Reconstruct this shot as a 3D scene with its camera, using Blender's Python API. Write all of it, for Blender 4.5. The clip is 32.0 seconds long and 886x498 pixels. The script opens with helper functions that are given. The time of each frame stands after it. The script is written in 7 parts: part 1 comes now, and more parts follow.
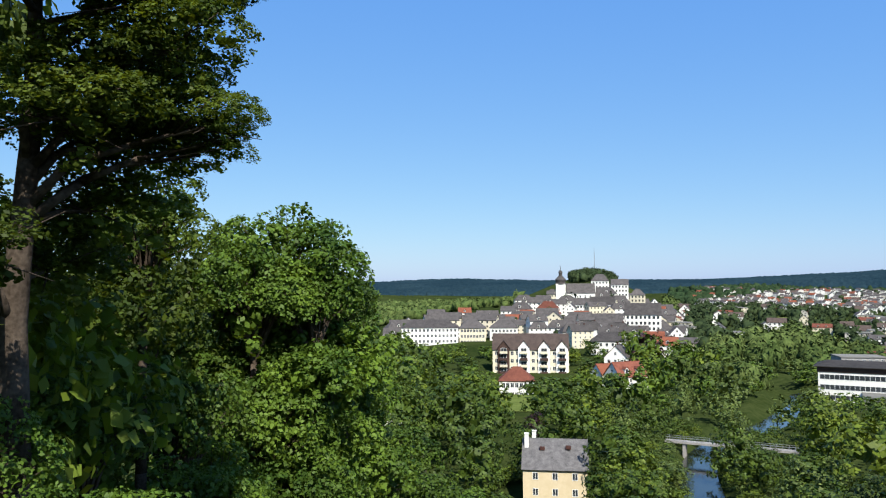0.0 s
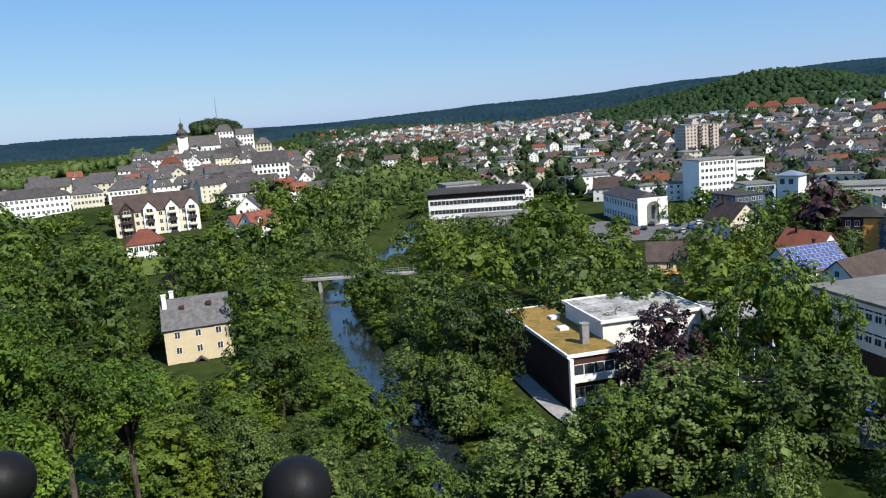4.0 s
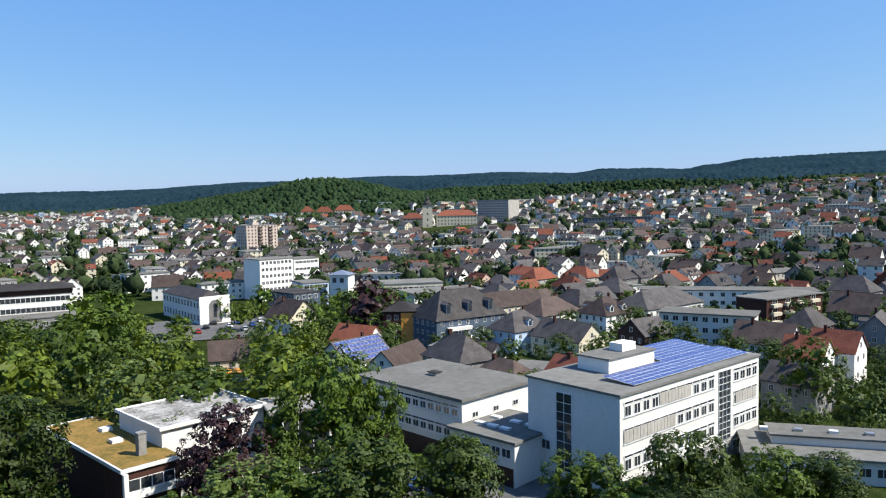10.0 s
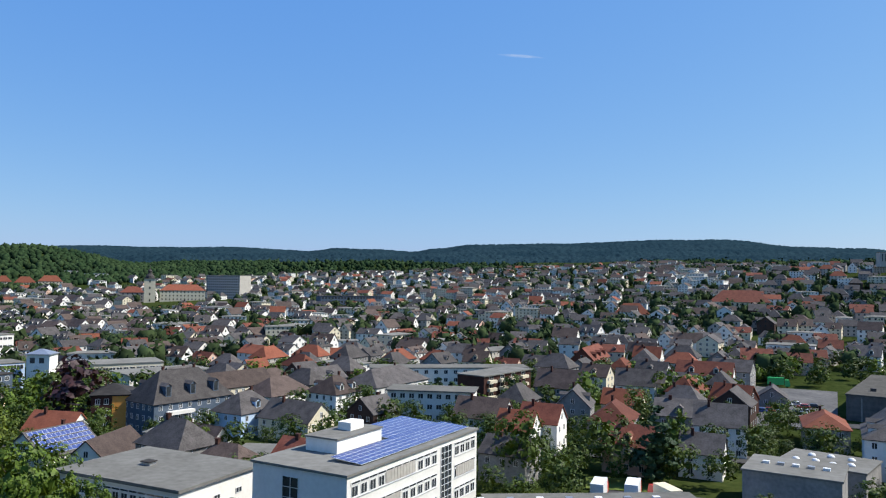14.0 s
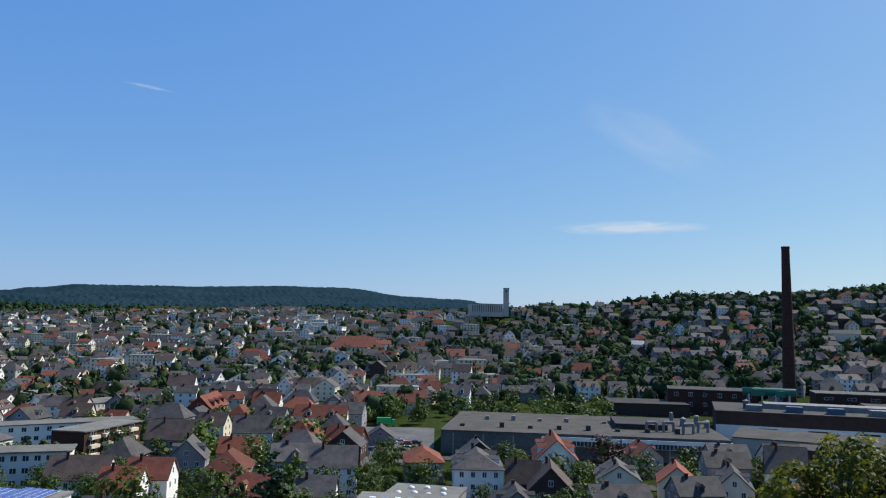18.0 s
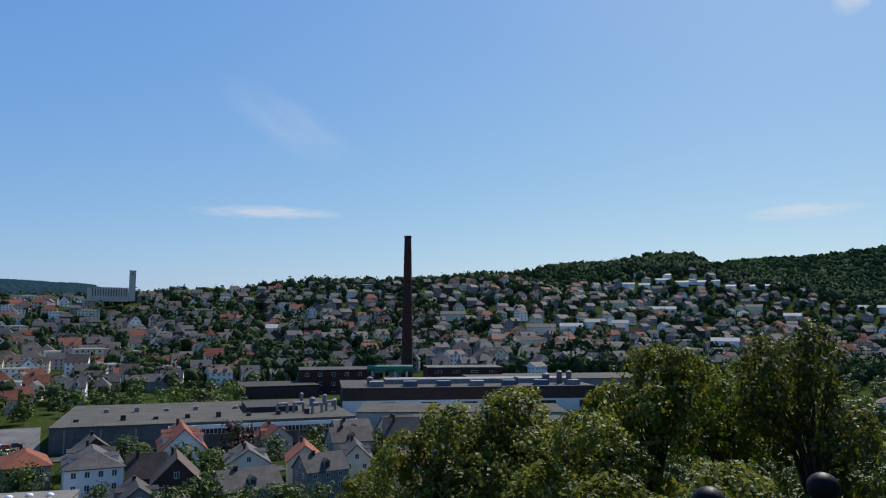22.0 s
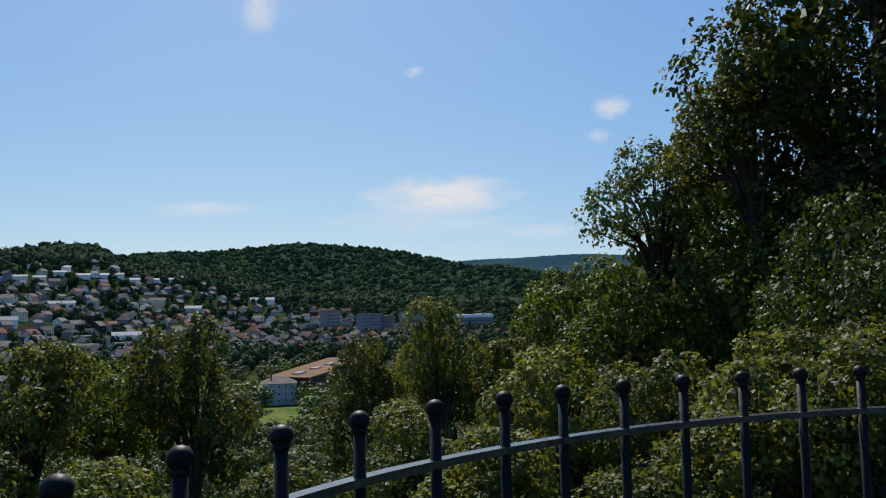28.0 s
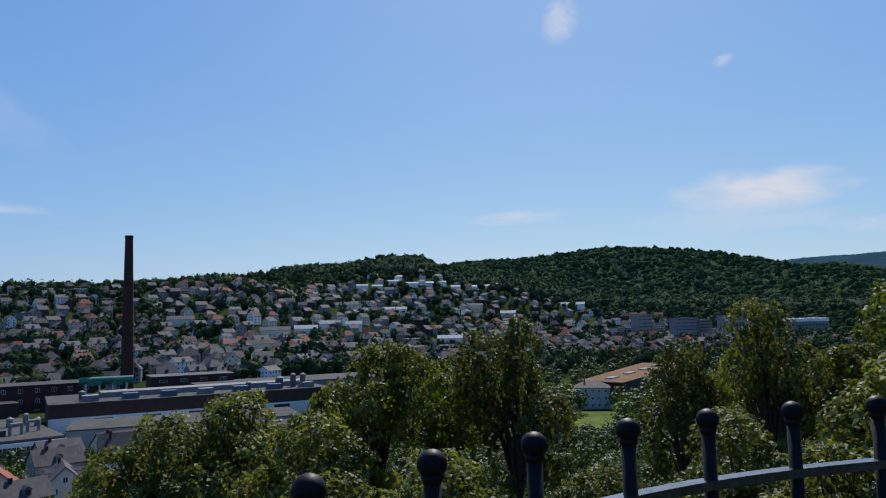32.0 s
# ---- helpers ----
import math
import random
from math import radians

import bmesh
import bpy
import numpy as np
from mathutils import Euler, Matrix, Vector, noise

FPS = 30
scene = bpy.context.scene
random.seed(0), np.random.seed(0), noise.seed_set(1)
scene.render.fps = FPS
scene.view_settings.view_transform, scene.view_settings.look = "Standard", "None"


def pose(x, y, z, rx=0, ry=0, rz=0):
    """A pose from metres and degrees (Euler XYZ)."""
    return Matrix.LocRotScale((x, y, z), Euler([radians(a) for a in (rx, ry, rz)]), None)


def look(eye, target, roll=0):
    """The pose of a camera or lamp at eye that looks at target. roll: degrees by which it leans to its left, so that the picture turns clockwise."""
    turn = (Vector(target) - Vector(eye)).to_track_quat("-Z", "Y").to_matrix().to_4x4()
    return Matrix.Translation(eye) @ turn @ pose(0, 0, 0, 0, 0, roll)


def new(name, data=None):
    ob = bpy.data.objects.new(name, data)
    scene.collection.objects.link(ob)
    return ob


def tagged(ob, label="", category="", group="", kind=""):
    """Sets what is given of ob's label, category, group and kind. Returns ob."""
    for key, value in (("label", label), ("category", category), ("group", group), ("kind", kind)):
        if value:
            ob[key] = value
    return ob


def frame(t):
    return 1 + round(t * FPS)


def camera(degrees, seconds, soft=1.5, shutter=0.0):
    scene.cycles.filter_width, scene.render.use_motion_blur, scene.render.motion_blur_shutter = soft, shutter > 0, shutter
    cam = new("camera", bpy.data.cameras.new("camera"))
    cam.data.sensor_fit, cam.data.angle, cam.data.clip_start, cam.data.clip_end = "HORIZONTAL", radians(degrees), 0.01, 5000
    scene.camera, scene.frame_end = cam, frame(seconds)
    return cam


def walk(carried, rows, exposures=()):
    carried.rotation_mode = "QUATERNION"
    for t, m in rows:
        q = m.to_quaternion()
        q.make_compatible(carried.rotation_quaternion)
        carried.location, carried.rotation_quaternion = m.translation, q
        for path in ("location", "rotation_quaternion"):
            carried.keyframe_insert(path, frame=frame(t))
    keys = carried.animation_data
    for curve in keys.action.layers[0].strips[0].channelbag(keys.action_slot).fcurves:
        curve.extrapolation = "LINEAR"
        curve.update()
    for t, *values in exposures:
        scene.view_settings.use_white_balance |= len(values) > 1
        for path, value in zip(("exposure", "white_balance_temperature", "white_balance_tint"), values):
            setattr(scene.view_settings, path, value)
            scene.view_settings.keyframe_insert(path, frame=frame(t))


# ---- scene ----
cam = camera(61.07, 32.0, soft=1.15)
EYE = 42.0  # height of the lookout's eye over the valley floor
ARM = 0.42  # the camera swings round at arm's length
TURNS = [
    (0.0, 4.85, 3.13, 0.27),
    (0.5, 2.31, 2.56, 0.65),
    (1.0, -2.17, 2.66, 0.61),
    (1.5, -6.86, 2.84, 0.97),
    (2.0, -10.33, 2.35, 1.54),
    (2.5, -13.70, -1.62, 2.80),
    (3.0, -18.15, -5.17, 3.36),
    (3.5, -21.03, -7.80, 3.74),
    (5.5, -28.65, -11.26, 4.12),
    (6.0, -31.77, -8.89, 3.78),
    (6.5, -34.72, -7.49, 3.18),
    (7.0, -34.69, -5.28, 2.72),
    (7.5, -33.72, -5.36, 2.10),
    (8.0, -36.62, -4.35, 1.31),
    (8.5, -41.91, -3.29, 1.69),
    (9.0, -45.80, -3.46, 1.81),
    (9.5, -51.61, -3.27, 1.66),
    (10.0, -55.32, -3.48, 1.05),
    (10.5, -57.42, -3.06, 0.37),
    (11.0, -60.31, -2.51, -0.17),
    (11.5, -63.91, -2.54, -0.54),
    (12.0, -65.86, -2.31, -0.44),
    (12.5, -68.16, -1.24, -0.35),
    (13.0, -71.04, -0.04, -0.52),
    (13.5, -72.88, 1.91, -0.81),
    (14.0, -75.41, 2.41, -0.73),
    (14.5, -77.92, 4.49, 0.14),
    (15.0, -80.47, 4.95, -1.41),
    (15.5, -87.47, 4.91, -0.36),
    (17.5, -99.97, 6.16, -1.17),
    (18.0, -103.49, 6.33, -1.19),
    (18.5, -105.63, 6.37, -0.72),
    (19.0, -108.30, 5.90, 0.80),
    (19.5, -114.13, 3.39, 1.91),
    (20.0, -113.70, 6.06, 0.08),
    (20.5, -115.39, 5.95, -1.05),
    (21.0, -119.44, 4.38, -0.91),
    (21.5, -124.14, 5.09, 0.99),
    (22.0, -130.70, 5.43, -0.14),
    (22.5, -135.45, 5.25, 0.22),
    (23.0, -137.66, 3.80, 0.86),
    (23.5, -141.42, 3.78, 0.81),
    (24.0, -144.93, 3.70, 0.30),
    (24.5, -148.41, 4.14, 0.86),
    (26.5, -161.57, 5.01, 0.79),
    (27.0, -165.46, 5.07, 0.73),
    (27.5, -169.81, 4.28, 0.54),
    (28.0, -173.90, 4.52, 1.18),
    (28.5, -179.32, 4.52, 0.67),
    (29.0, -183.86, 4.23, -0.42),
    (29.5, -183.38, 3.78, -0.12),
    (30.0, -177.55, 3.52, 1.28),
    (30.5, -172.87, 4.09, 1.49),
    (31.0, -164.38, 5.74, 0.29),
    (31.5, -158.74, 6.00, 1.19),
    (32.0, -150.63, 5.37, 1.37),
]


# small steps of the one who holds it: seconds, x, y, z
STEPS = np.array([(0, 0.13, -0.08, 0), (3.5, 0.13, -0.08, 0), (5.5, 0.03, -0.03, 0), (6, 0.06, -0.04, 0), (9, 0, 0, 0), (15, 0, 0, 0), (17.5, -0.1, 0, 0), (19.5, -0.18, 0.06, 0.003), (21, -0.204, 0.135, 0.008), (22, -0.092, 0.055, 0.012), (23, -0.071, 0.071, 0.013), (24, -0.063, -0.004, 0.014), (27, 0.041, 0.035, 0.006),
                  (28, 0, 0, 0.006), (29, -0.044, -0.041, -0.008), (30, -0.07, -0.036, -0.019), (31, -0.075, -0.021, -0.019), (32, -0.088, -0.051, -0.021)])


def swing(t, yaw, pitch, roll):
    a = radians(-yaw)
    dx, dy, dz = (float(np.interp(t, STEPS[:, 0], STEPS[:, k])) for k in (1, 2, 3))
    return t, pose(ARM * math.sin(a) + dx, ARM * math.cos(a) + dy, EYE + dz, 90 + pitch, roll, yaw)


EXPOSURES = [(0.0, 0.68, 6450, 9), (2.0, 0.36, 6150, 8), (3.5, 0.46, 6300, 9), (6.0, 0.66, 6500, 10), (13.0, 0.56, 6450, 10), (16.0, 0.41, 6300, 9), (19.0, 0.34, 6350, 10), (20.0, 0.51, 6400, 11), (21.0, 0.29, 6300, 10), (23.0, 0.28, 6400, 12), (27.0, 0.31, 6400, 12), (28.0, 0.31, 6400, 12),
             (29.0, 0.56, 6450, 13), (30.0, 0.76, 6480, 14), (31.0, 0.51, 6450, 14), (32.0, 0.18, 6000, 14)]
walk(cam, [swing(*r) for r in TURNS], EXPOSURES)

# ---- world and sun ----
SUN_AZ, SUN_EL = 160.0, 47.0
world = bpy.data.worlds.new("sky")
scene.world = world
world.use_nodes = True
wn = world.node_tree.nodes
sky = wn.new("ShaderNodeTexSky")
sky.sky_type, sky.sun_disc = "NISHITA", False
sky.sun_elevation, sky.sun_rotation = radians(SUN_EL), radians(SUN_AZ)
sky.air_density, sky.dust_density, sky.ozone_density = 1.0, 0.6, 2.0
tint, air = wn.new("ShaderNodeMix"), wn.new("ShaderNodeMix")
for node, kind, colour in ((tint, "MULTIPLY", (0.72, 0.68, 0.3, 1)), (air, "ADD", (0.3, 1.75, 6.4, 1))):
    node.data_type, node.blend_type = "RGBA", kind
    node.inputs[0].default_value = 1.0
    node.inputs[7].default_value = colour
world.node_tree.links.new(sky.outputs[0], tint.inputs[6])
world.node_tree.links.new(tint.outputs[2], air.inputs[6])
world.node_tree.links.new(air.outputs[2], wn["Background"].inputs[0])
wn["Background"].inputs[1].default_value = 0.071
sun_data = bpy.data.lights.new("sun", "SUN")
sun_data.energy, sun_data.angle, sun_data.color = 5.0, radians(0.53), (1.0, 0.95, 0.87)
sun = new("sun", sun_data)
sa, se = radians(SUN_AZ), radians(SUN_EL)
sun.matrix_world = look((0, 0, 200), (-math.sin(sa) * math.cos(se) * 99, -math.cos(sa) * math.cos(se) * 99, 200 - 99 * math.sin(se)))


# ---- materials ----
def surf(name, low, high, scale=1.0, rough=0.8, metal=0.0, bump=0.0, vary=0.0, fine=6.0, island=False, leaf=0.0, coord="Object"):
    """A surface whose colour wanders between low and high at two scales; vary: lightness from object to object."""
    m = bpy.data.materials.new(name)
    m.use_nodes = True
    n, l = m.node_tree.nodes, m.node_tree.links
    bsdf = n["Principled BSDF"]
    tc = n.new("ShaderNodeTexCoord")
    big, small = n.new("ShaderNodeTexNoise"), n.new("ShaderNodeTexNoise")
    big.inputs["Scale"].default_value, small.inputs["Scale"].default_value = scale, scale * fine
    big.inputs["Detail"].default_value, small.inputs["Detail"].default_value = 3, 4
    add = n.new("ShaderNodeMath")
    add.operation = "ADD"
    mix = n.new("ShaderNodeMix")
    mix.data_type = "RGBA"
    mix.inputs[6].default_value, mix.inputs[7].default_value = (*low, 1), (*high, 1)
    ramp = n.new("ShaderNodeMapRange")
    ramp.inputs[1].default_value, ramp.inputs[2].default_value = 0.7, 1.3
    for tex in (big, small):
        l.new(tc.outputs[coord], tex.inputs["Vector"])
    l.new(big.outputs[0], add.inputs[0])
    l.new(small.outputs[0], add.inputs[1])
    l.new(add.outputs[0], ramp.inputs[0])
    l.new(ramp.outputs[0], mix.inputs[0])
    colour = mix.outputs[2]
    if vary:
        hsv = n.new("ShaderNodeHueSaturation")
        src = n.new("ShaderNodeNewGeometry" if island else "ShaderNodeObjectInfo").outputs["Random Per Island" if island else "Random"]
        val = n.new("ShaderNodeMapRange")
        val.inputs[3].default_value, val.inputs[4].default_value = 1 - vary, 1 + vary
        l.new(src, val.inputs[0])
        l.new(val.outputs[0], hsv.inputs["Value"])
        l.new(colour, hsv.inputs["Color"])
        colour = hsv.outputs[0]
    if leaf:
        each, own, spread = n.new("ShaderNodeHueSaturation"), n.new("ShaderNodeNewGeometry"), n.new("ShaderNodeMapRange")
        spread.inputs[3].default_value, spread.inputs[4].default_value = 0.72, 1.28
        l.new(own.outputs["Random Per Island"], spread.inputs[0])
        l.new(spread.outputs[0], each.inputs["Value"])
        l.new(colour, each.inputs["Color"])
        colour = each.outputs[0]
    l.new(colour, bsdf.inputs["Base Color"])
    bsdf.inputs["Roughness"].default_value, bsdf.inputs["Metallic"].default_value = rough, metal
    bsdf.inputs["Specular IOR Level"].default_value = 0.0 if rough > 0.88 else 0.15 if rough > 0.65 else 0.25 if rough > 0.5 else 0.5
    if bump:
        b = n.new("ShaderNodeBump")
        b.inputs["Strength"].default_value, b.inputs["Distance"].default_value = min(1.0, bump), 0.3 / scale / fine
        l.new(small.outputs[0], b.inputs["Height"])
        l.new(b.outputs[0], bsdf.inputs["Normal"])
    if leaf:
        bsdf.inputs["Specular IOR Level"].default_value = 0.25
        tr, ms = n.new("ShaderNodeBsdfTranslucent"), n.new("ShaderNodeMixShader")
        ms.inputs[0].default_value = leaf
        through_leaf = n.new("ShaderNodeMix")
        through_leaf.data_type, through_leaf.blend_type = "RGBA", "MULTIPLY"
        through_leaf.inputs[0].default_value, through_leaf.inputs[7].default_value = 1.0, (1.4, 1.16, 0.5, 1)
        l.new(colour, through_leaf.inputs[6])
        l.new(through_leaf.outputs[2], tr.inputs[0])
        l.new(bsdf.outputs[0], ms.inputs[1])
        l.new(tr.outputs[0], ms.inputs[2])
        l.new(ms.outputs[0], n["Material Output"].inputs[0])
    return m


WHITE = surf("white_render", (0.67, 0.648, 0.592), (0.766, 0.744, 0.687), 0.25, 0.85, vary=0.1)
CREAM = surf("cream_render", (0.522, 0.47, 0.348), (0.644, 0.583, 0.435), 0.25, 0.85, vary=0.1)
YELLOW = surf("yellow_render", (0.539, 0.435, 0.27), (0.618, 0.513, 0.339), 0.25, 0.85, vary=0.05)
GREYWALL = surf("grey_render", (0.174, 0.165, 0.157), (0.278, 0.27, 0.252), 0.25, 0.85, vary=0.25)
BLUEWALL = surf("pale_blue_render", (0.365, 0.479, 0.626), (0.435, 0.548, 0.679), 0.25, 0.85)
SLATEBLUE = surf("slate_blue_cladding", (0.0609, 0.087, 0.122), (0.0957, 0.122, 0.157), 0.3, 0.7)
ORANGE = surf("orange_render", (0.626, 0.261, 0.0522), (0.696, 0.331, 0.087), 0.25, 0.85)
PINK = surf("apricot_render", (0.539, 0.365, 0.278), (0.626, 0.435, 0.331), 0.25, 0.85)
CONCRETE = surf("concrete", (0.209, 0.2, 0.183), (0.331, 0.313, 0.287), 0.3, 0.9, bump=0.2)
BRICK = surf("dark_brick", (0.0435, 0.0209, 0.0165), (0.0783, 0.0348, 0.0261), 0.8, 0.85, bump=0.3)
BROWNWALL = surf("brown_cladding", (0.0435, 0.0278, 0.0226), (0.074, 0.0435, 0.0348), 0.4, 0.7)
SLATE = surf("dark_slate", (0.0435, 0.0391, 0.0374), (0.0974, 0.0879, 0.0827), 0.5, 0.75, bump=0.3, vary=0.3)
BROWNTILE = surf("brown_tile", (0.0505, 0.0365, 0.0305), (0.1, 0.0731, 0.0609), 0.5, 0.75, bump=0.3, vary=0.25)
REDTILE = surf("red_tile", (0.139, 0.0452, 0.0261), (0.217, 0.074, 0.0418), 0.5, 0.8, bump=0.3, vary=0.3)
REDBROWN = surf("red_brown_tile", (0.104, 0.0348, 0.0226), (0.174, 0.0609, 0.0391), 0.5, 0.8, bump=0.3, vary=0.25)
FELT = surf("grey_roofing_felt", (0.13, 0.126, 0.112), (0.192, 0.188, 0.17), 0.12, 0.9, vary=0.15)
DARKFELT = surf("dark_roofing_felt", (0.0296, 0.027, 0.0252), (0.0609, 0.0557, 0.0505), 0.12, 0.85, vary=0.2)
GRAVEL = surf("pale_gravel_roof", (0.11, 0.105, 0.09), (0.5, 0.48, 0.44), 0.3, 0.95, bump=0.3)
MOSS = surf("mossy_roof", (0.12, 0.1, 0.03), (0.3, 0.18, 0.06), 0.35, 0.95, bump=0.4)
GLASS = surf("window_glass", (0.02, 0.024, 0.028), (0.05, 0.056, 0.06), 0.7, 0.12)
METAL = surf("galvanised_metal", (0.35, 0.36, 0.37), (0.5, 0.51, 0.52), 0.6, 0.4, metal=0.7)
PV = surf("solar_cell", (0.03, 0.055, 0.19), (0.05, 0.085, 0.26), 0.4, 0.3)
IRON = surf("black_painted_iron", (0.004, 0.004, 0.004), (0.01, 0.01, 0.01), 9.0, 0.52, bump=0.2)
IRON.node_tree.nodes["Principled BSDF"].inputs["Specular IOR Level"].default_value = 0.14
# Lighter, metallic tone than the bars, to give the rail the sky's sheen.
GLOSSIRON = surf("metallic_glossy_iron", (0.05, 0.05, 0.055), (0.13, 0.13, 0.14), 9.0, 0.26, metal=0.6, bump=0.1)
DULLMETAL = surf("weathered_sheet_metal", (0.14, 0.14, 0.14), (0.24, 0.24, 0.235), 0.6, 0.7, metal=0.2)
GRASS = surf("meadow", (0.0609, 0.087, 0.0218), (0.131, 0.161, 0.0435), 0.05, 0.95, bump=0.3)
ASPHALT = surf("asphalt", (0.087, 0.087, 0.087), (0.148, 0.144, 0.139), 0.1, 0.9)
WATER = surf("river_water", (0.012, 0.016, 0.014), (0.02, 0.026, 0.022), 0.3, 0.06, bump=0.05, fine=3.0)
BARK = surf("bark", (0.03, 0.023, 0.017), (0.1, 0.078, 0.06), 2.0, 0.95, bump=0.6)
LEAF = surf("leaf_green", (0.0285, 0.0584, 0.00599), (0.101, 0.15, 0.015), 0.3, 0.6, vary=0.25, leaf=0.18)
LEAF_YELLOW = surf("leaf_fresh_green", (0.0468, 0.079, 0.00658), (0.139, 0.18, 0.016), 0.3, 0.6, vary=0.25, leaf=0.18)
LEAF_WILLOW = surf("leaf_willow", (0.047, 0.0783, 0.0157), (0.126, 0.165, 0.0365), 0.3, 0.6, vary=0.2, leaf=0.18)
LEAF_DARK = surf("leaf_dark_green", (0.0167, 0.0348, 0.00451), (0.0567, 0.0836, 0.0103), 0.3, 0.6, vary=0.25, leaf=0.15)
# Near leaves: brighter, more translucent copies that make the crowns look backlit.
LEAF_ASH_LIT = surf("lit_ash_leaf", (0.042, 0.064, 0.013), (0.132, 0.157, 0.03), 0.3, 0.6, vary=0.25, leaf=0.42)
LEAF_MAPLE_LIT = surf("lit_maple_leaf", (0.056, 0.079, 0.015), (0.154, 0.177, 0.034), 0.3, 0.6, vary=0.25, leaf=0.42)
LEAF_OAK_LIT = surf("lit_oak_leaf", (0.0331, 0.0609, 0.00783), (0.113, 0.157, 0.0174), 0.3, 0.6, vary=0.25, leaf=0.42)
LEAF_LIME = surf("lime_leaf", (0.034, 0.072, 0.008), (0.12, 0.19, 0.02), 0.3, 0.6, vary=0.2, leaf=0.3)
# Beech base colour is darkened so those crowns look deep in shade.
LEAF_BEECH_SHADE = surf("shaded_beech_leaf", (0.018, 0.033, 0.005), (0.068, 0.096, 0.012), 0.3, 0.6, vary=0.25, leaf=0.28)
LEAF_COPPER = surf("leaf_copper_beech", (0.018, 0.01, 0.014), (0.05, 0.022, 0.024), 0.3, 0.55, vary=0.2, leaf=0.2)
LEAF_FIR = surf("needles", (0.014, 0.035, 0.014), (0.035, 0.07, 0.025), 0.4, 0.7, vary=0.2, leaf=0.1)
# Dark tone lifted to stand in for haze over the slopes.
CANOPY = surf("far_canopy", (0.0215, 0.034, 0.0165), (0.0478, 0.067, 0.0275), 0.02, 0.9, bump=0.5, vary=0.28, fine=15.0, island=True)
# Blue is mixed into this wood's base colour as distance haze.
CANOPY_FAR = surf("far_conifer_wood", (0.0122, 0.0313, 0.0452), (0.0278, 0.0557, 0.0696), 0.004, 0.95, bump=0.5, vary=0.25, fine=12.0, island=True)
GROUND = surf("valley_ground", (0.0157, 0.027, 0.00696), (0.0452, 0.0574, 0.0174), 0.02, 0.95, bump=0.3, fine=20.0)


# ---- mesh helpers ----
class Shape:
    """Collects faces with materials; put() makes one mesh object of them."""

    def __init__(self):
        self.v, self.f, self.m = [], [], []

    def face(self, pts, mat=0):
        k = len(self.v)
        self.v.extend(tuple(p) for p in pts)
        self.f.append(tuple(range(k, k + len(pts))))
        self.m.append(mat)

    def box(self, x0, x1, y0, y1, z0, z1, mat=0, top=None):
        k = len(self.v)
        self.v += [(x0, y0, z0), (x1, y0, z0), (x1, y1, z0), (x0, y1, z0), (x0, y0, z1), (x1, y0, z1), (x1, y1, z1), (x0, y1, z1)]
        self.f += [(k, k + 3, k + 2, k + 1), (k, k + 1, k + 5, k + 4), (k + 1, k + 2, k + 6, k + 5), (k + 2, k + 3, k + 7, k + 6), (k + 3, k, k + 4, k + 7), (k + 4, k + 5, k + 6, k + 7)]
        self.m += [mat] * 5 + [mat if top is None else top]

    def slab(self, pts, thick, mat=0):
        """A flat plate of that thickness under the polygon pts."""
        a = [Vector(p) for p in pts]
        n = (a[1] - a[0]).cross(a[2] - a[0]).normalized()
        if n.z < 0:
            a.reverse()
            n = -n
        b = [p - n * thick for p in a]
        self.face(a, mat)
        self.face(b[::-1], mat)
        for i in range(len(a)):
            j = (i + 1) % len(a)
            self.face((a[j], a[i], b[i], b[j]), mat)

    def tube(self, p, q, r0, r1, sides=8, mat=0, cap=True):
        p, q = Vector(p), Vector(q)
        w = (q - p).normalized()
        u = w.orthogonal().normalized()
        s = w.cross(u)
        k = len(self.v)
        for c, r in ((p, r0), (q, r1)):
            for i in range(sides):
                a = 2 * math.pi * i / sides
                self.v.append(tuple(c + (u * math.cos(a) + s * math.sin(a)) * r))
        for i in range(sides):
            j = (i + 1) % sides
            self.f.append((k + i, k + j, k + sides + j, k + sides + i))
            self.m.append(mat)
        if cap:
            self.f += [tuple(range(k + sides - 1, k - 1, -1)), tuple(range(k + sides, k + 2 * sides))]
            self.m += [mat, mat]

    def ball(self, c, r, rings=8, segs=12, squash=1.0, mat=0):
        k = len(self.v)
        for i in range(rings + 1):
            th = math.pi * i / rings
            for j in range(segs):
                a = 2 * math.pi * j / segs
                self.v.append((c[0] + r * math.sin(th) * math.cos(a), c[1] + r * math.sin(th) * math.sin(a), c[2] + r * squash * math.cos(th)))
        for i in range(rings):
            for j in range(segs):
                jn = (j + 1) % segs
                self.f.append((k + i * segs + j, k + (i + 1) * segs + j, k + (i + 1) * segs + jn, k + i * segs + jn))
                self.m.append(mat)

    def data(self, name, mats, smooth=False):
        me = bpy.data.meshes.new(name)
        me.from_pydata(self.v, [], self.f)
        for m in mats:
            me.materials.append(m)
        me.polygons.foreach_set("material_index", self.m)
        if smooth:
            me.polygons.foreach_set("use_smooth", [True] * len(self.f))
        me.update()
        return me


def part(name, shape, mats, parent=None, label="", m=None, smooth=False):
    """One mesh object of a Shape (or of ready mesh data), under its thing."""
    data = shape.data(name, mats if isinstance(mats, (list, tuple)) else [mats], smooth) if isinstance(shape, Shape) else shape
    ob = new(name, data)
    if parent is not None:
        ob.parent = parent
    if m is not None:
        ob.matrix_basis = m
    return tagged(ob, label)


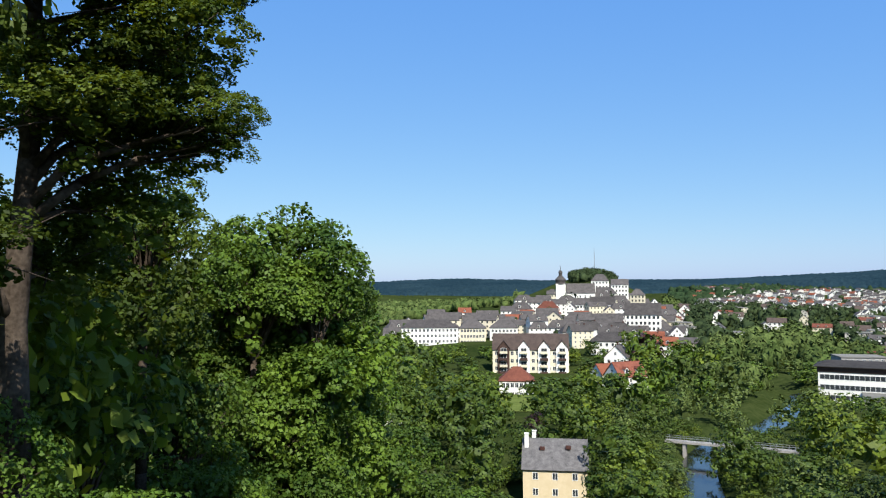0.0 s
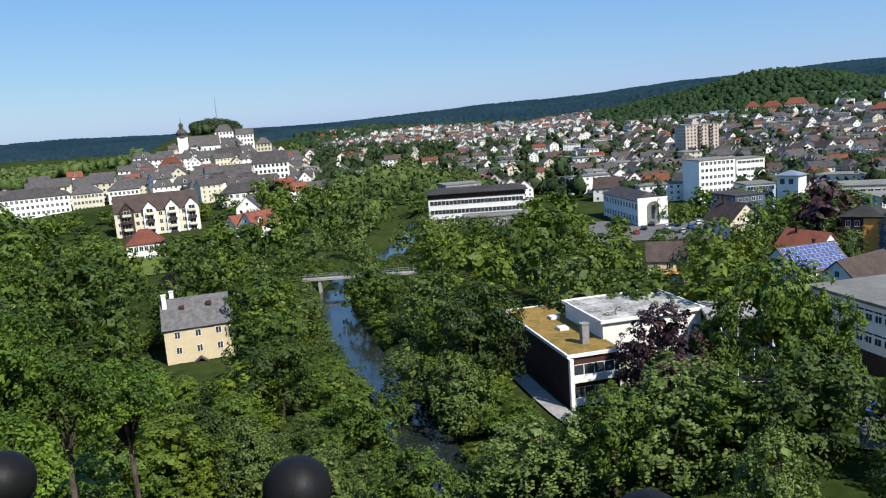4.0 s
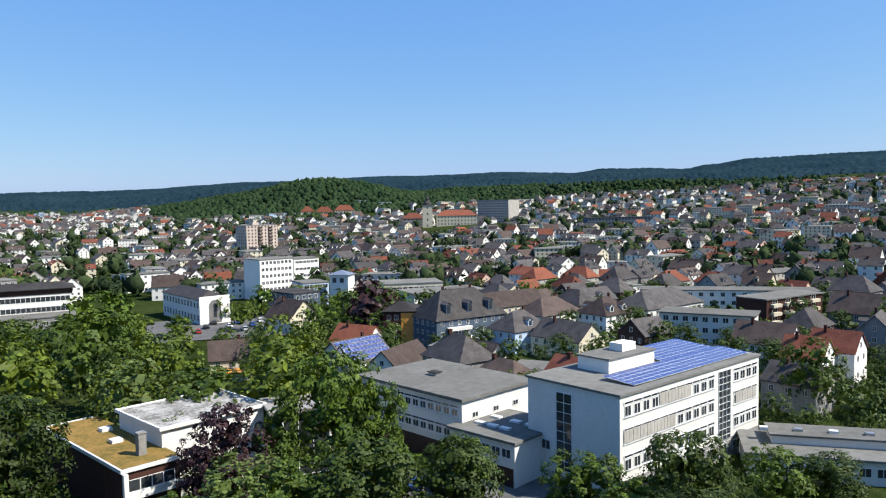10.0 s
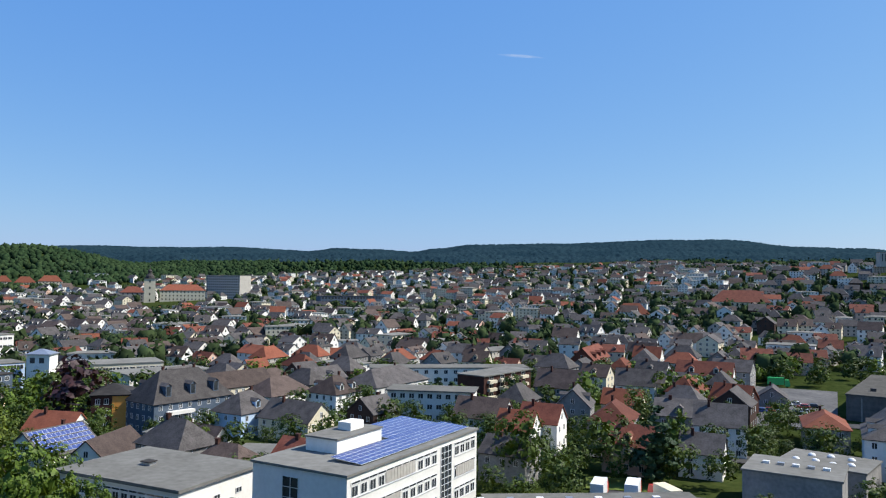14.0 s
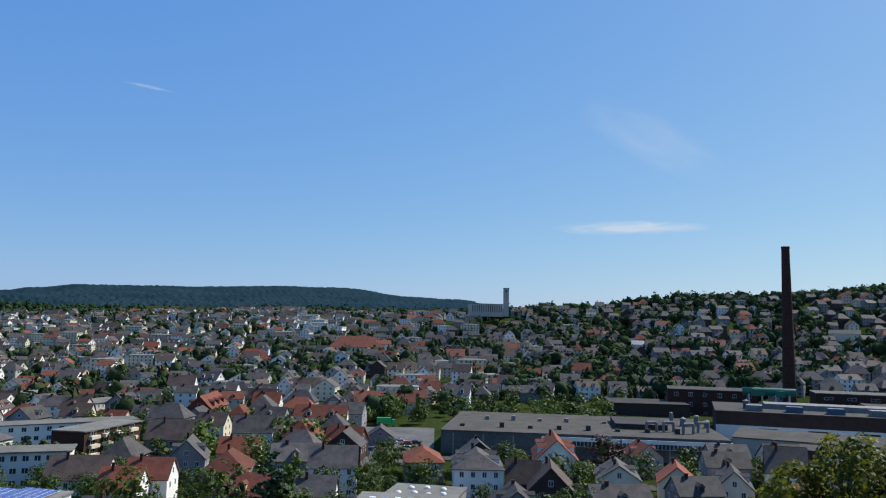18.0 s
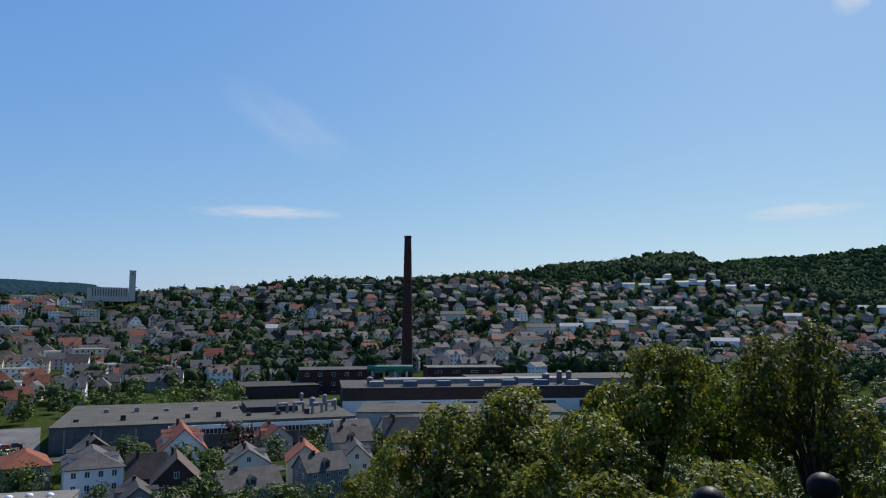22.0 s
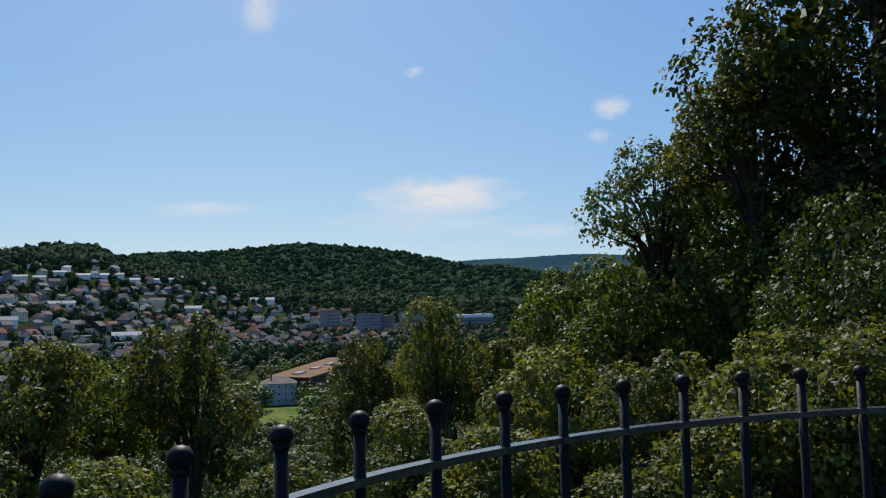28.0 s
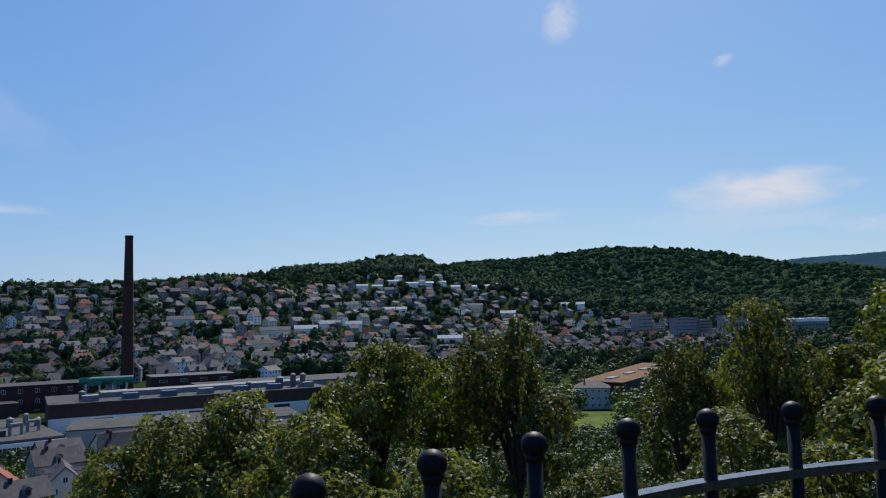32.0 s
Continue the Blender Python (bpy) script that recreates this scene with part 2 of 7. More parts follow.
def raw(name, verts, faces, mat, smooth=False):
    """Mesh data from arrays of vertices and equal-sided faces."""
    verts, faces = np.asarray(verts, dtype=np.float32), np.asarray(faces, dtype=np.int32)
    k = faces.shape[1]
    me = bpy.data.meshes.new(name)
    me.vertices.add(len(verts))
    me.vertices.foreach_set("co", verts.ravel())
    me.loops.add(faces.size)
    me.loops.foreach_set("vertex_index", faces.ravel())
    me.polygons.add(len(faces))
    me.polygons.foreach_set("loop_start", np.arange(0, faces.size, k, dtype=np.int32))
    me.polygons.foreach_set("loop_total", np.full(len(faces), k, dtype=np.int32))
    if smooth:
        me.polygons.foreach_set("use_smooth", np.ones(len(faces), dtype=bool))
    me.materials.append(mat)
    me.update(calc_edges=True)
    return me


def at(az, d, z=0.0):
    """A place by compass bearing and distance from the lookout."""
    a = radians(az)
    return Vector((d * math.sin(a), d * math.cos(a), z))


def facing(x, y, z, heading):
    """The pose of a thing whose own x axis points along the compass heading."""
    return pose(x, y, z, 0, 0, 90 - heading)


def empty(name, m, label, category, group="", kind=""):
    ob = new(name)
    ob.empty_display_size = 0.5
    ob.matrix_basis = m
    return tagged(ob, label, category, group, kind)


# ---- the lie of the land ----
DISTS = np.array([60, 90, 250, 450, 700, 1000, 1400, 2000, 3000, 4700.0])
PROFILES = []


def profile(az, *heights):
    PROFILES.append((az, heights))


profile(-60, 38, 36, 30, 20, 15, 15, 20, 30, 60, 105)
profile(-25, 24, 10, 4, 4, 3, 2, 5, 20, 60, 105)
profile(-12, 2, 0, 2, 4, 3, 2, 5, 20, 46, 86)
profile(-2, 1, 0, 1, 9, 22, 18, 10, 20, 46, 104)
profile(6, 0, 0, 1, 10, 32, 34, 20, 20, 46, 90)
profile(14, 0, 0, 0, 4, 10, 10, 12, 24, 46, 90)
profile(28, 0, 0, 0, 0, 0, 4, 10, 24, 58, 96)
profile(45, 0, 0, 0, -1, -2, 8, 38, 72, 106, 166)
profile(60, 0, 0, 0, 1, 5, 16, 42, 75, 111, 204)
profile(75, 0, 0, 0, 2, 10, 26, 52, 80, 122, 234)
profile(92, 0, 0, 1, 5, 22, 48, 74, 84, 140, 290)
profile(104, 0, 0, 1, 4, 24, 62, 70, 80, 130, 250)
profile(112, 0, 0, 1, 4, 26, 72, 74, 80, 110, 150)
profile(122, 0, 0, 1, 3, 30, 88, 96, 100, 110, 150)
profile(135, 0, 0, 1, 3, 20, 92, 122, 124, 124, 150)
profile(141, 0, 0, 1, 3, 16, 70, 140, 142, 145, 150)
profile(148, 0, 0, 1, 2, 8, 42, 156, 158, 160, 160)
profile(153, 0, 0, 1, 2, 6, 30, 122, 178, 184, 184)
profile(165, 2, 0, 1, 2, 4, 14, 70, 197, 200, 200)
profile(178, 12, 4, 1, 2, 4, 10, 50, 153, 175, 340)
profile(183, 16, 8, 4, 4, 5, 12, 45, 112, 160, 350)
profile(195, 34, 30, 20, 10, 10, 20, 60, 140, 200, 300)
profile(230, 40, 42, 45, 50, 60, 80, 90, 100, 120, 160)
profile(300, 38, 36, 30, 20, 15, 15, 20, 30, 60, 105)
AZS = np.array([p[0] for p in PROFILES], dtype=float)
TABLE = np.array([p[1] for p in PROFILES], dtype=float)
# the far ridge, by bearing and rise over the horizon
RIDGE = np.array([(14, 0.7), (16, 0.74), (24, 1.02), (30, 1.27), (38, 1.55), (45, 1.86), (51, 2.1), (58, 2.36), (63, 2.04), (65, 2.05), (67.4, 2.34), (70, 2.26), (73, 2.09), (77.7, 2.76), (83.6, 2.85), (90.3, 3.14), (95.9, 3.15), (101, 2.61), (104, 2.45)])
more = np.array(sorted(set(AZS.tolist()) | {51.0, 65.0, 67.4, 70.0, 73.0, 77.7, 83.6, 96.0, 101.0}))
TABLE = np.stack([np.interp(more, AZS, TABLE[:, k]) for k in range(len(DISTS))], 1)
AZS = more
inside = (AZS > 13) & (AZS < 105)
TABLE[inside, -1] = EYE - 5 + 4700 * np.tan(np.radians(np.interp(AZS[inside], RIDGE[:, 0], RIDGE[:, 1])))
RIVER = [(31, 78), (37.5, 118), (39, 145), (46, 190), (62, 225), (90, 262), (120, 330), (90, 420), (60, 560)]


def river_gap(x, y):
    best = np.full(np.shape(x), 1e9)
    pts = [(24, 20), (27, 50)] + RIVER
    for (ax, ay), (bx, by) in zip(pts, pts[1:]):
        dx, dy = bx - ax, by - ay
        t = np.clip(((x - ax) * dx + (y - ay) * dy) / (dx * dx + dy * dy), 0, 1)
        best = np.minimum(best, np.hypot(x - ax - t * dx, y - ay - t * dy))
    return best


def land(x, y):
    """Height of the ground at x, y (numbers or arrays)."""
    x, y = np.asarray(x, dtype=float), np.asarray(y, dtype=float)
    r, az = np.hypot(x, y), np.degrees(np.arctan2(x, y))
    az = np.where(az < -60, az + 360, az)
    i = np.clip(np.searchsorted(AZS, az) - 1, 0, len(AZS) - 2)
    u = np.clip((az - AZS[i]) / (AZS[i + 1] - AZS[i]), 0, 1)
    u = u * u * (3 - 2 * u)
    rr = np.clip(r, DISTS[0], DISTS[-1])
    j = np.clip(np.searchsorted(DISTS, rr) - 1, 0, len(DISTS) - 2)
    w = np.clip((rr - DISTS[j]) / (DISTS[j + 1] - DISTS[j]), 0, 1)
    w = w * w * (3 - 2 * w) * 0.5 + w * 0.5
    z = (TABLE[i, j] * (1 - u) + TABLE[i + 1, j] * u) * (1 - w) + (TABLE[i, j + 1] * (1 - u) + TABLE[i + 1, j + 1] * u) * w
    # castle hill behind the old town
    cx, cy = at(6.4, 860).xy
    z = z + 24 * np.exp(-((x - cx) ** 2 + (y - cy) ** 2) / (2 * 55.0 ** 2))
    # round wooded hill between the town and the ridge
    cx, cy = at(46.4, 1520).xy
    a, b = math.sin(radians(46.4)), math.cos(radians(46.4))
    u, w2 = (x - cx) * b - (y - cy) * a, (x - cx) * a + (y - cy) * b
    z = z + 44 * np.exp(-(u / 105.0) ** 2 / 2 - (w2 / 150.0) ** 2 / 2)
    # the lookout's own steep hill
    rim = np.interp(az, [-60, -20, 0, 20, 110, 150, 175, 300], [5.0, 3.4, 1.9, 1.5, 1.6, 3.0, 4.6, 5.0])
    s = (1 - np.clip((r - rim) / (60 - rim), 0, 1)) ** 1.7
    z = np.where(r < 60, (EYE - 1.62) * s + z * (1 - s), z)
    # undulation of far woods and the river's bed
    far = np.clip((r - 900) / 1500, 0, 1) * (1 - 0.7 * np.clip((r - 2600) / 1500, 0, 1))
    z = z + far * (14 * np.sin(x / 170 + 1.3) * np.cos(y / 210) + 6 * np.sin(x / 61) * np.sin(y / 73 + 0.5))
    g = river_gap(x, y)
    z = z - 3.2 * np.clip((9.5 - g) / 4.5, 0, 1) * (r > 45) * (r < 700)
    return z


def z_at(x, y):
    return float(land(x, y))


DARKASPHALT = surf("street_asphalt", (0.05, 0.05, 0.05), (0.09, 0.088, 0.085), 0.1, 0.9)
CANOPY_NEAR = surf("riverside_canopy", (0.034, 0.058, 0.016), (0.1, 0.128, 0.04), 0.03, 0.9, bump=0.3, vary=0.3, fine=15.0, island=True)
CANOPY_MID = surf("hazy_hill_wood", (0.0122, 0.027, 0.013), (0.0365, 0.0574, 0.0244), 0.02, 0.95, bump=0.5, vary=0.25, fine=15.0, island=True)
# Lightened, greyed base colour paints haze over the long hill.
HILLWOOD = surf("hill_canopy", (0.021, 0.035, 0.0215), (0.05, 0.065, 0.037), 0.012, 0.95, bump=0.8, fine=9.0)
TANROOF = surf("tan_corrugated_roof", (0.139, 0.087, 0.0522), (0.209, 0.139, 0.087), 0.1, 0.9)
OLDSLATE = surf("weathered_grey_slate", (0.0653, 0.0626, 0.0609), (0.157, 0.148, 0.144), 1.2, 0.8, bump=0.5)
PALEGREY = surf("pale_grey_panels", (0.348, 0.326, 0.287), (0.452, 0.426, 0.374), 0.2, 0.8)
MIDFELT = surf("worn_grey_felt", (0.07, 0.067, 0.06), (0.11, 0.105, 0.094), 0.12, 0.9)
# Concrete lowered in tone; on the factory hall it paints the front's shade.
DARKCONC = surf("darkened_concrete", (0.087, 0.0827, 0.0783), (0.157, 0.148, 0.135), 0.15, 0.9)

# ---- ground: one sheet out to the horizon ----
def build_ground():
    rings = np.concatenate([[0.0], np.geomspace(1.5, 60, 26), np.arange(65, 420, 6.0), np.geomspace(425, 4750, 90)])
    n = 420
    ang = np.linspace(0, 2 * np.pi, n, endpoint=False)
    x = rings[:, None] * np.sin(ang)[None]
    y = rings[:, None] * np.cos(ang)[None]
    v = np.stack([x, y, land(x, y)], -1).reshape(-1, 3)
    i, j = np.meshgrid(np.arange(len(rings) - 1), np.arange(n), indexing="ij")
    jn = (j + 1) % n
    f = np.stack([i * n + j, i * n + jn, (i + 1) * n + jn, (i + 1) * n + j], -1).reshape(-1, 4)[:, ::-1]
    return tagged(new("ground", raw("ground", v, f, GROUND, True)), "green valley floor rising to wooded hills", "ground", kind="structure")


build_ground()


def ribbon(name, pts, half, z, mat, label, category, steps=8):
    """A level strip along a line of points (river, road, path)."""
    c = []
    for k in range(len(pts) - 1):
        a, b, cc, d = (Vector(pts[max(0, min(len(pts) - 1, k + o))]) for o in (-1, 0, 1, 2))
        for s in range(steps):
            t = s / steps
            c.append(0.5 * ((2 * b) + (cc - a) * t + (2 * a - 5 * b + 4 * cc - d) * t * t + (3 * b - a - 3 * cc + d) * t ** 3))
    c.append(Vector(pts[-1]))
    v = []
    for k, p in enumerate(c):
        w = (c[min(k + 1, len(c) - 1)] - c[max(k - 1, 0)]).normalized()
        side = Vector((-w.y, w.x)) * half
        for q in (p + side, p - side):
            v.append((q.x, q.y, z if z is not None else z_at(q.x, q.y) + 0.3))
    f = [(2 * k, 2 * k + 2, 2 * k + 3, 2 * k + 1) for k in range(len(c) - 1)]
    return tagged(new(name, raw(name, v, np.array(f)[:, ::-1], mat)), label, category, kind="structure")


ribbon("river", [(24, 20), (27, 50)] + RIVER, 4.4, -2.0, WATER, "dark slow river between wooded banks", "river")


CLEAR = []  # (x, y, radius) kept free of scattered trees and houses


# ---- houses ----
def window_shape(w, h):
    s = Shape()
    t = 0.09
    s.box(-w / 2, w / 2, -0.05, 0.06, -h / 2, -h / 2 + t, 0)
    s.box(-w / 2, w / 2, -0.05, 0.06, h / 2 - t, h / 2, 0)
    s.box(-w / 2, -w / 2 + t, -0.05, 0.06, -h / 2 + t, h / 2 - t, 0)
    s.box(w / 2 - t, w / 2, -0.05, 0.06, -h / 2 + t, h / 2 - t, 0)
    s.box(-0.04, 0.04, -0.05, 0.055, -h / 2 + t, h / 2 - t, 0)
    s.face([(-w / 2 + t, -0.02, -h / 2 + t), (w / 2 - t, -0.02, -h / 2 + t), (w / 2 - t, -0.02, h / 2 - t), (-w / 2 + t, -0.02, h / 2 - t)], 1)
    return s


FRAMEWHITE = surf("window_frame_white", (0.609, 0.609, 0.592), (0.696, 0.696, 0.679), 2.0, 0.5)
WINDOWS = {}


def window_data(w, h):
    key = (round(w, 1), round(h, 1))
    if key not in WINDOWS:
        WINDOWS[key] = window_shape(*key).data("window", [FRAMEWHITE, GLASS])
    return WINDOWS[key]


def wall_slots(L, W, e, rise, hip, storey=2.9, pitch=2.7, view=None):
    """Where windows sit: (x, y, z, turn) on the walls of a house; view: only on walls that look that way."""
    out = []
    n = max(1, round(e / storey))
    for k in range(n):
        z = e * (k + 0.55) / n
        for side, run, off in ((0, L, W / 2), (180, L, W / 2), (90, W, L / 2), (-90, W, L / 2)):
            c = max(1, int((run - 1.2) / pitch))
            for i in range(c):
                p = (i + 0.5 - c / 2) * (run - 1.0) / c
                a = radians(side)
                out.append((p * math.cos(a) + off * math.sin(a) * 1, p * math.sin(a) - off * math.cos(a), z, side))
    if not hip and rise > 3:
        for sgn in (1, -1):
            out.append((sgn * L / 2, 0, e + rise * 0.32, 90 * sgn))
    if view is not None:
        out = [o for o in out if math.sin(radians(o[3])) * view.x - math.cos(radians(o[3])) * view.y > 0.08]
    return out


def roof_shape(L, W, e, rise, hip, over=0.45, th=0.22):
    s = Shape()
    k = rise / (W / 2)
    ye, ze = W / 2 + over, e - over * k + th
    zr = e + rise + th
    if hip:
        xi = max(0.4, L / 2 - W / 2 * 0.85)
        xo = L / 2 + over
        s.slab([(-xo, -ye, ze), (xo, -ye, ze), (xi, 0, zr), (-xi, 0, zr)], th)
        s.slab([(xo, ye, ze), (-xo, ye, ze), (-xi, 0, zr), (xi, 0, zr)], th)
        s.slab([(xo, -ye, ze), (xo, ye, ze), (xi, 0, zr)], th)
        s.slab([(-xo, ye, ze), (-xo, -ye, ze), (-xi, 0, zr)], th)
    else:
        xo = L / 2 + 0.3
        s.slab([(-xo, -ye, ze), (xo, -ye, ze), (xo, 0, zr), (-xo, 0, zr)], th)
        s.slab([(xo, ye, ze), (-xo, ye, ze), (-xo, 0, zr), (xo, 0, zr)], th)
    return s


def wall_shape(L, W, e, rise, hip, depth=2.0):
    s = Shape()
    x, y = L / 2, W / 2
    s.face([(-x, -y, -depth), (x, -y, -depth), (x, -y, e), (-x, -y, e)])
    s.face([(x, y, -depth), (-x, y, -depth), (-x, y, e), (x, y, e)])
    if hip:
        s.face([(x, -y, -depth), (x, y, -depth), (x, y, e), (x, -y, e)])
        s.face([(-x, y, -depth), (-x, -y, -depth), (-x, -y, e), (-x, y, e)])
        s.face([(-x, -y, e), (x, -y, e), (x, y, e), (-x, y, e)])
    else:
        s.face([(x, -y, -depth), (x, y, -depth), (x, y, e), (x, 0, e + rise), (x, -y, e)])
        s.face([(-x, y, -depth), (-x, -y, -depth), (-x, -y, e), (-x, 0, e + rise), (-x, y, e)])
    return s


def chimney_shape(x, y, z0, z1, w=0.6):
    s = Shape()
    s.box(x - w / 2, x + w / 2, y - w / 2, y + w / 2, z0, z1)
    s.box(x - w / 2 - 0.08, x + w / 2 + 0.08, y - w / 2 - 0.08, y + w / 2 + 0.08, z1, z1 + 0.15)
    return s


def dormer_shape(x, side, e, rise, W, w=1.7):
    """A little gabled window house on the roof slope; side is -1 or 1."""
    s = Shape()
    zb, zt = e + rise * 0.18, e + rise * 0.55
    yf = side * (W / 2) * 0.86
    yb = side * (W / 2) * 0.3
    s.box(x - w / 2, x + w / 2, min(yf, yb), max(yf, yb), zb - 0.3, zt, 0)
    o = 0.2
    yo = yf + side * o
    yc = side * (W / 2) * 0.05
    s.slab([(x - w / 2 - o, yo, zt - 0.05), (x, yo, zt + 0.75), (x, yc, zt + 0.75), (x - w / 2 - o, yb, zt - 0.05)], 0.12, 1)
    s.slab([(x + w / 2 + o, yo, zt - 0.05), (x, yo, zt + 0.75), (x, yc, zt + 0.75), (x + w / 2 + o, yb, zt - 0.05)], 0.12, 1)
    s.face([(x - w / 2, yf, zt), (x, yf, zt + 0.6), (x + w / 2, yf, zt)], 0)
    yg = yf + side * 0.03
    s.face([(x - w * 0.36, yg, zb + 0.15), (x + w * 0.36, yg, zb + 0.15), (x + w * 0.36, yg, zt - 0.1), (x - w * 0.36, yg, zt - 0.1)], 2)
    return s


def house(az, d, L, W, e, rise, heading, wall, roof, label, hip=False, dormers=0, chimneys=1, group="houses of the town", z=None, pitch=2.7, name="house", windows=True):
    """A house near enough to show its windows one by one."""
    p = at(az, d)
    root = empty(name, facing(p.x, p.y, z_at(p.x, p.y) if z is None else z, heading), label, "house", group)
    CLEAR.append((p.x, p.y, max(L, W) * 0.62))
    part("wall", wall_shape(L, W, e, rise, hip), wall, root)
    part("roof", roof_shape(L, W, e, rise, hip), roof, root)
    for k in range(chimneys):
        part("chimney", chimney_shape(L * (0.22 - 0.4 * k), W * 0.08, e + rise * 0.55, e + rise + 0.9), BRICK, root)
    for k in range(dormers):
        n = (dormers + 1) // 2
        part("dormer", dormer_shape((k // 2 + 0.5 - n / 2) * L / (n + 0.3), -1 if k % 2 == 0 else 1, e, rise, W), [wall, roof, GLASS], root)
    if windows:
        look_at = (root.matrix_basis.to_3x3().inverted() @ -p).normalized()
        for x, y, zz, turn in wall_slots(L, W, e, rise, hip, pitch=pitch, view=look_at):
            part("window", window_data(1.1, 1.4), None, root, m=pose(x, y, zz, 0, 0, turn))
    return root


# far houses share a few dozen meshes
PROTOS, FORMS, SIZES = [], [], []


def far_proto(L, W, e, rise, hip, wall, roof, label, dormers=0):
    w = Shape()
    for x, y, z, turn in wall_slots(L, W, e, rise, hip, pitch=3.0):
        a = radians(turn)
        ux, uy, nx, ny = math.cos(a) * 0.55, math.sin(a) * 0.55, math.sin(a) * 0.05, -math.cos(a) * 0.05
        w.face([(x - ux + nx, y - uy + ny, z - 0.65), (x + ux + nx, y + uy + ny, z - 0.65), (x + ux + nx, y + uy + ny, z + 0.65), (x - ux + nx, y - uy + ny, z + 0.65)])
    d = Shape()
    for k in range(dormers):
        t = dormer_shape((k // 2 + 0.5 - dormers / 4) * L / 2.4, -1 if k % 2 == 0 else 1, e, rise, W)
        b = len(d.v)
        d.v += t.v
        d.f += [tuple(i + b for i in f) for f in t.f]
        d.m += t.m
    SIZES.append((L, W, e, rise, hip))
    FORMS.append((wall_shape(L, W, e, rise, hip, 5.0), roof_shape(L, W, e, rise, hip), w, d, wall, roof))
    PROTOS.append((wall_shape(L, W, e, rise, hip, 5.0).data("house", [wall]), roof_shape(L, W, e, rise, hip).data("roof", [roof]),
                   w.data("windows", [GLASS]), chimney_shape(L * 0.2, 0.3, e + rise * 0.5, e + rise + 0.8, 0.8).data("chimney", [BRICK]),
                   d.data("dormer", [wall, roof, GLASS]) if dormers else None, label))


def far_house(k, x, y, z, heading, scale=1.0, group="houses on the slope"):
    wall, roof, win, chim, dorm, label = PROTOS[k]
    root = new("house", wall)
    turn = facing(x, y, z, heading)
    root.matrix_basis = turn @ Matrix.Diagonal((scale, scale, scale, 1))
    tagged(root, label, "house", group)
    for name, me in (("roof", roof), ("chimney", chim), ("dormer", dorm)):
        if me is not None:
            part(name, me, None, root)
    view = (turn.to_3x3().inverted() @ Vector((-x, -y, 0))).normalized()
    for wx, wy, wz, a in wall_slots(*SIZES[k], pitch=3.0, view=view):
        part("window", window_data(1.2, 1.4), None, root, m=pose(wx, wy, wz, 0, 0, a))
    return root


rng = random.Random(7)
for walls, roofs, words in (((WHITE, "white"), (SLATE, "dark slate"), 8), ((WHITE, "white"), (REDTILE, "red tile"), 2), ((WHITE, "white"), (BROWNTILE, "brown tile"), 5),
                            ((CREAM, "cream"), (SLATE, "dark slate"), 3), ((PALEGREY, "grey"), (SLATE, "dark slate"), 4), ((CREAM, "cream"), (REDBROWN, "red-brown tile"), 2), ((WHITE, "off-white"), (BROWNTILE, "brown tile"), 3),
                            ((PINK, "apricot"), (SLATE, "dark slate"), 1)):
    for k in range(words):
        far_proto(rng.uniform(9.5, 16), rng.uniform(8.5, 11), rng.uniform(5.6, 8.8), rng.uniform(2.8, 4.8), rng.random() < 0.22, walls[0], roofs[0],
                  "%s rendered house with a %s roof" % (walls[1], roofs[1]), rng.choice((0, 0, 2, 4)))
for walls, words in (((WHITE, "white"), 3), ((CREAM, "cream"), 1), ((PALEGREY, "pale grey"), 1)):
    for k in range(words):
        far_proto(rng.uniform(15, 26), rng.uniform(10, 13), rng.uniform(7.5, 10.5), 0.7, True, walls[0], FELT, "%s apartment house with a nearly flat roof" % walls[1])

OLD, DULL = [], []
for walls, roofs, count in (((WHITE, "white"), (SLATE, "dark slate"), 7), ((CREAM, "cream"), (SLATE, "dark slate"), 2), ((WHITE, "white"), (REDTILE, "red tile"), 1)):
    for k in range(count):
        OLD.append(len(PROTOS))
        far_proto(rng.uniform(11, 17), rng.uniform(8, 10), rng.uniform(8.5, 11.5), rng.uniform(3.2, 4.6), rng.random() < 0.3, walls[0], roofs[0], "tall %s town house with a %s roof" % (walls[1], roofs[1]), rng.choice((0, 0, 2)))
for walls, roofs, count in (((GREYWALL, "grey"), (SLATE, "dark slate"), 2), ((CREAM, "dull cream"), (BROWNTILE, "brown tile"), 2), ((BROWNWALL, "brown-clad"), (SLATE, "dark slate"), 2), ((PINK, "apricot"), (REDBROWN, "red-brown tile"), 1), ((GREYWALL, "plain grey"), (SLATE, "dark slate"), 3), ((PALEGREY, "pale grey"), (REDTILE, "red tile"), 1)):
    for k in range(count):
        DULL.append(len(PROTOS))
        far_proto(rng.uniform(10, 15), rng.uniform(9, 11), rng.uniform(5.8, 8.4), rng.uniform(3.2, 4.9), rng.random() < 0.3, walls[0], roofs[0], "%s town house with a %s roof" % (walls[1], roofs[1]), rng.choice((0, 2, 2)))


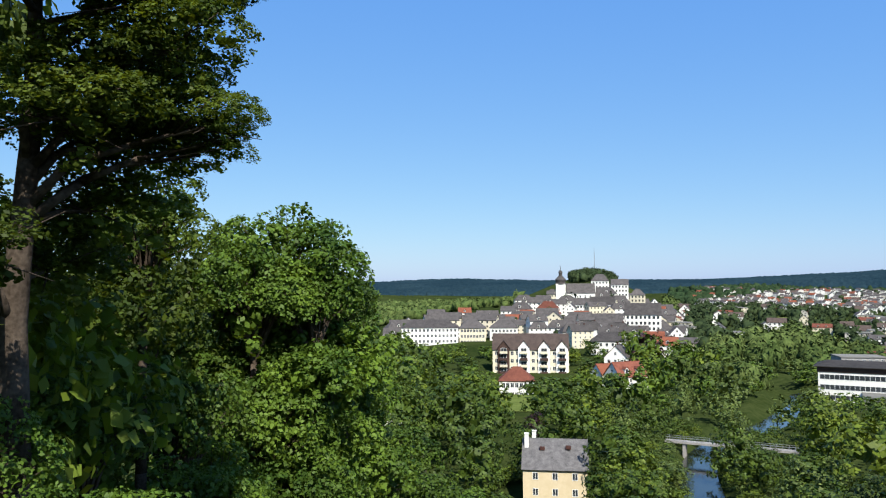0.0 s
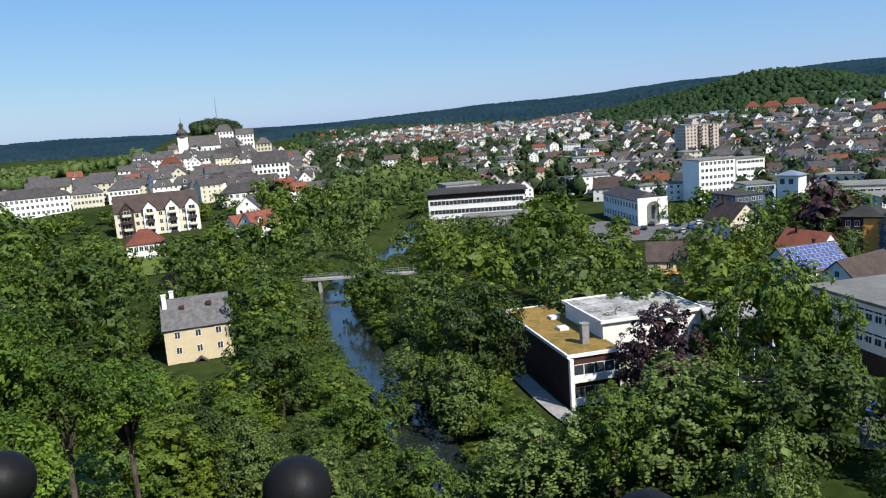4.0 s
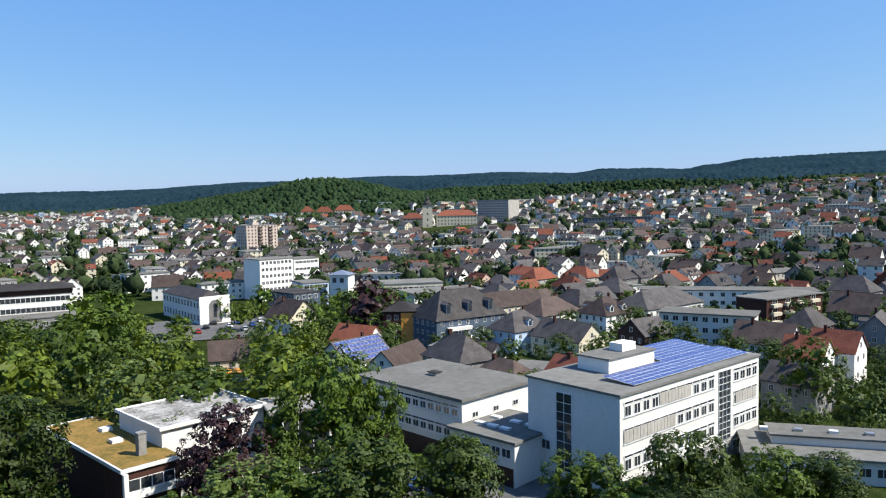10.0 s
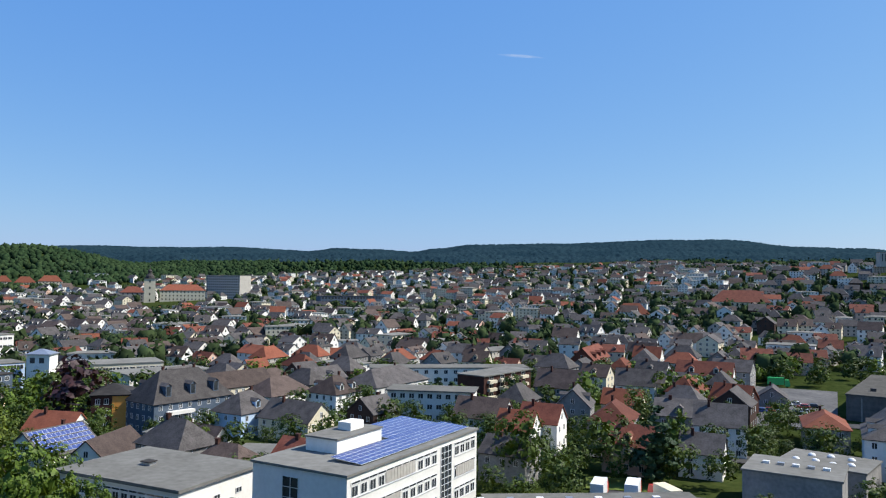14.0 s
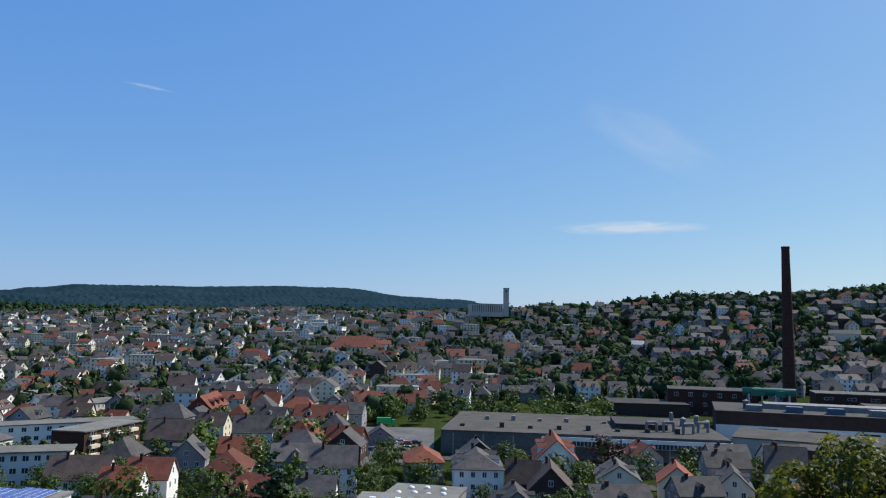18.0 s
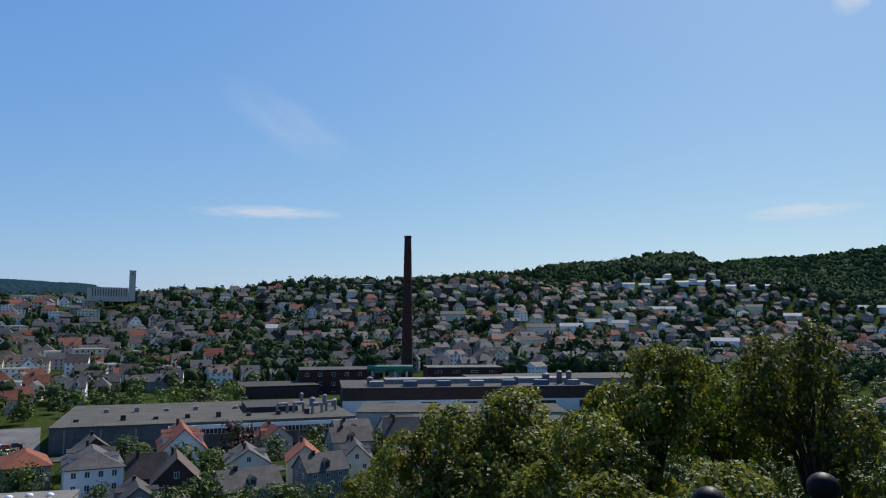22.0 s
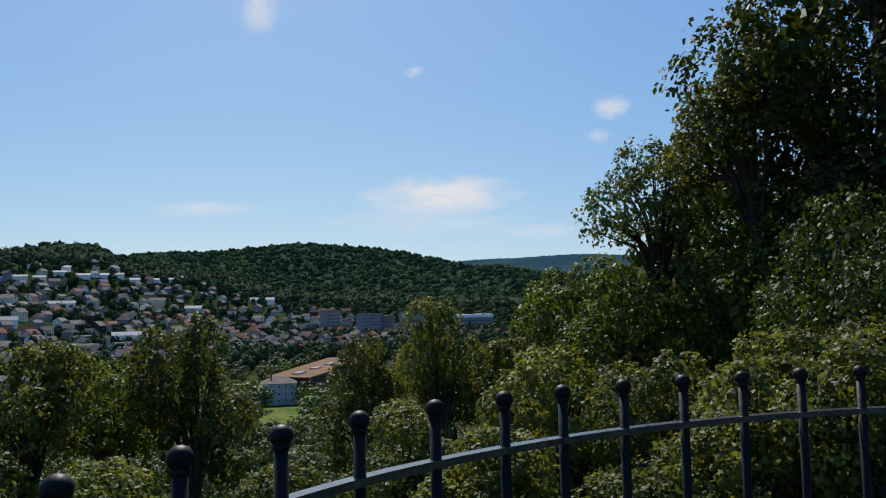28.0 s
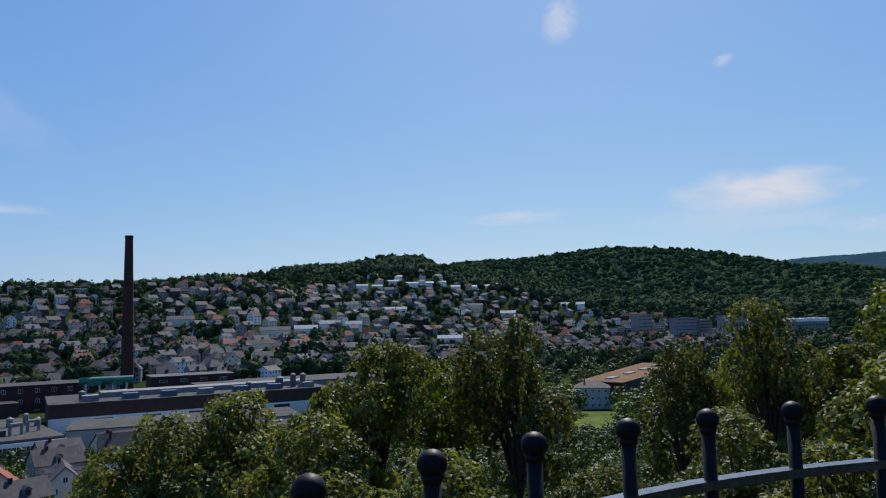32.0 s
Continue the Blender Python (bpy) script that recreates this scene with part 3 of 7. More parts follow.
def joined_houses(name, rows, label):
    """The farthest houses, in one mesh: rows of (kind, x, y, z, heading, scale)."""
    mats, verts, faces, index = [], [], [], []

    def slot(m):
        if m not in mats:
            mats.append(m)
        return mats.index(m)

    for k, x, y, z, heading, scale in rows:
        wall, roof, win, dorm, wm, rm = FORMS[k]
        a = radians(90 - heading)
        c, s = math.cos(a) * scale, math.sin(a) * scale
        seen = Shape()
        for f in win.f:
            p0, p1, p2 = (Vector(win.v[i]) for i in f[:3])
            nx, ny, _ = (p1 - p0).cross(p2 - p0)
            if (nx * c - ny * s) * x + (nx * s + ny * c) * y < 0:
                seen.face([win.v[i] for i in f])
        for shape, ms in ((wall, [wm]), (roof, [rm]), (seen, [GLASS]), (dorm if x * x + y * y < 640000 else Shape(), [wm, rm, GLASS])):
            b = len(verts)
            verts += [(x + vx * c - vy * s, y + vx * s + vy * c, z + vz * scale) for vx, vy, vz in shape.v]
            faces += [tuple(i + b for i in f) for f in shape.f]
            t = [slot(m) for m in ms]
            index += [t[i] for i in shape.m]
    me = bpy.data.meshes.new(name)
    me.from_pydata(verts, [], faces)
    for m in mats:
        me.materials.append(m)
    me.polygons.foreach_set("material_index", index)
    me.update()
    return tagged(new(name, me), label, "houses", kind="stuff")

# ---- larger buildings ----
def clear(x, y, r):
    CLEAR.append((x, y, r))


def base_frame(a, b, z=0.0):
    """Pose at a with x towards b and y away from the lookout."""
    a, b = Vector(a), Vector(b)
    w = b - a
    return Matrix.Translation((a.x, a.y, z)) @ Matrix.Rotation(math.atan2(w.y, w.x), 4, "Z"), w.length


def row_of_windows(root, x0, x1, n, y, z, w, h, turn=0, axis="x", other=0.0, data=None):
    if root.matrix_basis.translation.length > 480:
        s = Shape()
        for i in range(n):
            p = x0 + (x1 - x0) * (i + 0.5) / n - x0
            s.box(p - w / 2, p + w / 2, -0.06, 0.0, -h / 2, h / 2)
        m = pose(x0, y, z) if axis == "x" else pose(other, x0 if turn > 0 else x1, z, 0, 0, turn)
        part("window_row", s, GLASS, root, m=m)
        return
    for i in range(n):
        p = x0 + (x1 - x0) * (i + 0.5) / n
        m = pose(p, y, z, 0, 0, turn) if axis == "x" else pose(other, p, z, 0, 0, turn)
        part("window", data or window_data(w, h), None, root, m=m)


def band_shape(L, h, n, deep=0.06):
    """A ribbon of panes with mullions, along x, facing -y."""
    s = Shape()
    s.face([(0, -0.02, 0), (L, -0.02, 0), (L, -0.02, h), (0, -0.02, h)], 1)
    for i in range(n + 1):
        x = L * i / n
        s.box(x - 0.06, x + 0.06, -deep - 0.02, 0, 0, h, 0)
    s.box(0, L, -deep - 0.02, 0, -0.08, 0.0, 0)
    s.box(0, L, -deep - 0.02, 0, h, h + 0.08, 0)
    return s


def block(name, a, b, depth, h, wall, roof, label, category="building", storeys=3, front=0, side=0, win=(1.3, 1.5), z=0.0, band=False, over=0.25, lip=0.35, first=0, group="", back=0):
    """A flat-roofed building from its two front corners, with a roof plate and rows of windows."""
    m, L = base_frame(a, b, z)
    root = empty(name, m, label, category, group)
    s = Shape()
    s.box(0, L, 0, depth, -3, h)
    part("wall", s, wall, root)
    s = Shape()
    s.box(-over, L + over, -over, depth + over, h, h + lip)
    part("roof", s, roof, root)
    st = h / storeys
    for k in range(first, storeys):
        zc = st * (k + 0.55)
        if band:
            if front:
                part("window_band", band_shape(L - 1.2, win[1], front), [FRAMEWHITE, GLASS], root, m=pose(0.6, 0, zc - win[1] / 2))
            if side:
                for turn, x in ((-90, 0.0), (90, L)):
                    part("window_band", band_shape(depth - 1.2, win[1], side), [FRAMEWHITE, GLASS], root, m=pose(x, depth - 0.6 if turn < 0 else 0.6, zc - win[1] / 2, 0, 0, turn))
        else:
            if front:
                row_of_windows(root, 0.6, L - 0.6, front, 0, zc, *win)
            if side:
                row_of_windows(root, 0.6, depth - 0.6, side, 0, zc, *win, turn=-90, axis="y", other=0)
                row_of_windows(root, 0.6, depth - 0.6, side, 0, zc, *win, turn=90, axis="y", other=L)
    c = m @ Vector((L / 2, depth / 2, 0))
    k = max(1, round(max(L, depth) / min(L, depth)))
    for i in range(k):
        f = (i + 0.5) / k
        q = m @ (Vector((L * f, depth / 2, 0)) if L > depth else Vector((L / 2, depth * f, 0)))
        clear(q.x, q.y, min(L, depth) * 0.72 + 1)
    return root


def solar_field(root, x0, x1, y0, y1, z, nx, ny, slope=0.0, name="solar_panel"):
    """Single panels, each a framed plate, in rows; slope rises along y."""
    s = Shape()
    w, d = (x1 - x0) / nx, (y1 - y0) / ny
    s.box(-w / 2 + 0.03, w / 2 - 0.03, -d / 2 + 0.03, d / 2 - 0.03, 0, 0.05, 1)
    s.box(-w / 2 + 0.07, w / 2 - 0.07, -d / 2 + 0.07, d / 2 - 0.07, 0.045, 0.06, 0)
    me = s.data(name, [PV, FRAMEWHITE])
    for i in range(nx):
        for j in range(ny):
            y = y0 + (j + 0.5) * d
            part(name, me, None, root, m=pose(x0 + (i + 0.5) * w, y, z + (y - y0) * math.tan(radians(slope)), slope, 0, 0))


# school: high block, low wing and the link between them
school = block("school_block", (96.6, 38.2), (134.2, 28.3), 17, 15.2, WHITE, FELT, "white four-storey school block with a flat roof and solar panels", "school", storeys=4)
L = 38.9
def grid_shape(w, h, nx, nz, bar=0.07):
    """A tall glazed panel with a grid of bars, along x, facing -y."""
    g = Shape()
    g.face([(0, -0.02, 0), (w, -0.02, 0), (w, -0.02, h), (0, -0.02, h)], 1)
    for i in range(nx + 1):
        g.box(w * i / nx - bar / 2, w * i / nx + bar / 2, -0.1, 0, 0, h, 0)
    for i in range(nz + 1):
        g.box(bar / 2, w - bar / 2, -0.09, 0, h * i / nz - bar / 2, h * i / nz + bar / 2, 0)
    return g


def blind_shape(w, h):
    """A lowered outside blind of upright strips."""
    g = Shape()
    n = max(2, int(w / 0.42))
    for i in range(n):
        g.box(w * i / n + 0.02, w * (i + 1) / n - 0.02, -0.13 - 0.02 * (i % 2), -0.05, 0, h)
    return g


def sill_shape(w):
    g = Shape()
    g.box(-w / 2 - 0.1, w / 2 + 0.1, -0.16, 0.0, -0.06, 0.0)
    return g


for k in (1, 2, 3):
    zc = 3.75 * k + 1.75
    for x0, x1, n in ((0.7, 24.7, 11), (30.3, 38.3, 4)):
        row_of_windows(school, x0, x1, n, -0.02, zc, 1.5, 1.5)
        part("transom", band_shape(x1 - x0 - 0.4, 0.3, n), [FRAMEWHITE, GLASS], school, m=pose(x0 + 0.2, -0.02, zc + 1.0))
        part("sill", sill_shape(x1 - x0 - 0.4), FRAMEWHITE, school, m=pose((x0 + x1) / 2, 0, zc - 0.82))
for x0, x1, k in ((9.4, 17.6, 3), (0.8, 13.4, 2), (31.0, 37.8, 2), (6.6, 13.2, 1)):
    part("blind", blind_shape(x1 - x0, 1.75), PALEGREY, school, "lowered pale grey window blind", m=pose(x0, 0, 3.75 * k + 1.1))
part("stair_window", grid_shape(3.6, 12.6, 3, 12), [FRAMEWHITE, GLASS], school, "tall gridded stairwell window", m=pose(25.8, -0.02, 1.9))
part("stair_window", grid_shape(2.9, 11.6, 2, 8), [FRAMEWHITE, GLASS], school, "tall gridded stairwell window", m=pose(0, 11.3, 2.4, 0, 0, -90))
for y in (13.4, 15.6):
    part("window", window_data(1.7, 1.5), None, school, m=pose(-0.02, y, 5.6, 0, 0, -90))
s = Shape()
s.box(0.15, 38.7, -0.06, 0.0, -1, 3.3)
part("plinth", s, GREYWALL, school, "grey ground-floor cladding")
for i in range(9):
    part("window", window_data(2.2, 1.6), None, school, m=pose(2.5 + i * 4.1, -0.08, 1.9))
s = Shape()
s.box(9.0, 21.0, 8.6, 14.6, 15.5, 17.6)
s.box(8.8, 21.2, 8.4, 14.8, 17.6, 17.85, 1)
s.box(15.0, 18.6, 10.5, 13.0, 17.8, 19.1)
part("roof_house", s, [WHITE, FELT], school)
solar_field(school, 5.0, 38.0, 1.2, 6.8, 15.75, 22, 5, 4)
solar_field(school, 21.8, 38.0, 7.3, 15.5, 15.75, 11, 7, 4)

wing = block("school_wing", (102.9, 90.1), (98.0, 64.9), 18, 10.6, WHITE, FELT, "white low school wing with a wide flat roof", "school", storeys=3, over=0.5, lip=0.5)
for k in (1, 2):
    row_of_windows(wing, 0.8, 25.0, 13, -0.02, 3.5 * k + 1.6, 1.45, 1.25)
    part("transom", band_shape(23.8, 0.3, 13), [FRAMEWHITE, GLASS], wing, m=pose(1.0, -0.02, 3.5 * k + 2.45))
    part("sill", sill_shape(24.0), FRAMEWHITE, wing, m=pose(12.9, 0, 3.5 * k + 0.9))
# Flat brown strip before the wall imitates the open floor's shade.
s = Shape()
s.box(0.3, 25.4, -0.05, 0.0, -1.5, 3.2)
part("undercroft", s, BROWNWALL, wing, "flat dark strip for the shade of an open ground floor")
for i in range(3):
    part("window", window_data(1.4, 0.9), None, wing, m=pose(25.72, 3.0 + i * 5, 8.0, 0, 0, 90))
s = Shape()
s.box(9.5, 11.3, 8, 9.4, 11.1, 11.6)
s.box(9.3, 11.5, 7.8, 9.6, 11.6, 11.75, 1)
part("roof_vent", s, [METAL, DARKFELT], wing)

link = block("school_link", (96.0, 66.0), (94.0, 53.2), 13, 6.8, WHITE, FELT, "white single-storey school link with skylights", "school", storeys=2, over=0.4, lip=0.4)
row_of_windows(link, 0.6, 12.4, 6, -0.02, 5.2, 1.7, 1.4)
# The link gets the same painted shade strip, with no real recess.
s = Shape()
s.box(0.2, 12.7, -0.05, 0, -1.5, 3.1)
part("undercroft", s, BROWNWALL, link, "flat dark strip for the shade of an open ground floor")
for x, y in ((3, 4), (5.5, 4), (8, 4), (3, 8), (7, 8), (10, 8)):
    s = Shape()
    s.box(x - 0.9, x + 0.9, y - 0.5, y + 0.5, 7.15, 7.5)
    part("skylight", s, FRAMEWHITE, link)

# flat-roofed hall beside the river, with moss on its lower roof
hall = block("river_hall", (55.2, 89.9), (63.0, 88.6), 29, 7.6, BRICK, MOSS, "flat-roofed brick hall with mossy and pale gravel roofs", "hall", storeys=2, over=0.3, lip=0.3)
s = Shape()
for x0, x1, y0, y1 in ((-0.35, 8.2, -0.35, -0.05), (-0.35, -0.05, -0.05, 29.3), (-0.35, 8.2, 29.05, 29.35)):
    s.box(x0, x1, y0, y1, 7.55, 8.05)
part("roof_edge", s, FRAMEWHITE, hall)
s = Shape()
s.box(7.8, 24.5, 5.0, 19.5, -1, 10.4)
s.box(7.5, 24.8, 4.7, 19.8, 10.4, 10.75, 1)
part("upper_storey", s, [WHITE, GRAVEL], hall, "white upper storey under a pale gravel roof")
s = Shape()
for x0, x1, y0, y1 in ((7.3, 25.0, 4.5, 4.8), (7.3, 7.6, 4.8, 19.7), (7.3, 25.0, 19.7, 20.0), (24.7, 25.0, 4.8, 19.7)):
    s.box(x0, x1, y0, y1, 10.45, 10.95)
part("roof_edge", s, WHITE, hall)
part("chimney", chimney_shape(4.6, 4.6, 7.8, 10.9, 1.1), CONCRETE, hall)
for x, y in ((4.5, 13), (5.8, 20)):
    s = Shape()
    s.box(x - 0.8, x + 0.8, y - 0.8, y + 0.8, 7.9, 8.4)
    part("skylight", s, FRAMEWHITE, hall)
for zc in (2.0, 5.4):
    s = Shape()
    s.box(0.3, 7.5, -1.1, 0, zc - 1.4, zc - 1.2, 0)
    s.box(0.3, 7.5, -1.1, -1.0, zc - 1.2, zc - 0.3, 0)
    part("balcony", s, WHITE, hall)
    part("window_band", band_shape(6.4, 1.5, 4), [FRAMEWHITE, GLASS], hall, m=pose(0.7, 0, zc - 0.6))
part("pillar", (lambda s: (s.box(-0.3, 0.3, -1.2, -0.6, -1, 7.6), s)[1])(Shape()), WHITE, hall)

m, L = base_frame((78.5, 85.5), (85.5, 81.0))
porch = empty("hall_stair", m, "white concrete stair tower with tall glass", "building")
s = Shape()
s.box(-1.5, L + 0.6, -0.6, 9, 10.4, 10.9)
part("roof", s, CONCRETE, porch)
for x in (0.2, L - 0.5):
    s = Shape()
    s.box(x, x + 0.5, 0, 8, -1, 10.4)
    part("wall", s, WHITE, porch)
part("stair_window", band_shape(L - 1.4, 9.5, 3), [FRAMEWHITE, GLASS], porch, m=pose(0.7, 0.3, 0.4))
clear(82, 84, 7)

# office with white parapet bands
office = block("office", (114.5, 291.0), (150.5, 273.5), 15, 11.2, WHITE, DARKFELT, "white office building with dark ribbon windows and a dark roof", "office", storeys=3, front=24, side=8, win=(1, 1.7), band=True, over=0.2, lip=0.2)
s = Shape()
s.box(-0.3, 40.3, -0.3, 15.3, 11.4, 13.4, 0)
s.slab([(-1.4, -1.4, 13.4), (41.4, -1.4, 13.4), (37, 7.5, 15.2), (3, 7.5, 15.2)], 0.3, 1)
s.slab([(41.4, 16.4, 13.4), (-1.4, 16.4, 13.4), (3, 7.5, 15.2), (37, 7.5, 15.2)], 0.3, 1)
s.slab([(41.4, -1.4, 13.4), (41.4, 16.4, 13.4), (37, 7.5, 15.2)], 0.3, 1)
s.slab([(-1.4, 16.4, 13.4), (-1.4, -1.4, 13.4), (3, 7.5, 15.2)], 0.3, 1)
part("attic_storey", s, [BROWNWALL, DARKFELT], office, "dark top storey under a low hipped roof")
block("office_annex", (122, 272), (148, 261), 14, 4.2, GREYWALL, FELT, "low flat grey annex beside the office", "building", storeys=1, front=8, win=(1.8, 1.4))
block("office_tower", at(22.9, 345).xy, at(25.6, 350).xy, 14, 14, CONCRETE, FELT, "pale concrete office block with vertical fins", "office", storeys=4, front=7, win=(1.3, 2.0))

# white hall with an arched recess in its end wall
chapel = block("white_hall", (169.5, 223.5), (180.0, 220.5), 38, 9.0, WHITE, SLATE, "long white hall with a slate roof and an arched end wall", "hall", storeys=2, side=12, win=(1.5, 2.2), over=0.0, lip=0.1)
part("roof_ridge", roof_shape(38, 10.5, 9.0, 2.6, True, 0.5), SLATE, chapel, m=pose(5.3, 19, 0.15, 0, 0, 90))
s = Shape()
s.box(-0.4, 11.0, -0.6, 0.0, -1, 10.2)
part("end_wall", s, WHITE, chapel)
s = Shape()
pts = [(3.0, -0.64, 0.5), (7.6, -0.64, 0.5), (7.6, -0.64, 6.5)] + [(5.3 + 2.3 * math.cos(a), -0.64, 6.5 + 2.3 * math.sin(a)) for a in np.linspace(0.15, math.pi - 0.15, 9)] + [(3.0, -0.64, 6.5)]
s.face(pts, 0)
s.box(4.7, 5.9, -0.7, -0.62, 2.5, 7.5, 1)
part("arched_recess", s, [GREYWALL, GLASS], chapel)

# mid-rise and tower block
def along(p, heading, run):
    """The point that far from p along a compass heading."""
    return p + Vector((math.sin(radians(heading)), math.cos(radians(heading)), 0)) * run


BEIGE = surf("pinkish_beige_render", (0.46, 0.37, 0.31), (0.56, 0.46, 0.39), 0.25, 0.85)
block("mid_rise", at(41.5, 345).xy, along(at(41.5, 345), 103, 17).xy, 15, 18.0, WHITE, FELT, "white six-storey office block with rows of square windows", "building", storeys=6, front=8, win=(1.4, 1.5))
block("annex_block", at(44.0, 366).xy, along(at(44.0, 366), 103, 14).xy, 12, 16.5, WHITE, FELT, "white annex with dark ribbon windows behind the office block", "building", storeys=5, front=6, win=(1.9, 1.2))
tower = block("tower_block", at(40.62, 676).xy, at(42.85, 690).xy, 20, 28.5, BEIGE, FELT, "tall beige tower block with brown balcony strips", "apartments", storeys=10, front=9, side=5, win=(1.3, 1.5), z=-3)
for x in (11.0, 21.0):
    for k in range(10):
        s = Shape()
        s.box(x, x + 3.6, -0.9, 0.05, 2.85 * k + 0.2, 2.85 * k + 1.4)
        part("balcony", s, BROWNWALL, tower)
s = Shape()
s.box(9, 15, 6, 12, 28.5, 31)
part("roof_house", s, BEIGE, tower)

# white church-like clock tower with its office
wt = block("clock_tower", at(46.62, 312).xy, at(47.98, 309).xy, 7.5, 13.2, WHITE, METAL, "slim white tower with a louvred top and clock", "tower", storeys=1, over=0.6, lip=0.25)
for x0, x1, y0, y1 in ((1.2, 2.9, -0.06, 0), (4.4, 6.1, -0.06, 0), (-0.06, 0, 2, 4)):
    s = Shape()
    s.box(x0, x1, y0, y1, 10.2, 12.2, 0)
    part("louvre", s, SLATE, wt)
s = Shape()
s.tube((3.6, 0, 8.6), (3.6, -0.1, 8.6), 0.9, 0.9, 20, 0)
part("clock", s, FRAMEWHITE, wt)
part("gable", roof_shape(7.5, 7.4, 13.3, 1.4, True, 0.5), METAL, wt, m=pose(3.7, 3.7, 0.2))
block("tower_office", at(44.6, 318).xy, at(46.55, 322).xy, 14, 9.5, BLUEWALL, FELT, "pale blue office with ribbon windows beside the tower", "office", storeys=3, front=9, side=4, win=(1, 1.5), band=True)
block("glazed_house", at(42.0, 300).xy, at(43.9, 285).xy, 12, 9.0, SLATEBLUE, DARKFELT, "dark slate house with a row of roof lights", "building", storeys=3, front=5, side=4, win=(1.6, 1.5))
block("clinic", at(50.7, 318).xy, at(55.2, 322).xy, 18, 8, CREAM, FELT, "long cream flat-roofed building with deep ledges", "building", storeys=2, front=10, win=(2, 1.2))
block("market_hall", at(53.0, 292).xy, at(58.3, 305).xy, 16, 6.8, WHITE, FELT, "long low white hall with a pale flat roof", "hall", storeys=2, front=14, win=(1.4, 1.2), over=1.0)

# town houses near the school, one by one
SL, BR, RT, RB = SLATE, BROWNTILE, REDTILE, REDBROWN
house(43.7, 258, 14, 11.5, 5.0, 5.6, 8, CREAM, BR, "cream gabled house with a brown roof", windows=True)
chalet = house(39.2, 190, 10, 8, 5.6, 4.0, 128, CREAM, BR, "cream house with a brown gable and an orange awning")
part("awning", (lambda s: (s.slab([(-3.5, -5.6, 2.6), (3.5, -5.6, 2.6), (3.5, -4.0, 3.3), (-3.5, -4.0, 3.3)], 0.08), s)[1])(Shape()), ORANGE, chalet, "orange cloth awning")
house(48.6, 212, 13, 9, 4.0, 4.2, -2, WHITE, RT, "white house with an orange-red roof")
pvh = house(48.4, 186, 15, 12, 4.4, 4.6, 97, WHITE, SL, "white house with a roof full of blue solar panels")
solar_field(pvh, -7.2, 7.2, -6.0, -0.3, 4.4 + 0.32, 12, 5, math.degrees(math.atan(4.6 / 6)))
house(51.8, 182, 17, 9, 3.6, 4.0, 82, WHITE, BR, "long white house with roof windows in a dark roof", chimneys=0)
ob = block("orange_house", at(50.6, 225).xy, at(53.1, 224).xy, 13, 9.5, BRICK, DARKFELT, "orange and brown town house with a dark mansard roof", "house", storeys=3, front=4, win=(1.2, 1.6))
part("facade", (lambda s: (s.box(5.3, 9.9, -0.12, -0.02, -1, 9.5), s)[1])(Shape()), ORANGE, ob, "bright orange rendered front")
part("mansard", roof_shape(10.5, 13.5, 9.6, 2.2, True, 0.3), DARKFELT, ob, m=pose(5, 6.5, 0.2))
mans = house(56.3, 226, 25, 15, 8.6, 7.5, 112, SLATEBLUE, SL, "slate-blue mansion with a steep hipped roof", hip=True, dormers=6, chimneys=2)
for zc in (3.6, 6.4):
    part("balcony", (lambda s: (s.box(-9, -1, -9.2, -7.5, zc - 1.1, zc - 0.2), s)[1])(Shape()), WHITE, mans)
house(60.9, 214, 14, 11, 6.4, 4.6, 105, BLUEWALL, SL, "pale blue house with blue shutters and a slate roof", hip=True, dormers=2)
house(64.6, 204, 17, 10.5, 5.6, 4.2, 16, CREAM, SL, "cream gabled house with a grey roof")
house(67.4, 234, 13, 12, 8.0, 4.5, 108, WHITE, BR, "white villa with round dormers under a brown hipped roof", hip=True, dormers=4)
house(63.2, 246, 18, 13, 6.2, 4.6, 108, WHITE, BR, "white house with a broad brown hipped roof", hip=True)
house(71.2, 262, 30, 15, 7.0, 4.8, 108, WHITE, SL, "long white house with a broad slate roof", hip=True)
house(60.0, 262, 26, 11, 6.5, 4.4, 112, CREAM, BR, "long cream house with a brown roof")
house(57.9, 186, 14, 8, 3.8, 4.0, 18, WHITE, BR, "small white house with a brown roof")
block("low_shop", at(54.0, 196).xy, at(58.2, 190).xy, 9, 4.4, WHITE, FELT, "low white flat-roofed shop", "shop", storeys=1, front=6, win=(1.6, 1.4))
block("low_hall", at(60.0, 168).xy, at(65.6, 163).xy, 10, 4.4, GREYWALL, FELT, "low grey flat-roofed hall behind the school", "hall", storeys=1, front=8, win=(1.7, 1.5))
block("flats", at(71.3, 226).xy, at(77.8, 222).xy, 11, 9.2, WHITE, FELT, "white flat-roofed apartment house with balconies", "apartments", storeys=3, front=9, win=(1.6, 1.5), over=0.6)
block("flats", at(70.0, 284).xy, at(82.0, 292).xy, 12, 8.8, WHITE, FELT, "long white flat-roofed terrace", "apartments", storeys=3, front=16, win=(1.5, 1.5))
brick = block("brick_flats", at(78.6, 250).xy, at(82.1, 274).xy, 11, 10.4, BRICK, FELT, "brick apartment block with rows of cream balconies", "apartments", storeys=4, over=0.5)
for k in range(4):
    for i in range(4):
        s = Shape()
        s.box(2 + i * 6.6, 6.2 + i * 6.6, -1.2, 0.0, 2.6 * k + 0.2, 2.6 * k + 1.2)
        part("balcony", s, CREAM, brick)
        part("window", window_data(2.4, 1.6), None, brick, m=pose(4.1 + i * 6.6, -0.02, 2.6 * k + 1.7))
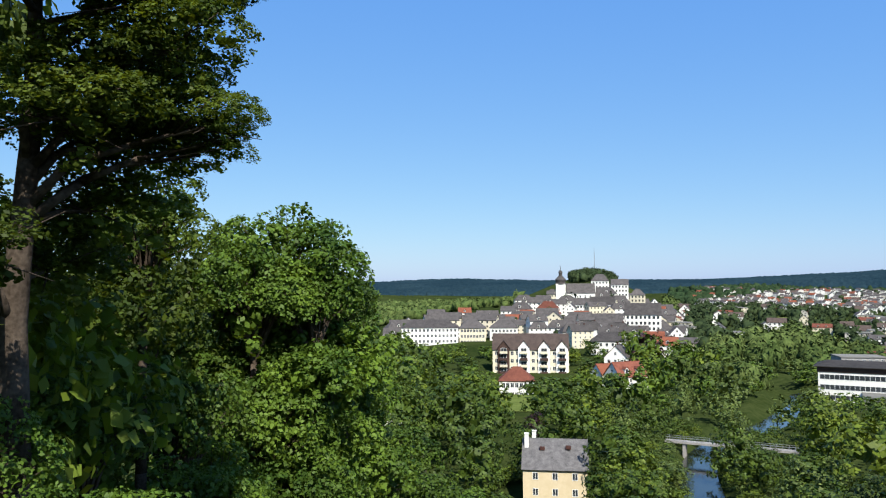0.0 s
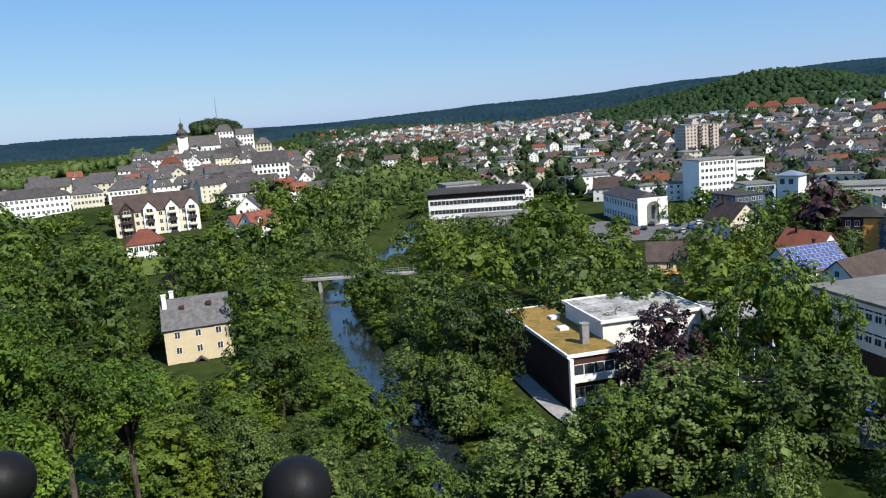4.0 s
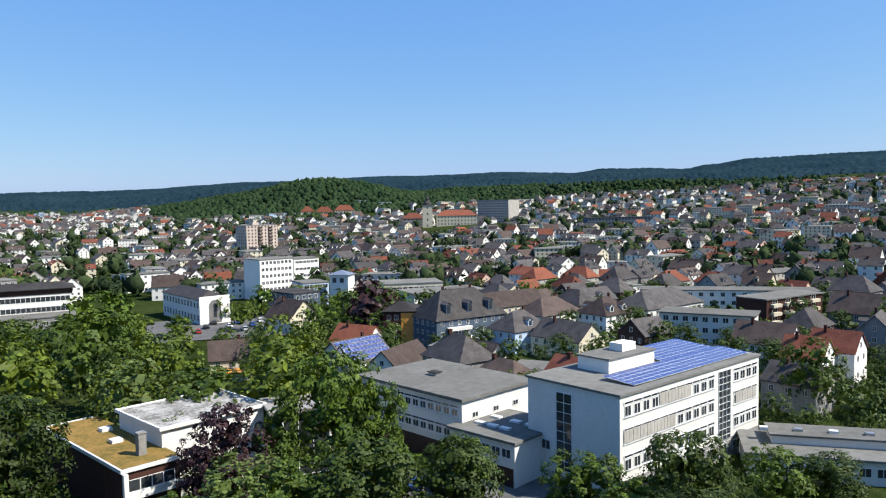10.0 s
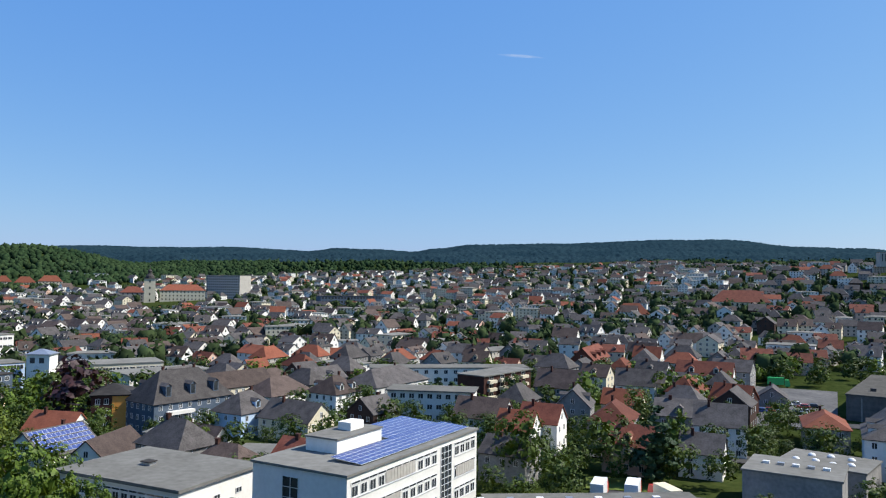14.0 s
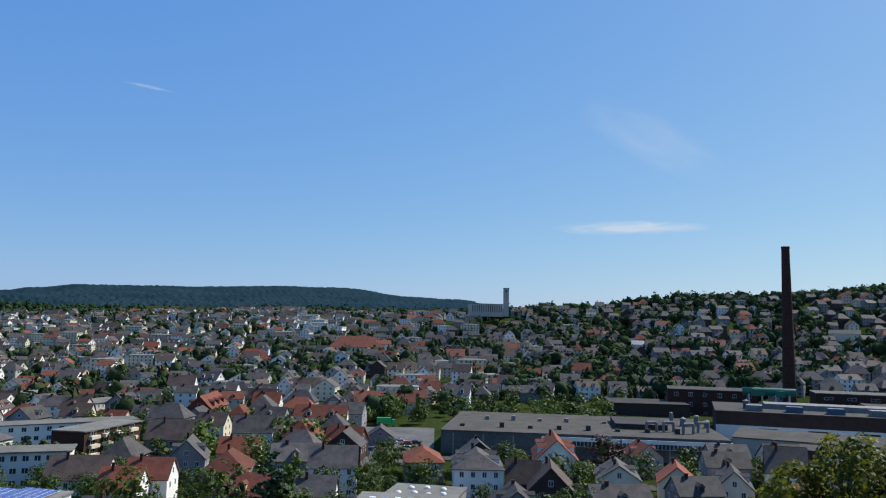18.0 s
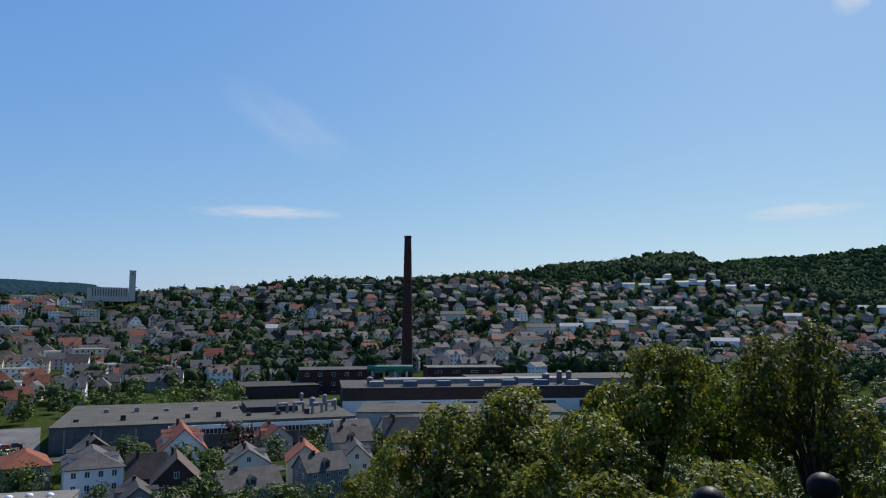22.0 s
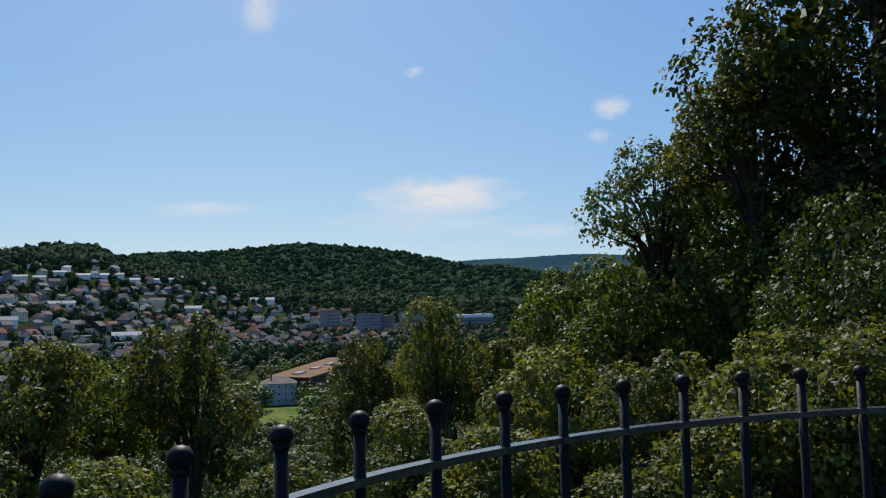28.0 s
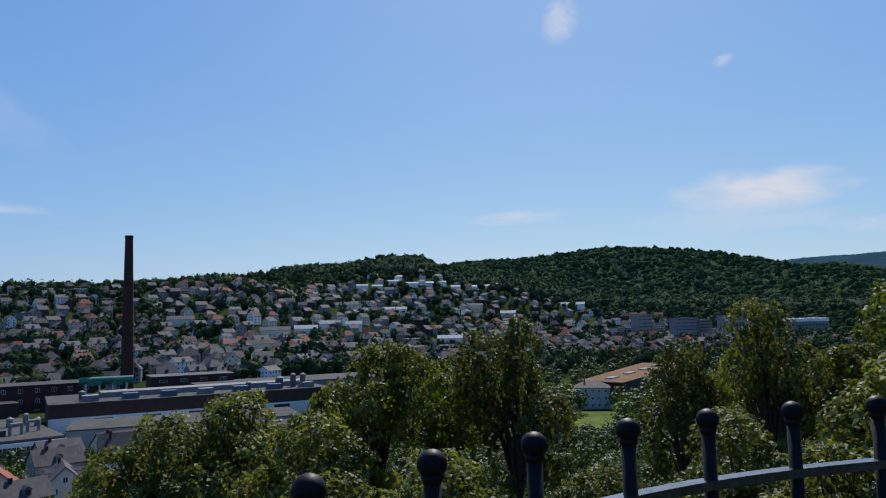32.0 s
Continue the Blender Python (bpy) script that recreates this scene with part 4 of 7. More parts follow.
house(78.6, 203, 14, 10, 6.2, 4.6, 8, WHITE, BR, "white house with a dark brown roof")
house(81.2, 184, 9, 8.5, 6.6, 4.2, 10, WHITE, RT, "white gabled house with a red roof")
house(83.0, 192, 10, 9, 7.2, 4.0, 10, WHITE, RB, "tall white house with a red-brown roof")
house(85.4, 226, 13, 10, 6.0, 4.8, 92, GREYWALL, SL, "grey house with a slate roof", dormers=2)
house(88.2, 204, 16, 11, 6.2, 4.2, 97, GREYWALL, RB, "grey villa with a hipped red-brown roof", hip=True)
house(88.9, 240, 12, 9, 4.5, 4.0, 8, CREAM, RT, "cream house with an orange-red roof")
house(89.8, 268, 13, 10, 6.5, 5.0, 5, WHITE, SL, "white gabled house with a slate roof")
house(84.5, 262, 17, 10, 6.0, 5.5, 12, GREYWALL, BR, "grey house with a big brown roof")
house(95.6, 198, 12, 9, 7.4, 4.6, 8, WHITE, SL, "white timbered villa with a slate gable")
house(94.4, 175, 9, 8, 5.4, 3.6, 12, WHITE, SL, "white garden house with a slate roof")
house(96.5, 256, 12, 9, 5.2, 4.2, 30, BRICK, RT, "brick house with a red roof")
house(94.6, 300, 20, 10, 6.6, 4.6, 12, WHITE, RB, "white terrace with red-brown roofs", dormers=4)
house(86.5, 345, 30, 11, 6.0, 5.5, 100, REDBROWN, RB, "long row of brick houses with brown roofs", dormers=6)
house(102.2, 215, 16, 10, 6.4, 2.8, 98, GREYWALL, RT, "grey house with a red mansard roof", hip=True)
house(106.2, 196, 19, 12, 8.6, 3.2, 103, WHITE, SL, "white three-storey apartment house with a slate mansard", hip=True, dormers=4)
house(111.6, 184, 14, 10, 6.2, 5.0, 110, BROWNWALL, BR, "dark house clad in brown boards", dormers=0)
house(109.6, 190, 8, 8, 6.0, 4.6, 20, BROWNWALL, BR, "dark brown gabled house")
house(111.9, 226, 22, 12, 6.4, 5.6, 108, WHITE, RT, "white house with a long bright red roof", dormers=4)
house(116.4, 198, 14, 10, 6.8, 3.2, 112, CREAM, SL, "grey-beige house with a slate roof", dormers=2, chimneys=2)
house(120.5, 203, 12, 9, 5.8, 3.8, 118, CREAM, RT, "cream house with a red-brown tiled roof")
house(124.2, 206, 14, 9, 5.0, 4.2, 120, CREAM, SL, "cream house with a dark roof", dormers=2)
house(127.6, 222, 10, 12, 7.0, 6.0, 35, WHITE, SL, "tall white gabled house")
house(99.0, 280, 12, 9, 3.2, 3.2, 100, GREYWALL, SL, "low grey shed with slate roof")
shed = block("works_shed", at(99.2, 172).xy, at(104.6, 168).xy, 14, 5.6, GREYWALL, FELT, "grey flat-roofed workshop with round skylights", "workshop", storeys=1)
depot = block("depot", at(97.0, 152).xy, at(103.2, 150).xy, 14, 7.6, GREYWALL, FELT, "grey depot hall with a flat roof", "depot", storeys=1)
block("depot", at(99.0, 132).xy, at(108.0, 122).xy, 12, 6.0, GREYWALL, DARKFELT, "low grey depot hall with a dark flat roof", "depot", storeys=1)
low = block("low_block", at(77.4, 120).xy, at(96.5, 132).xy, 11, 3.6, WHITE, FELT, "long low school building with a stepped flat roof", "school", storeys=1, front=18, win=(1.7, 1.4), over=0.5)
s = Shape()
s.box(4, 40, 5, 10.6, 3.9, 5.2, 0)
s.box(3.6, 40.4, 4.6, 11.0, 5.2, 5.5, 1)
part("upper_roof", s, [WHITE, FELT], low)

for x, y in ((3, 3), (6.5, 4), (10, 3), (13, 4.5), (4.5, 9), (8, 10), (12, 9.5)):
    s = Shape()
    s.tube((x, y, 5.9), (x, y, 6.25), 0.75, 0.72, 14)
    s.ball((x, y, 6.2), 0.7, 6, 14, 0.5)
    part("dome_light", s, FRAMEWHITE, shed, smooth=True)
for root, n, m in ((depot, 5, 8.0), (low, 7, 5.5)):
    for k in range(n):
        s = Shape()
        x = 2.5 + k * (2.6 if root is depot else 5.0)
        s.box(x, x + 1.2, 6.6, 7.6, m - 0.05, m + 0.4)
        part("skylight", s, METAL if k % 2 else FRAMEWHITE, root)

# ---- factory ----
f1 = block("factory_hall", at(103.5, 262).xy, at(124.2, 266).xy, 62, 8.6, DARKCONC, MIDFELT, "wide grey factory hall with a flat felt roof", "factory", storeys=1, lip=0.5)
s = Shape()
s.box(34, 95.5, -1.0, 0.0, 5.6, 8.2, 0)
part("cladding", s, WHITE, f1, "white metal fascia")
part("window_band", band_shape(50, 1.6, 40), [FRAMEWHITE, GLASS], f1, m=pose(38, -1.05, 5.4))
for i in range(16):
    s = Shape()
    x, y = 6 + (i * 37 % 84), 12 + (i * 23 % 46)
    s.box(x - 0.8, x + 0.8, y - 0.8, y + 0.8, 9.1, 10.0 + (i % 3) * 0.4)
    part("roof_vent", s, DULLMETAL if i % 2 else DARKFELT, f1)
s = Shape()
s.box(60, 78, 20, 44, 9.1, 11.0)
part("roof_house", s, DARKFELT, f1)
f2 = block("factory_shed", at(123.2, 330).xy, at(142.0, 352).xy, 44, 12.4, BROWNWALL, DARKFELT, "long dark brown factory shed", "factory", storeys=1, lip=0.5)
s = Shape()
s.box(0.0, 118, -0.3, -0.02, -2, 7.4)
part("lower_wall", s, WHITE, f2, "pale lower wall below the brown fascia")
for i in range(6):
    s = Shape()
    s.box(16 + i * 18, 23 + i * 18, -0.42, -0.3, 3.4, 6.6)
    part("gate", s, DARKFELT, f2)
for i in range(7):
    s = Shape()
    x = 12 + i * 15
    s.box(x, x + 6, 4, 9, 12.9, 15.2)
    part("roof_unit", s, DULLMETAL if i % 3 == 0 else SLATEBLUE, f2)
s = Shape()
s.box(20, 110, 18, 30, 12.9, 15.0)
part("roof_house", s, GREYWALL, f2)
block("factory_building", at(124.3, 288).xy, at(140.0, 292).xy, 30, 7.4, PALEGREY, MIDFELT, "low pale factory front building", "factory", storeys=1, lip=0.4)
block("factory_building", at(128.3, 262).xy, at(140.0, 262).xy, 14, 8.0, BROWNWALL, DARKFELT, "dark factory front shed", "factory", storeys=1, lip=0.4)
block("factory_store", at(116.0, 392).xy, at(121.5, 398).xy, 30, 8.5, BROWNWALL, DARKFELT, "dark factory store with a shallow roof", "factory", storeys=1)
block("boiler_house", at(120.0, 415).xy, at(126.0, 418).xy, 26, 15, BRICK, DARKFELT, "dark brick boiler house with large windows", "factory", storeys=3, front=6, win=(2, 2))
block("boiler_house", at(129.6, 432).xy, at(135.2, 440).xy, 22, 15, BRICK, FELT, "brick machine house with pale window strips", "factory", storeys=3, front=4, win=(4, 1.4))
block("factory_shed", at(133.0, 400).xy, at(146.0, 430).xy, 40, 11, GREYWALL, DARKFELT, "grey factory shed with flat roof", "factory", storeys=1)
p = at(128.0, 432)
ch = empty("factory_chimney", Matrix.Translation((p.x, p.y, 2)), "tall round brick factory chimney", "chimney")
s = Shape()
n, top, sides = 14, 88.5, 28
for k in range(n + 1):
    for i in range(sides):
        a = 2 * math.pi * i / sides
        r = 3.55 - 1.6 * k / n
        s.v.append((r * math.cos(a), r * math.sin(a), top * k / n))
for k in range(n):
    for i in range(sides):
        j = (i + 1) % sides
        s.f.append((k * sides + i, k * sides + j, (k + 1) * sides + j, (k + 1) * sides + i))
        s.m.append(0)
part("shaft", s, BRICK, ch)
s = Shape()
s.tube((0, 0, top - 1.2), (0, 0, top), 2.15, 2.15, 28)
part("crown", s, BRICK, ch)
for k in range(9):
    s = Shape()
    t = (k + 1) / 10
    s.tube((0, 0, top * t), (0, 0, top * t + 0.18), 3.62 - 1.6 * t, 3.62 - 1.6 * t, 28)
    part("iron_band", s, IRON, ch)
clear(p.x, p.y, 8)
GREENMETAL = surf("green_painted_steel", (0.01, 0.11, 0.065), (0.02, 0.16, 0.1), 0.4, 0.5)
p = at(126.7, 402)
tank = empty("green_tank", facing(p.x, p.y, 14.2, 215), "green steel tank lying on the boiler house", "tank")
s = Shape()
s.tube((-12, 0, 2.4), (12, 0, 2.4), 1.9, 1.9, 18)
s.box(-8, -2, -2.4, 2.4, 0.4, 3.6)
s.box(3, 7, -2.6, 2.6, 0.2, 3.0)
part("barrel", s, GREENMETAL, tank)
for x in (-9, -3, 3, 9):
    part("saddle", (lambda s: (s.box(x - 0.4, x + 0.4, -2, 2, -14, 1.2), s)[1])(Shape()), METAL, tank)

# field hall and house in the valley mouth
f3 = empty("field_hall", Matrix.Identity(4), "long low hall with a wide brown roof", "hall")
corners = [at(160.9, 415).xy, at(163.85, 398).xy, at(169.0, 560).xy, at(165.2, 557).xy]
for name, z0, z1, mat, grow in (("wall", -1, 7.6, BROWNWALL, 1.0), ("roof", 7.6, 8.0, TANROOF, 1.02)):
    mid = (corners[0] + corners[1] + corners[2] + corners[3]) / 4
    q = [mid + (c - mid) * grow for c in corners]
    s = Shape()
    s.slab([(c.x, c.y, z1) for c in q], z1 - z0)
    part(name, s, mat, f3)
for k in range(4):
    q = corners[1].lerp(corners[2], 0.12 + 0.22 * k).lerp(corners[0].lerp(corners[3], 0.12 + 0.22 * k), 0.5)
    s = Shape()
    s.box(q.x - 2, q.x + 2, q.y - 7, q.y + 7, 8.0, 8.7)
    part("roof_light", s, CONCRETE, f3)
for k in range(7):
    q = corners[0].lerp(corners[3], (k + 0.5) / 7).lerp(corners[1].lerp(corners[2], (k + 0.5) / 7), 0.5)
    clear(q.x, q.y, 21)
house(161.6, 345, 15, 11, 9.2, 2.6, 70, PALEGREY, BR, "pale grey apartment house on a meadow", hip=True)
# apartment slabs at the foot of the woods
for az, d, w, h, wall in ((167.75, 890, 24, 27, CONCRETE), (169.4, 905, 13, 24, GREYWALL), (170.25, 900, 41, 14, PINK), (170.9, 990, 34, 27, CONCRETE), (165.15, 940, 16, 30, CONCRETE), (166.3, 960, 12, 18, PALEGREY), (163.6, 930, 16, 14, PALEGREY)):
    a, b = at(az, d), at(az + math.degrees(w / d), d * 1.02)
    block("apartment_slab", a.xy, b.xy, 12, h, wall, FELT, "many-storeyed apartment slab below the wooded hill", "apartments", storeys=7, front=9, win=(1.5, 1.4), z=z_at(a.x, a.y), group="apartment slabs")
a, b = at(175.15, 1000), at(177.7, 1010)
block("white_roofed_hall", a.xy, b.xy, 40, 19, GREYWALL, WHITE, "grey hall under a bright white roof edge", "hall", storeys=2, front=12, win=(2, 1.6), z=z_at(a.x, a.y), lip=4.0)

# hilltop church with a slab tower
p, q = at(105.6, 900), at(108.0, 912)
zc = 65.0
nave = block("hilltop_church", p.xy, q.xy, 14, 12, PALEGREY, SLATE, "white hilltop church with tall narrow windows", "church", storeys=1, front=14, win=(0.9, 8), z=zc)
p, q = at(108.02, 885), at(108.45, 885)
block("church_tower", p.xy, q.xy, 7, 30, PALEGREY, FELT, "slim white church tower on the hilltop", "church", storeys=4, z=zc, front=1, win=(1.5, 2.5), first=3)
for d in (885, 910):
    clear(*at(107.6, d).xy, 22)

# red-roofed school and its neighbour on the slope
def big_house(az0, az1, d, depth, e, rise, wall, roof, label, dz=0.0, storeys=4, cols=10, category="building", z=None, hip=True):
    a, b = at(az0, d), at(az1, d)
    w = (b - a).length
    zz = (z_at(*((a + b) / 2).xy) if z is None else z) + dz
    root = block("large_house", a.xy, b.xy, depth, e, wall, roof, label, category, storeys=storeys, front=cols, side=max(2, cols // 3), win=(1.4, 1.8), z=zz, over=0, lip=0.1)
    part("hipped_roof", roof_shape(w, depth, e, rise, hip), roof, root, m=pose(w / 2, depth / 2, 0.12))
    return root


big_house(94.9, 99.0, 640, 24, 15, 9, CREAM, RB, "large yellow school with a tall red-brown roof", z=13, cols=12)
big_house(99.4, 102.6, 650, 20, 8, 8, WHITE, RT, "long house with a bright red roof", z=13, storeys=2)
big_house(88.2, 90.8, 600, 18, 7, 8, CREAM, RT, "cream house with a large orange hipped roof", z=11, storeys=2, cols=6)
# walled prison with a baroque tower
pr = big_house(54.8, 57.9, 960, 22, 17, 7, CREAM, RT, "long pale prison wing with a red roof", z=9, cols=12)
big_house(52.2, 53.8, 975, 20, 14, 7, GREYWALL, RB, "grey prison wing with a red-brown roof", z=9, cols=5)
p, q = at(53.75, 955), at(54.5, 955)
pt = block("prison_tower", p.xy, q.xy, 12, 30, CREAM, SLATE, "cream tower with a dark baroque cap", "tower", storeys=4, z=10, over=0.8, front=1, win=(1.6, 2.5))
s = Shape()
c = (6.2, 6)
for z0, z1, r0, r1 in ((30.3, 33, 5.5, 5.0), (33, 36, 5.0, 2.6), (36, 38.5, 2.4, 2.4), (38.5, 41, 3.0, 1.2), (41, 46, 0.5, 0.1)):
    s.tube((*c, z0), (*c, z1), r0, r1, 12)
part("cap", s, SLATE, pt)
p = at(57.95, 1010)
block("high_rise", p.xy, along(p, 194, 57).xy, 20, 36, PALEGREY, FELT, "grey high-rise slab with a bright blank end wall", "apartments", storeys=11, front=16, win=(1.7, 1.5), z=9)
p, q = at(61.4, 880), at(64.3, 880)
block("terrace_flats", p.xy, q.xy, 14, 13, CREAM, FELT, "stepped cream apartment terrace", "apartments", storeys=4, front=12, win=(2, 1.4), z=8)
p, q = at(66.2, 800), at(71.0, 820)
block("dark_works", p.xy, q.xy, 20, 16, SLATEBLUE, DARKFELT, "long dark glazed college building", "building", storeys=4, front=20, win=(2, 2), z=8)
for az in (53, 55, 57, 59.5):
    for d in (830, 880, 930):
        clear(*at(az, d).xy, 20)
# orange-roofed hospital row and pale flats behind
for az0, az1, e in ((44.6, 45.6, 14), (45.7, 47.0, 13), (47.1, 48.6, 15)):
    big_house(az0, az1, 1180, 18, e, 8, CREAM, RT, "cream hospital wing with a bright orange roof", z=19, cols=7, storeys=4)
p, q = at(42.3, 1170), at(44.5, 1190)
block("long_slab", p.xy, q.xy, 14, 15, BLUEWALL, FELT, "long pale blue flat-roofed slab", "building", storeys=4, front=16, win=(1.6, 1.4), z=16)
for az0, az1, d, h in ((48.4, 49.7, 1300, 26), (49.9, 51.4, 1280, 22)):
    p, q = at(az0, d), at(az1, d)
    block("pale_flats", p.xy, q.xy, 14, h, WHITE, FELT, "pale apartment house with dark balcony strips", "apartments", storeys=6, front=5, win=(4.4, 1.5), z=24)
for k in range(5):
    p, q = at(26.75 + 0.32 * k, 1900 - 12 * k), at(27.03 + 0.32 * k, 1900 - 12 * k)
    block("white_high_rise", p.xy, q.xy, 14, 27 + 3 * (k % 2), WHITE if k > 1 else BLUEWALL, FELT, "white high-rise among the houses of the far slope", "apartments", storeys=9, front=3, win=(1.8, 1.6), z=9, group="white high-rises")

# ---- old town on its hill ----
def church():
    p = at(4.05, 660)
    z = 31.0
    root = empty("old_church", facing(p.x, p.y, z, 92), "white church with a slate nave roof and onion-capped tower", "church")
    s = Shape()
    s.box(-4, 4, -4, 4, -6, 16)
    part("tower", s, WHITE, root)
    s = Shape()
    for z0, z1, r0, r1 in ((16, 17, 5.2, 4.6), (17, 19.5, 4.2, 4.9), (19.5, 22.5, 4.9, 2.2), (22.5, 25.5, 1.6, 1.6), (25.5, 27.5, 2.2, 0.9), (27.5, 32, 0.35, 0.06)):
        s.tube((0, 0, z0), (0, 0, z1), r0, r1, 12)
    part("onion_cap", s, SLATE, root)
    part("nave", wall_shape(24, 13, 8, 8, False, 8), WHITE, root, m=pose(17, 2, 0))
    part("nave_roof", roof_shape(24, 13, 8, 8, False), SLATE, root, m=pose(17, 2, 0))
    for i in range(5):
        part("window", window_data(1.4, 4.0), None, root, m=pose(8 + i * 4.2, -4.52, 4))
    clear(p.x + 8, p.y, 16)


church()
big_house(8.7, 11.3, 485, 14, 14, 7, WHITE, SL, "large white gabled house with a steep slate roof", z=12, storeys=4, cols=8, hip=False)
big_house(6.3, 7.6, 720, 11, 12, 6, WHITE, SL, "white castle-hill house with a slate roof", z=38, storeys=3, cols=5)
big_house(7.75, 9.0, 700, 11, 11, 5, WHITE, SL, "white castle-hill house with a slate roof", z=35, storeys=3, cols=5, hip=False)
big_house(9.1, 10.2, 670, 11, 10, 5, CREAM, SL, "cream house high in the old town", z=27, storeys=3, cols=4)
big_house(4.9, 6.2, 600, 11, 11, 5, WHITE, SL, "white house stepping up to the church", z=19, storeys=3, cols=5, hip=False)
big_house(2.3, 3.9, 580, 12, 11, 5, WHITE, RB, "white old-town house with a red-brown roof", z=17, storeys=3, cols=6)
p = at(6.56, 862)
mast = empty("antenna_mast", Matrix.Translation((p.x, p.y, z_at(p.x, p.y))), "thin steel antenna mast on the castle hill", "mast")
s = Shape()
s.tube((0, 0, -1), (0, 0, 27), 0.45, 0.3, 8)
s.tube((0, 0, 27), (0, 0, 33), 0.2, 0.12, 6)
part("pole", s, METAL, mast)
big_house(6.2, 8.0, 600, 12, 10, 6, WHITE, SL, "white town house with stepped gable", z=20, storeys=3, cols=5, hip=False)
big_house(-8.0, -3.7, 470, 15, 13.5, 4.6, WHITE, SL, "long white town house with rows of windows", z=5, storeys=4, cols=14)
big_house(-6.6, -2.4, 565, 14, 12, 4.5, CREAM, RB, "long town house with a red-brown tiled roof", z=6, storeys=4, cols=14)
big_house(-3.6, -1.6, 474, 14, 14, 5, CREAM, SL, "cream town house with a slate mansard", z=4, storeys=4, cols=8)
big_house(-1.3, 0.8, 478, 14, 13, 5, WHITE, SL, "white town house with a hipped slate roof", z=5, storeys=3, cols=7)
gr = big_house(-1.1, 4.6, 342, 15, 13.5, 6.6, CREAM, BR, "large dark-roofed apartment house with balcony towers", z=1.5, storeys=4, cols=14, hip=False)
for x in (5, 14, 23, 31):
    s = Shape()
    s.box(x - 2.6, x + 2.6, -0.9, 5, -2, 14.6, 0)
    s.face([(x - 2.6, -0.9, 14.6), (x + 2.6, -0.9, 14.6), (x, -0.9, 17.6)], 0)
    part("gable_bay", s, WHITE if x > 10 else BROWNWALL, gr)
    s = Shape()
    s.slab([(x - 3.0, -1.3, 14.3), (x, -1.3, 17.9), (x, 7, 17.9), (x - 3.0, 7, 14.3)], 0.2)
    s.slab([(x + 3.0, -1.3, 14.3), (x, -1.3, 17.9), (x, 7, 17.9), (x + 3.0, 7, 14.3)], 0.2)
    part("gable_roof", s, BR, gr)
    for k in range(5):
        s = Shape()
        s.box(x - 1.7, x + 1.7, -2.3, -0.85, 3 * k - 0.1, 3 * k + 0.05)
        s.box(x - 1.7, x + 1.7, -2.3, -2.2, 3 * k + 0.05, 3 * k + 1.0)
        for y in (x - 1.7, x + 1.6):
            s.box(y, y + 0.1, -2.2, -0.85, 3 * k + 0.05, 3 * k + 1.0)
        part("balcony", s, BROWNWALL if k % 2 else CREAM, gr)
        part("window", window_data(2.6, 2.0), None, gr, m=pose(x, -0.95, 3 * k + 1.4))
big_house(-0.6, 2.0, 288, 12, 7.0, 4.6, WHITE, RB, "white villa with a red-brown mansard roof", z=0.5, storeys=2, cols=7)
big_house(6.2, 9.0, 400, 13, 11, 4.5, WHITE, SL, "white town house with a low slate roof", z=4, storeys=3, cols=6)
house(8.2, 350, 13, 10, 7, 5, 20, WHITE, SL, "white gabled house below the old town")
house(8.7, 302, 13, 10, 6.5, 5, 60, WHITE, RB, "white house with a red-brown roof and dormers", dormers=4)
house(7.3, 318, 10, 8, 4, 4, 60, WHITE, RT, "low white house with a red roof")
house(-9.6, 235, 16, 13, 4.2, 4.2, 90, WHITE, SL, "white pavilion with a dark hipped roof", hip=True)
house(-7.0, 255, 10, 9, 3.6, 3, 90, WHITE, SL, "small pavilion with a dark hipped roof", hip=True)
# the yellow house by the river
yh = house(3.5, 155, 12.4, 11.5, 9.1, 4.6, 94, YELLOW, OLDSLATE, "yellow rendered house with a patched grey slate roof", hip=False, chimneys=0, pitch=3.6, z=z_at(*at(3.5, 155).xy) - 2.2)
for x, y in ((-5.6, -1.6), (-4.2, 1.4)):
    part("chimney", chimney_shape(x, y, 11.2, 15.0, 0.8), WHITE, yh, "white chimney")
for x, z in ((-2.5, 12.1), (2.6, 12.4)):
    part("roof_window", (lambda s: (s.box(x - 0.5, x + 0.5, -2.6, -1.7, z - 0.1, z + 0.5), s)[1])(Shape()), BRICK, yh)
part("porch", (lambda s: (s.box(-1.0, 1.0, -7.2, -5.75, -1, 2.3), s.slab([(-1.3, -7.4, 2.2), (0, -7.4, 3.2), (0, -5.75, 3.2), (-1.3, -5.75, 2.2)], 0.12, 1), s.slab([(1.3, -7.4, 2.2), (0, -7.4, 3.2), (0, -5.75, 3.2), (1.3, -5.75, 2.2)], 0.12, 1), s)[-1])(Shape()), [BROWNWALL, SL], yh)
clear(8, 150, 12)
clear(7, 135, 9)

# footbridge
m, L = base_frame((41.5, 206.5), (71, 193.5))
br = empty("footbridge", m, "long flat footbridge with steel railings", "bridge")
s = Shape()
s.box(0, L, 0, 2.6, 1.4, 1.9)
part("deck", s, CONCRETE, br)
for y in (0.05, 2.5):
    s = Shape()
    s.box(0, L, y, y + 0.06, 2.9, 2.98)
    s.box(0, L, y, y + 0.05, 2.35, 2.4)
    for i in range(22):
        x = L * (i + 0.5) / 22
        s.box(x - 0.04, x + 0.04, y, y + 0.06, 1.9, 2.9)
    part("railing", s, METAL, br)
for x in (4.5, L - 6):
    s = Shape()
    s.box(x, x + 0.8, 0.3, 2.3, -4, 1.4)
    part("pier", s, CONCRETE, br)

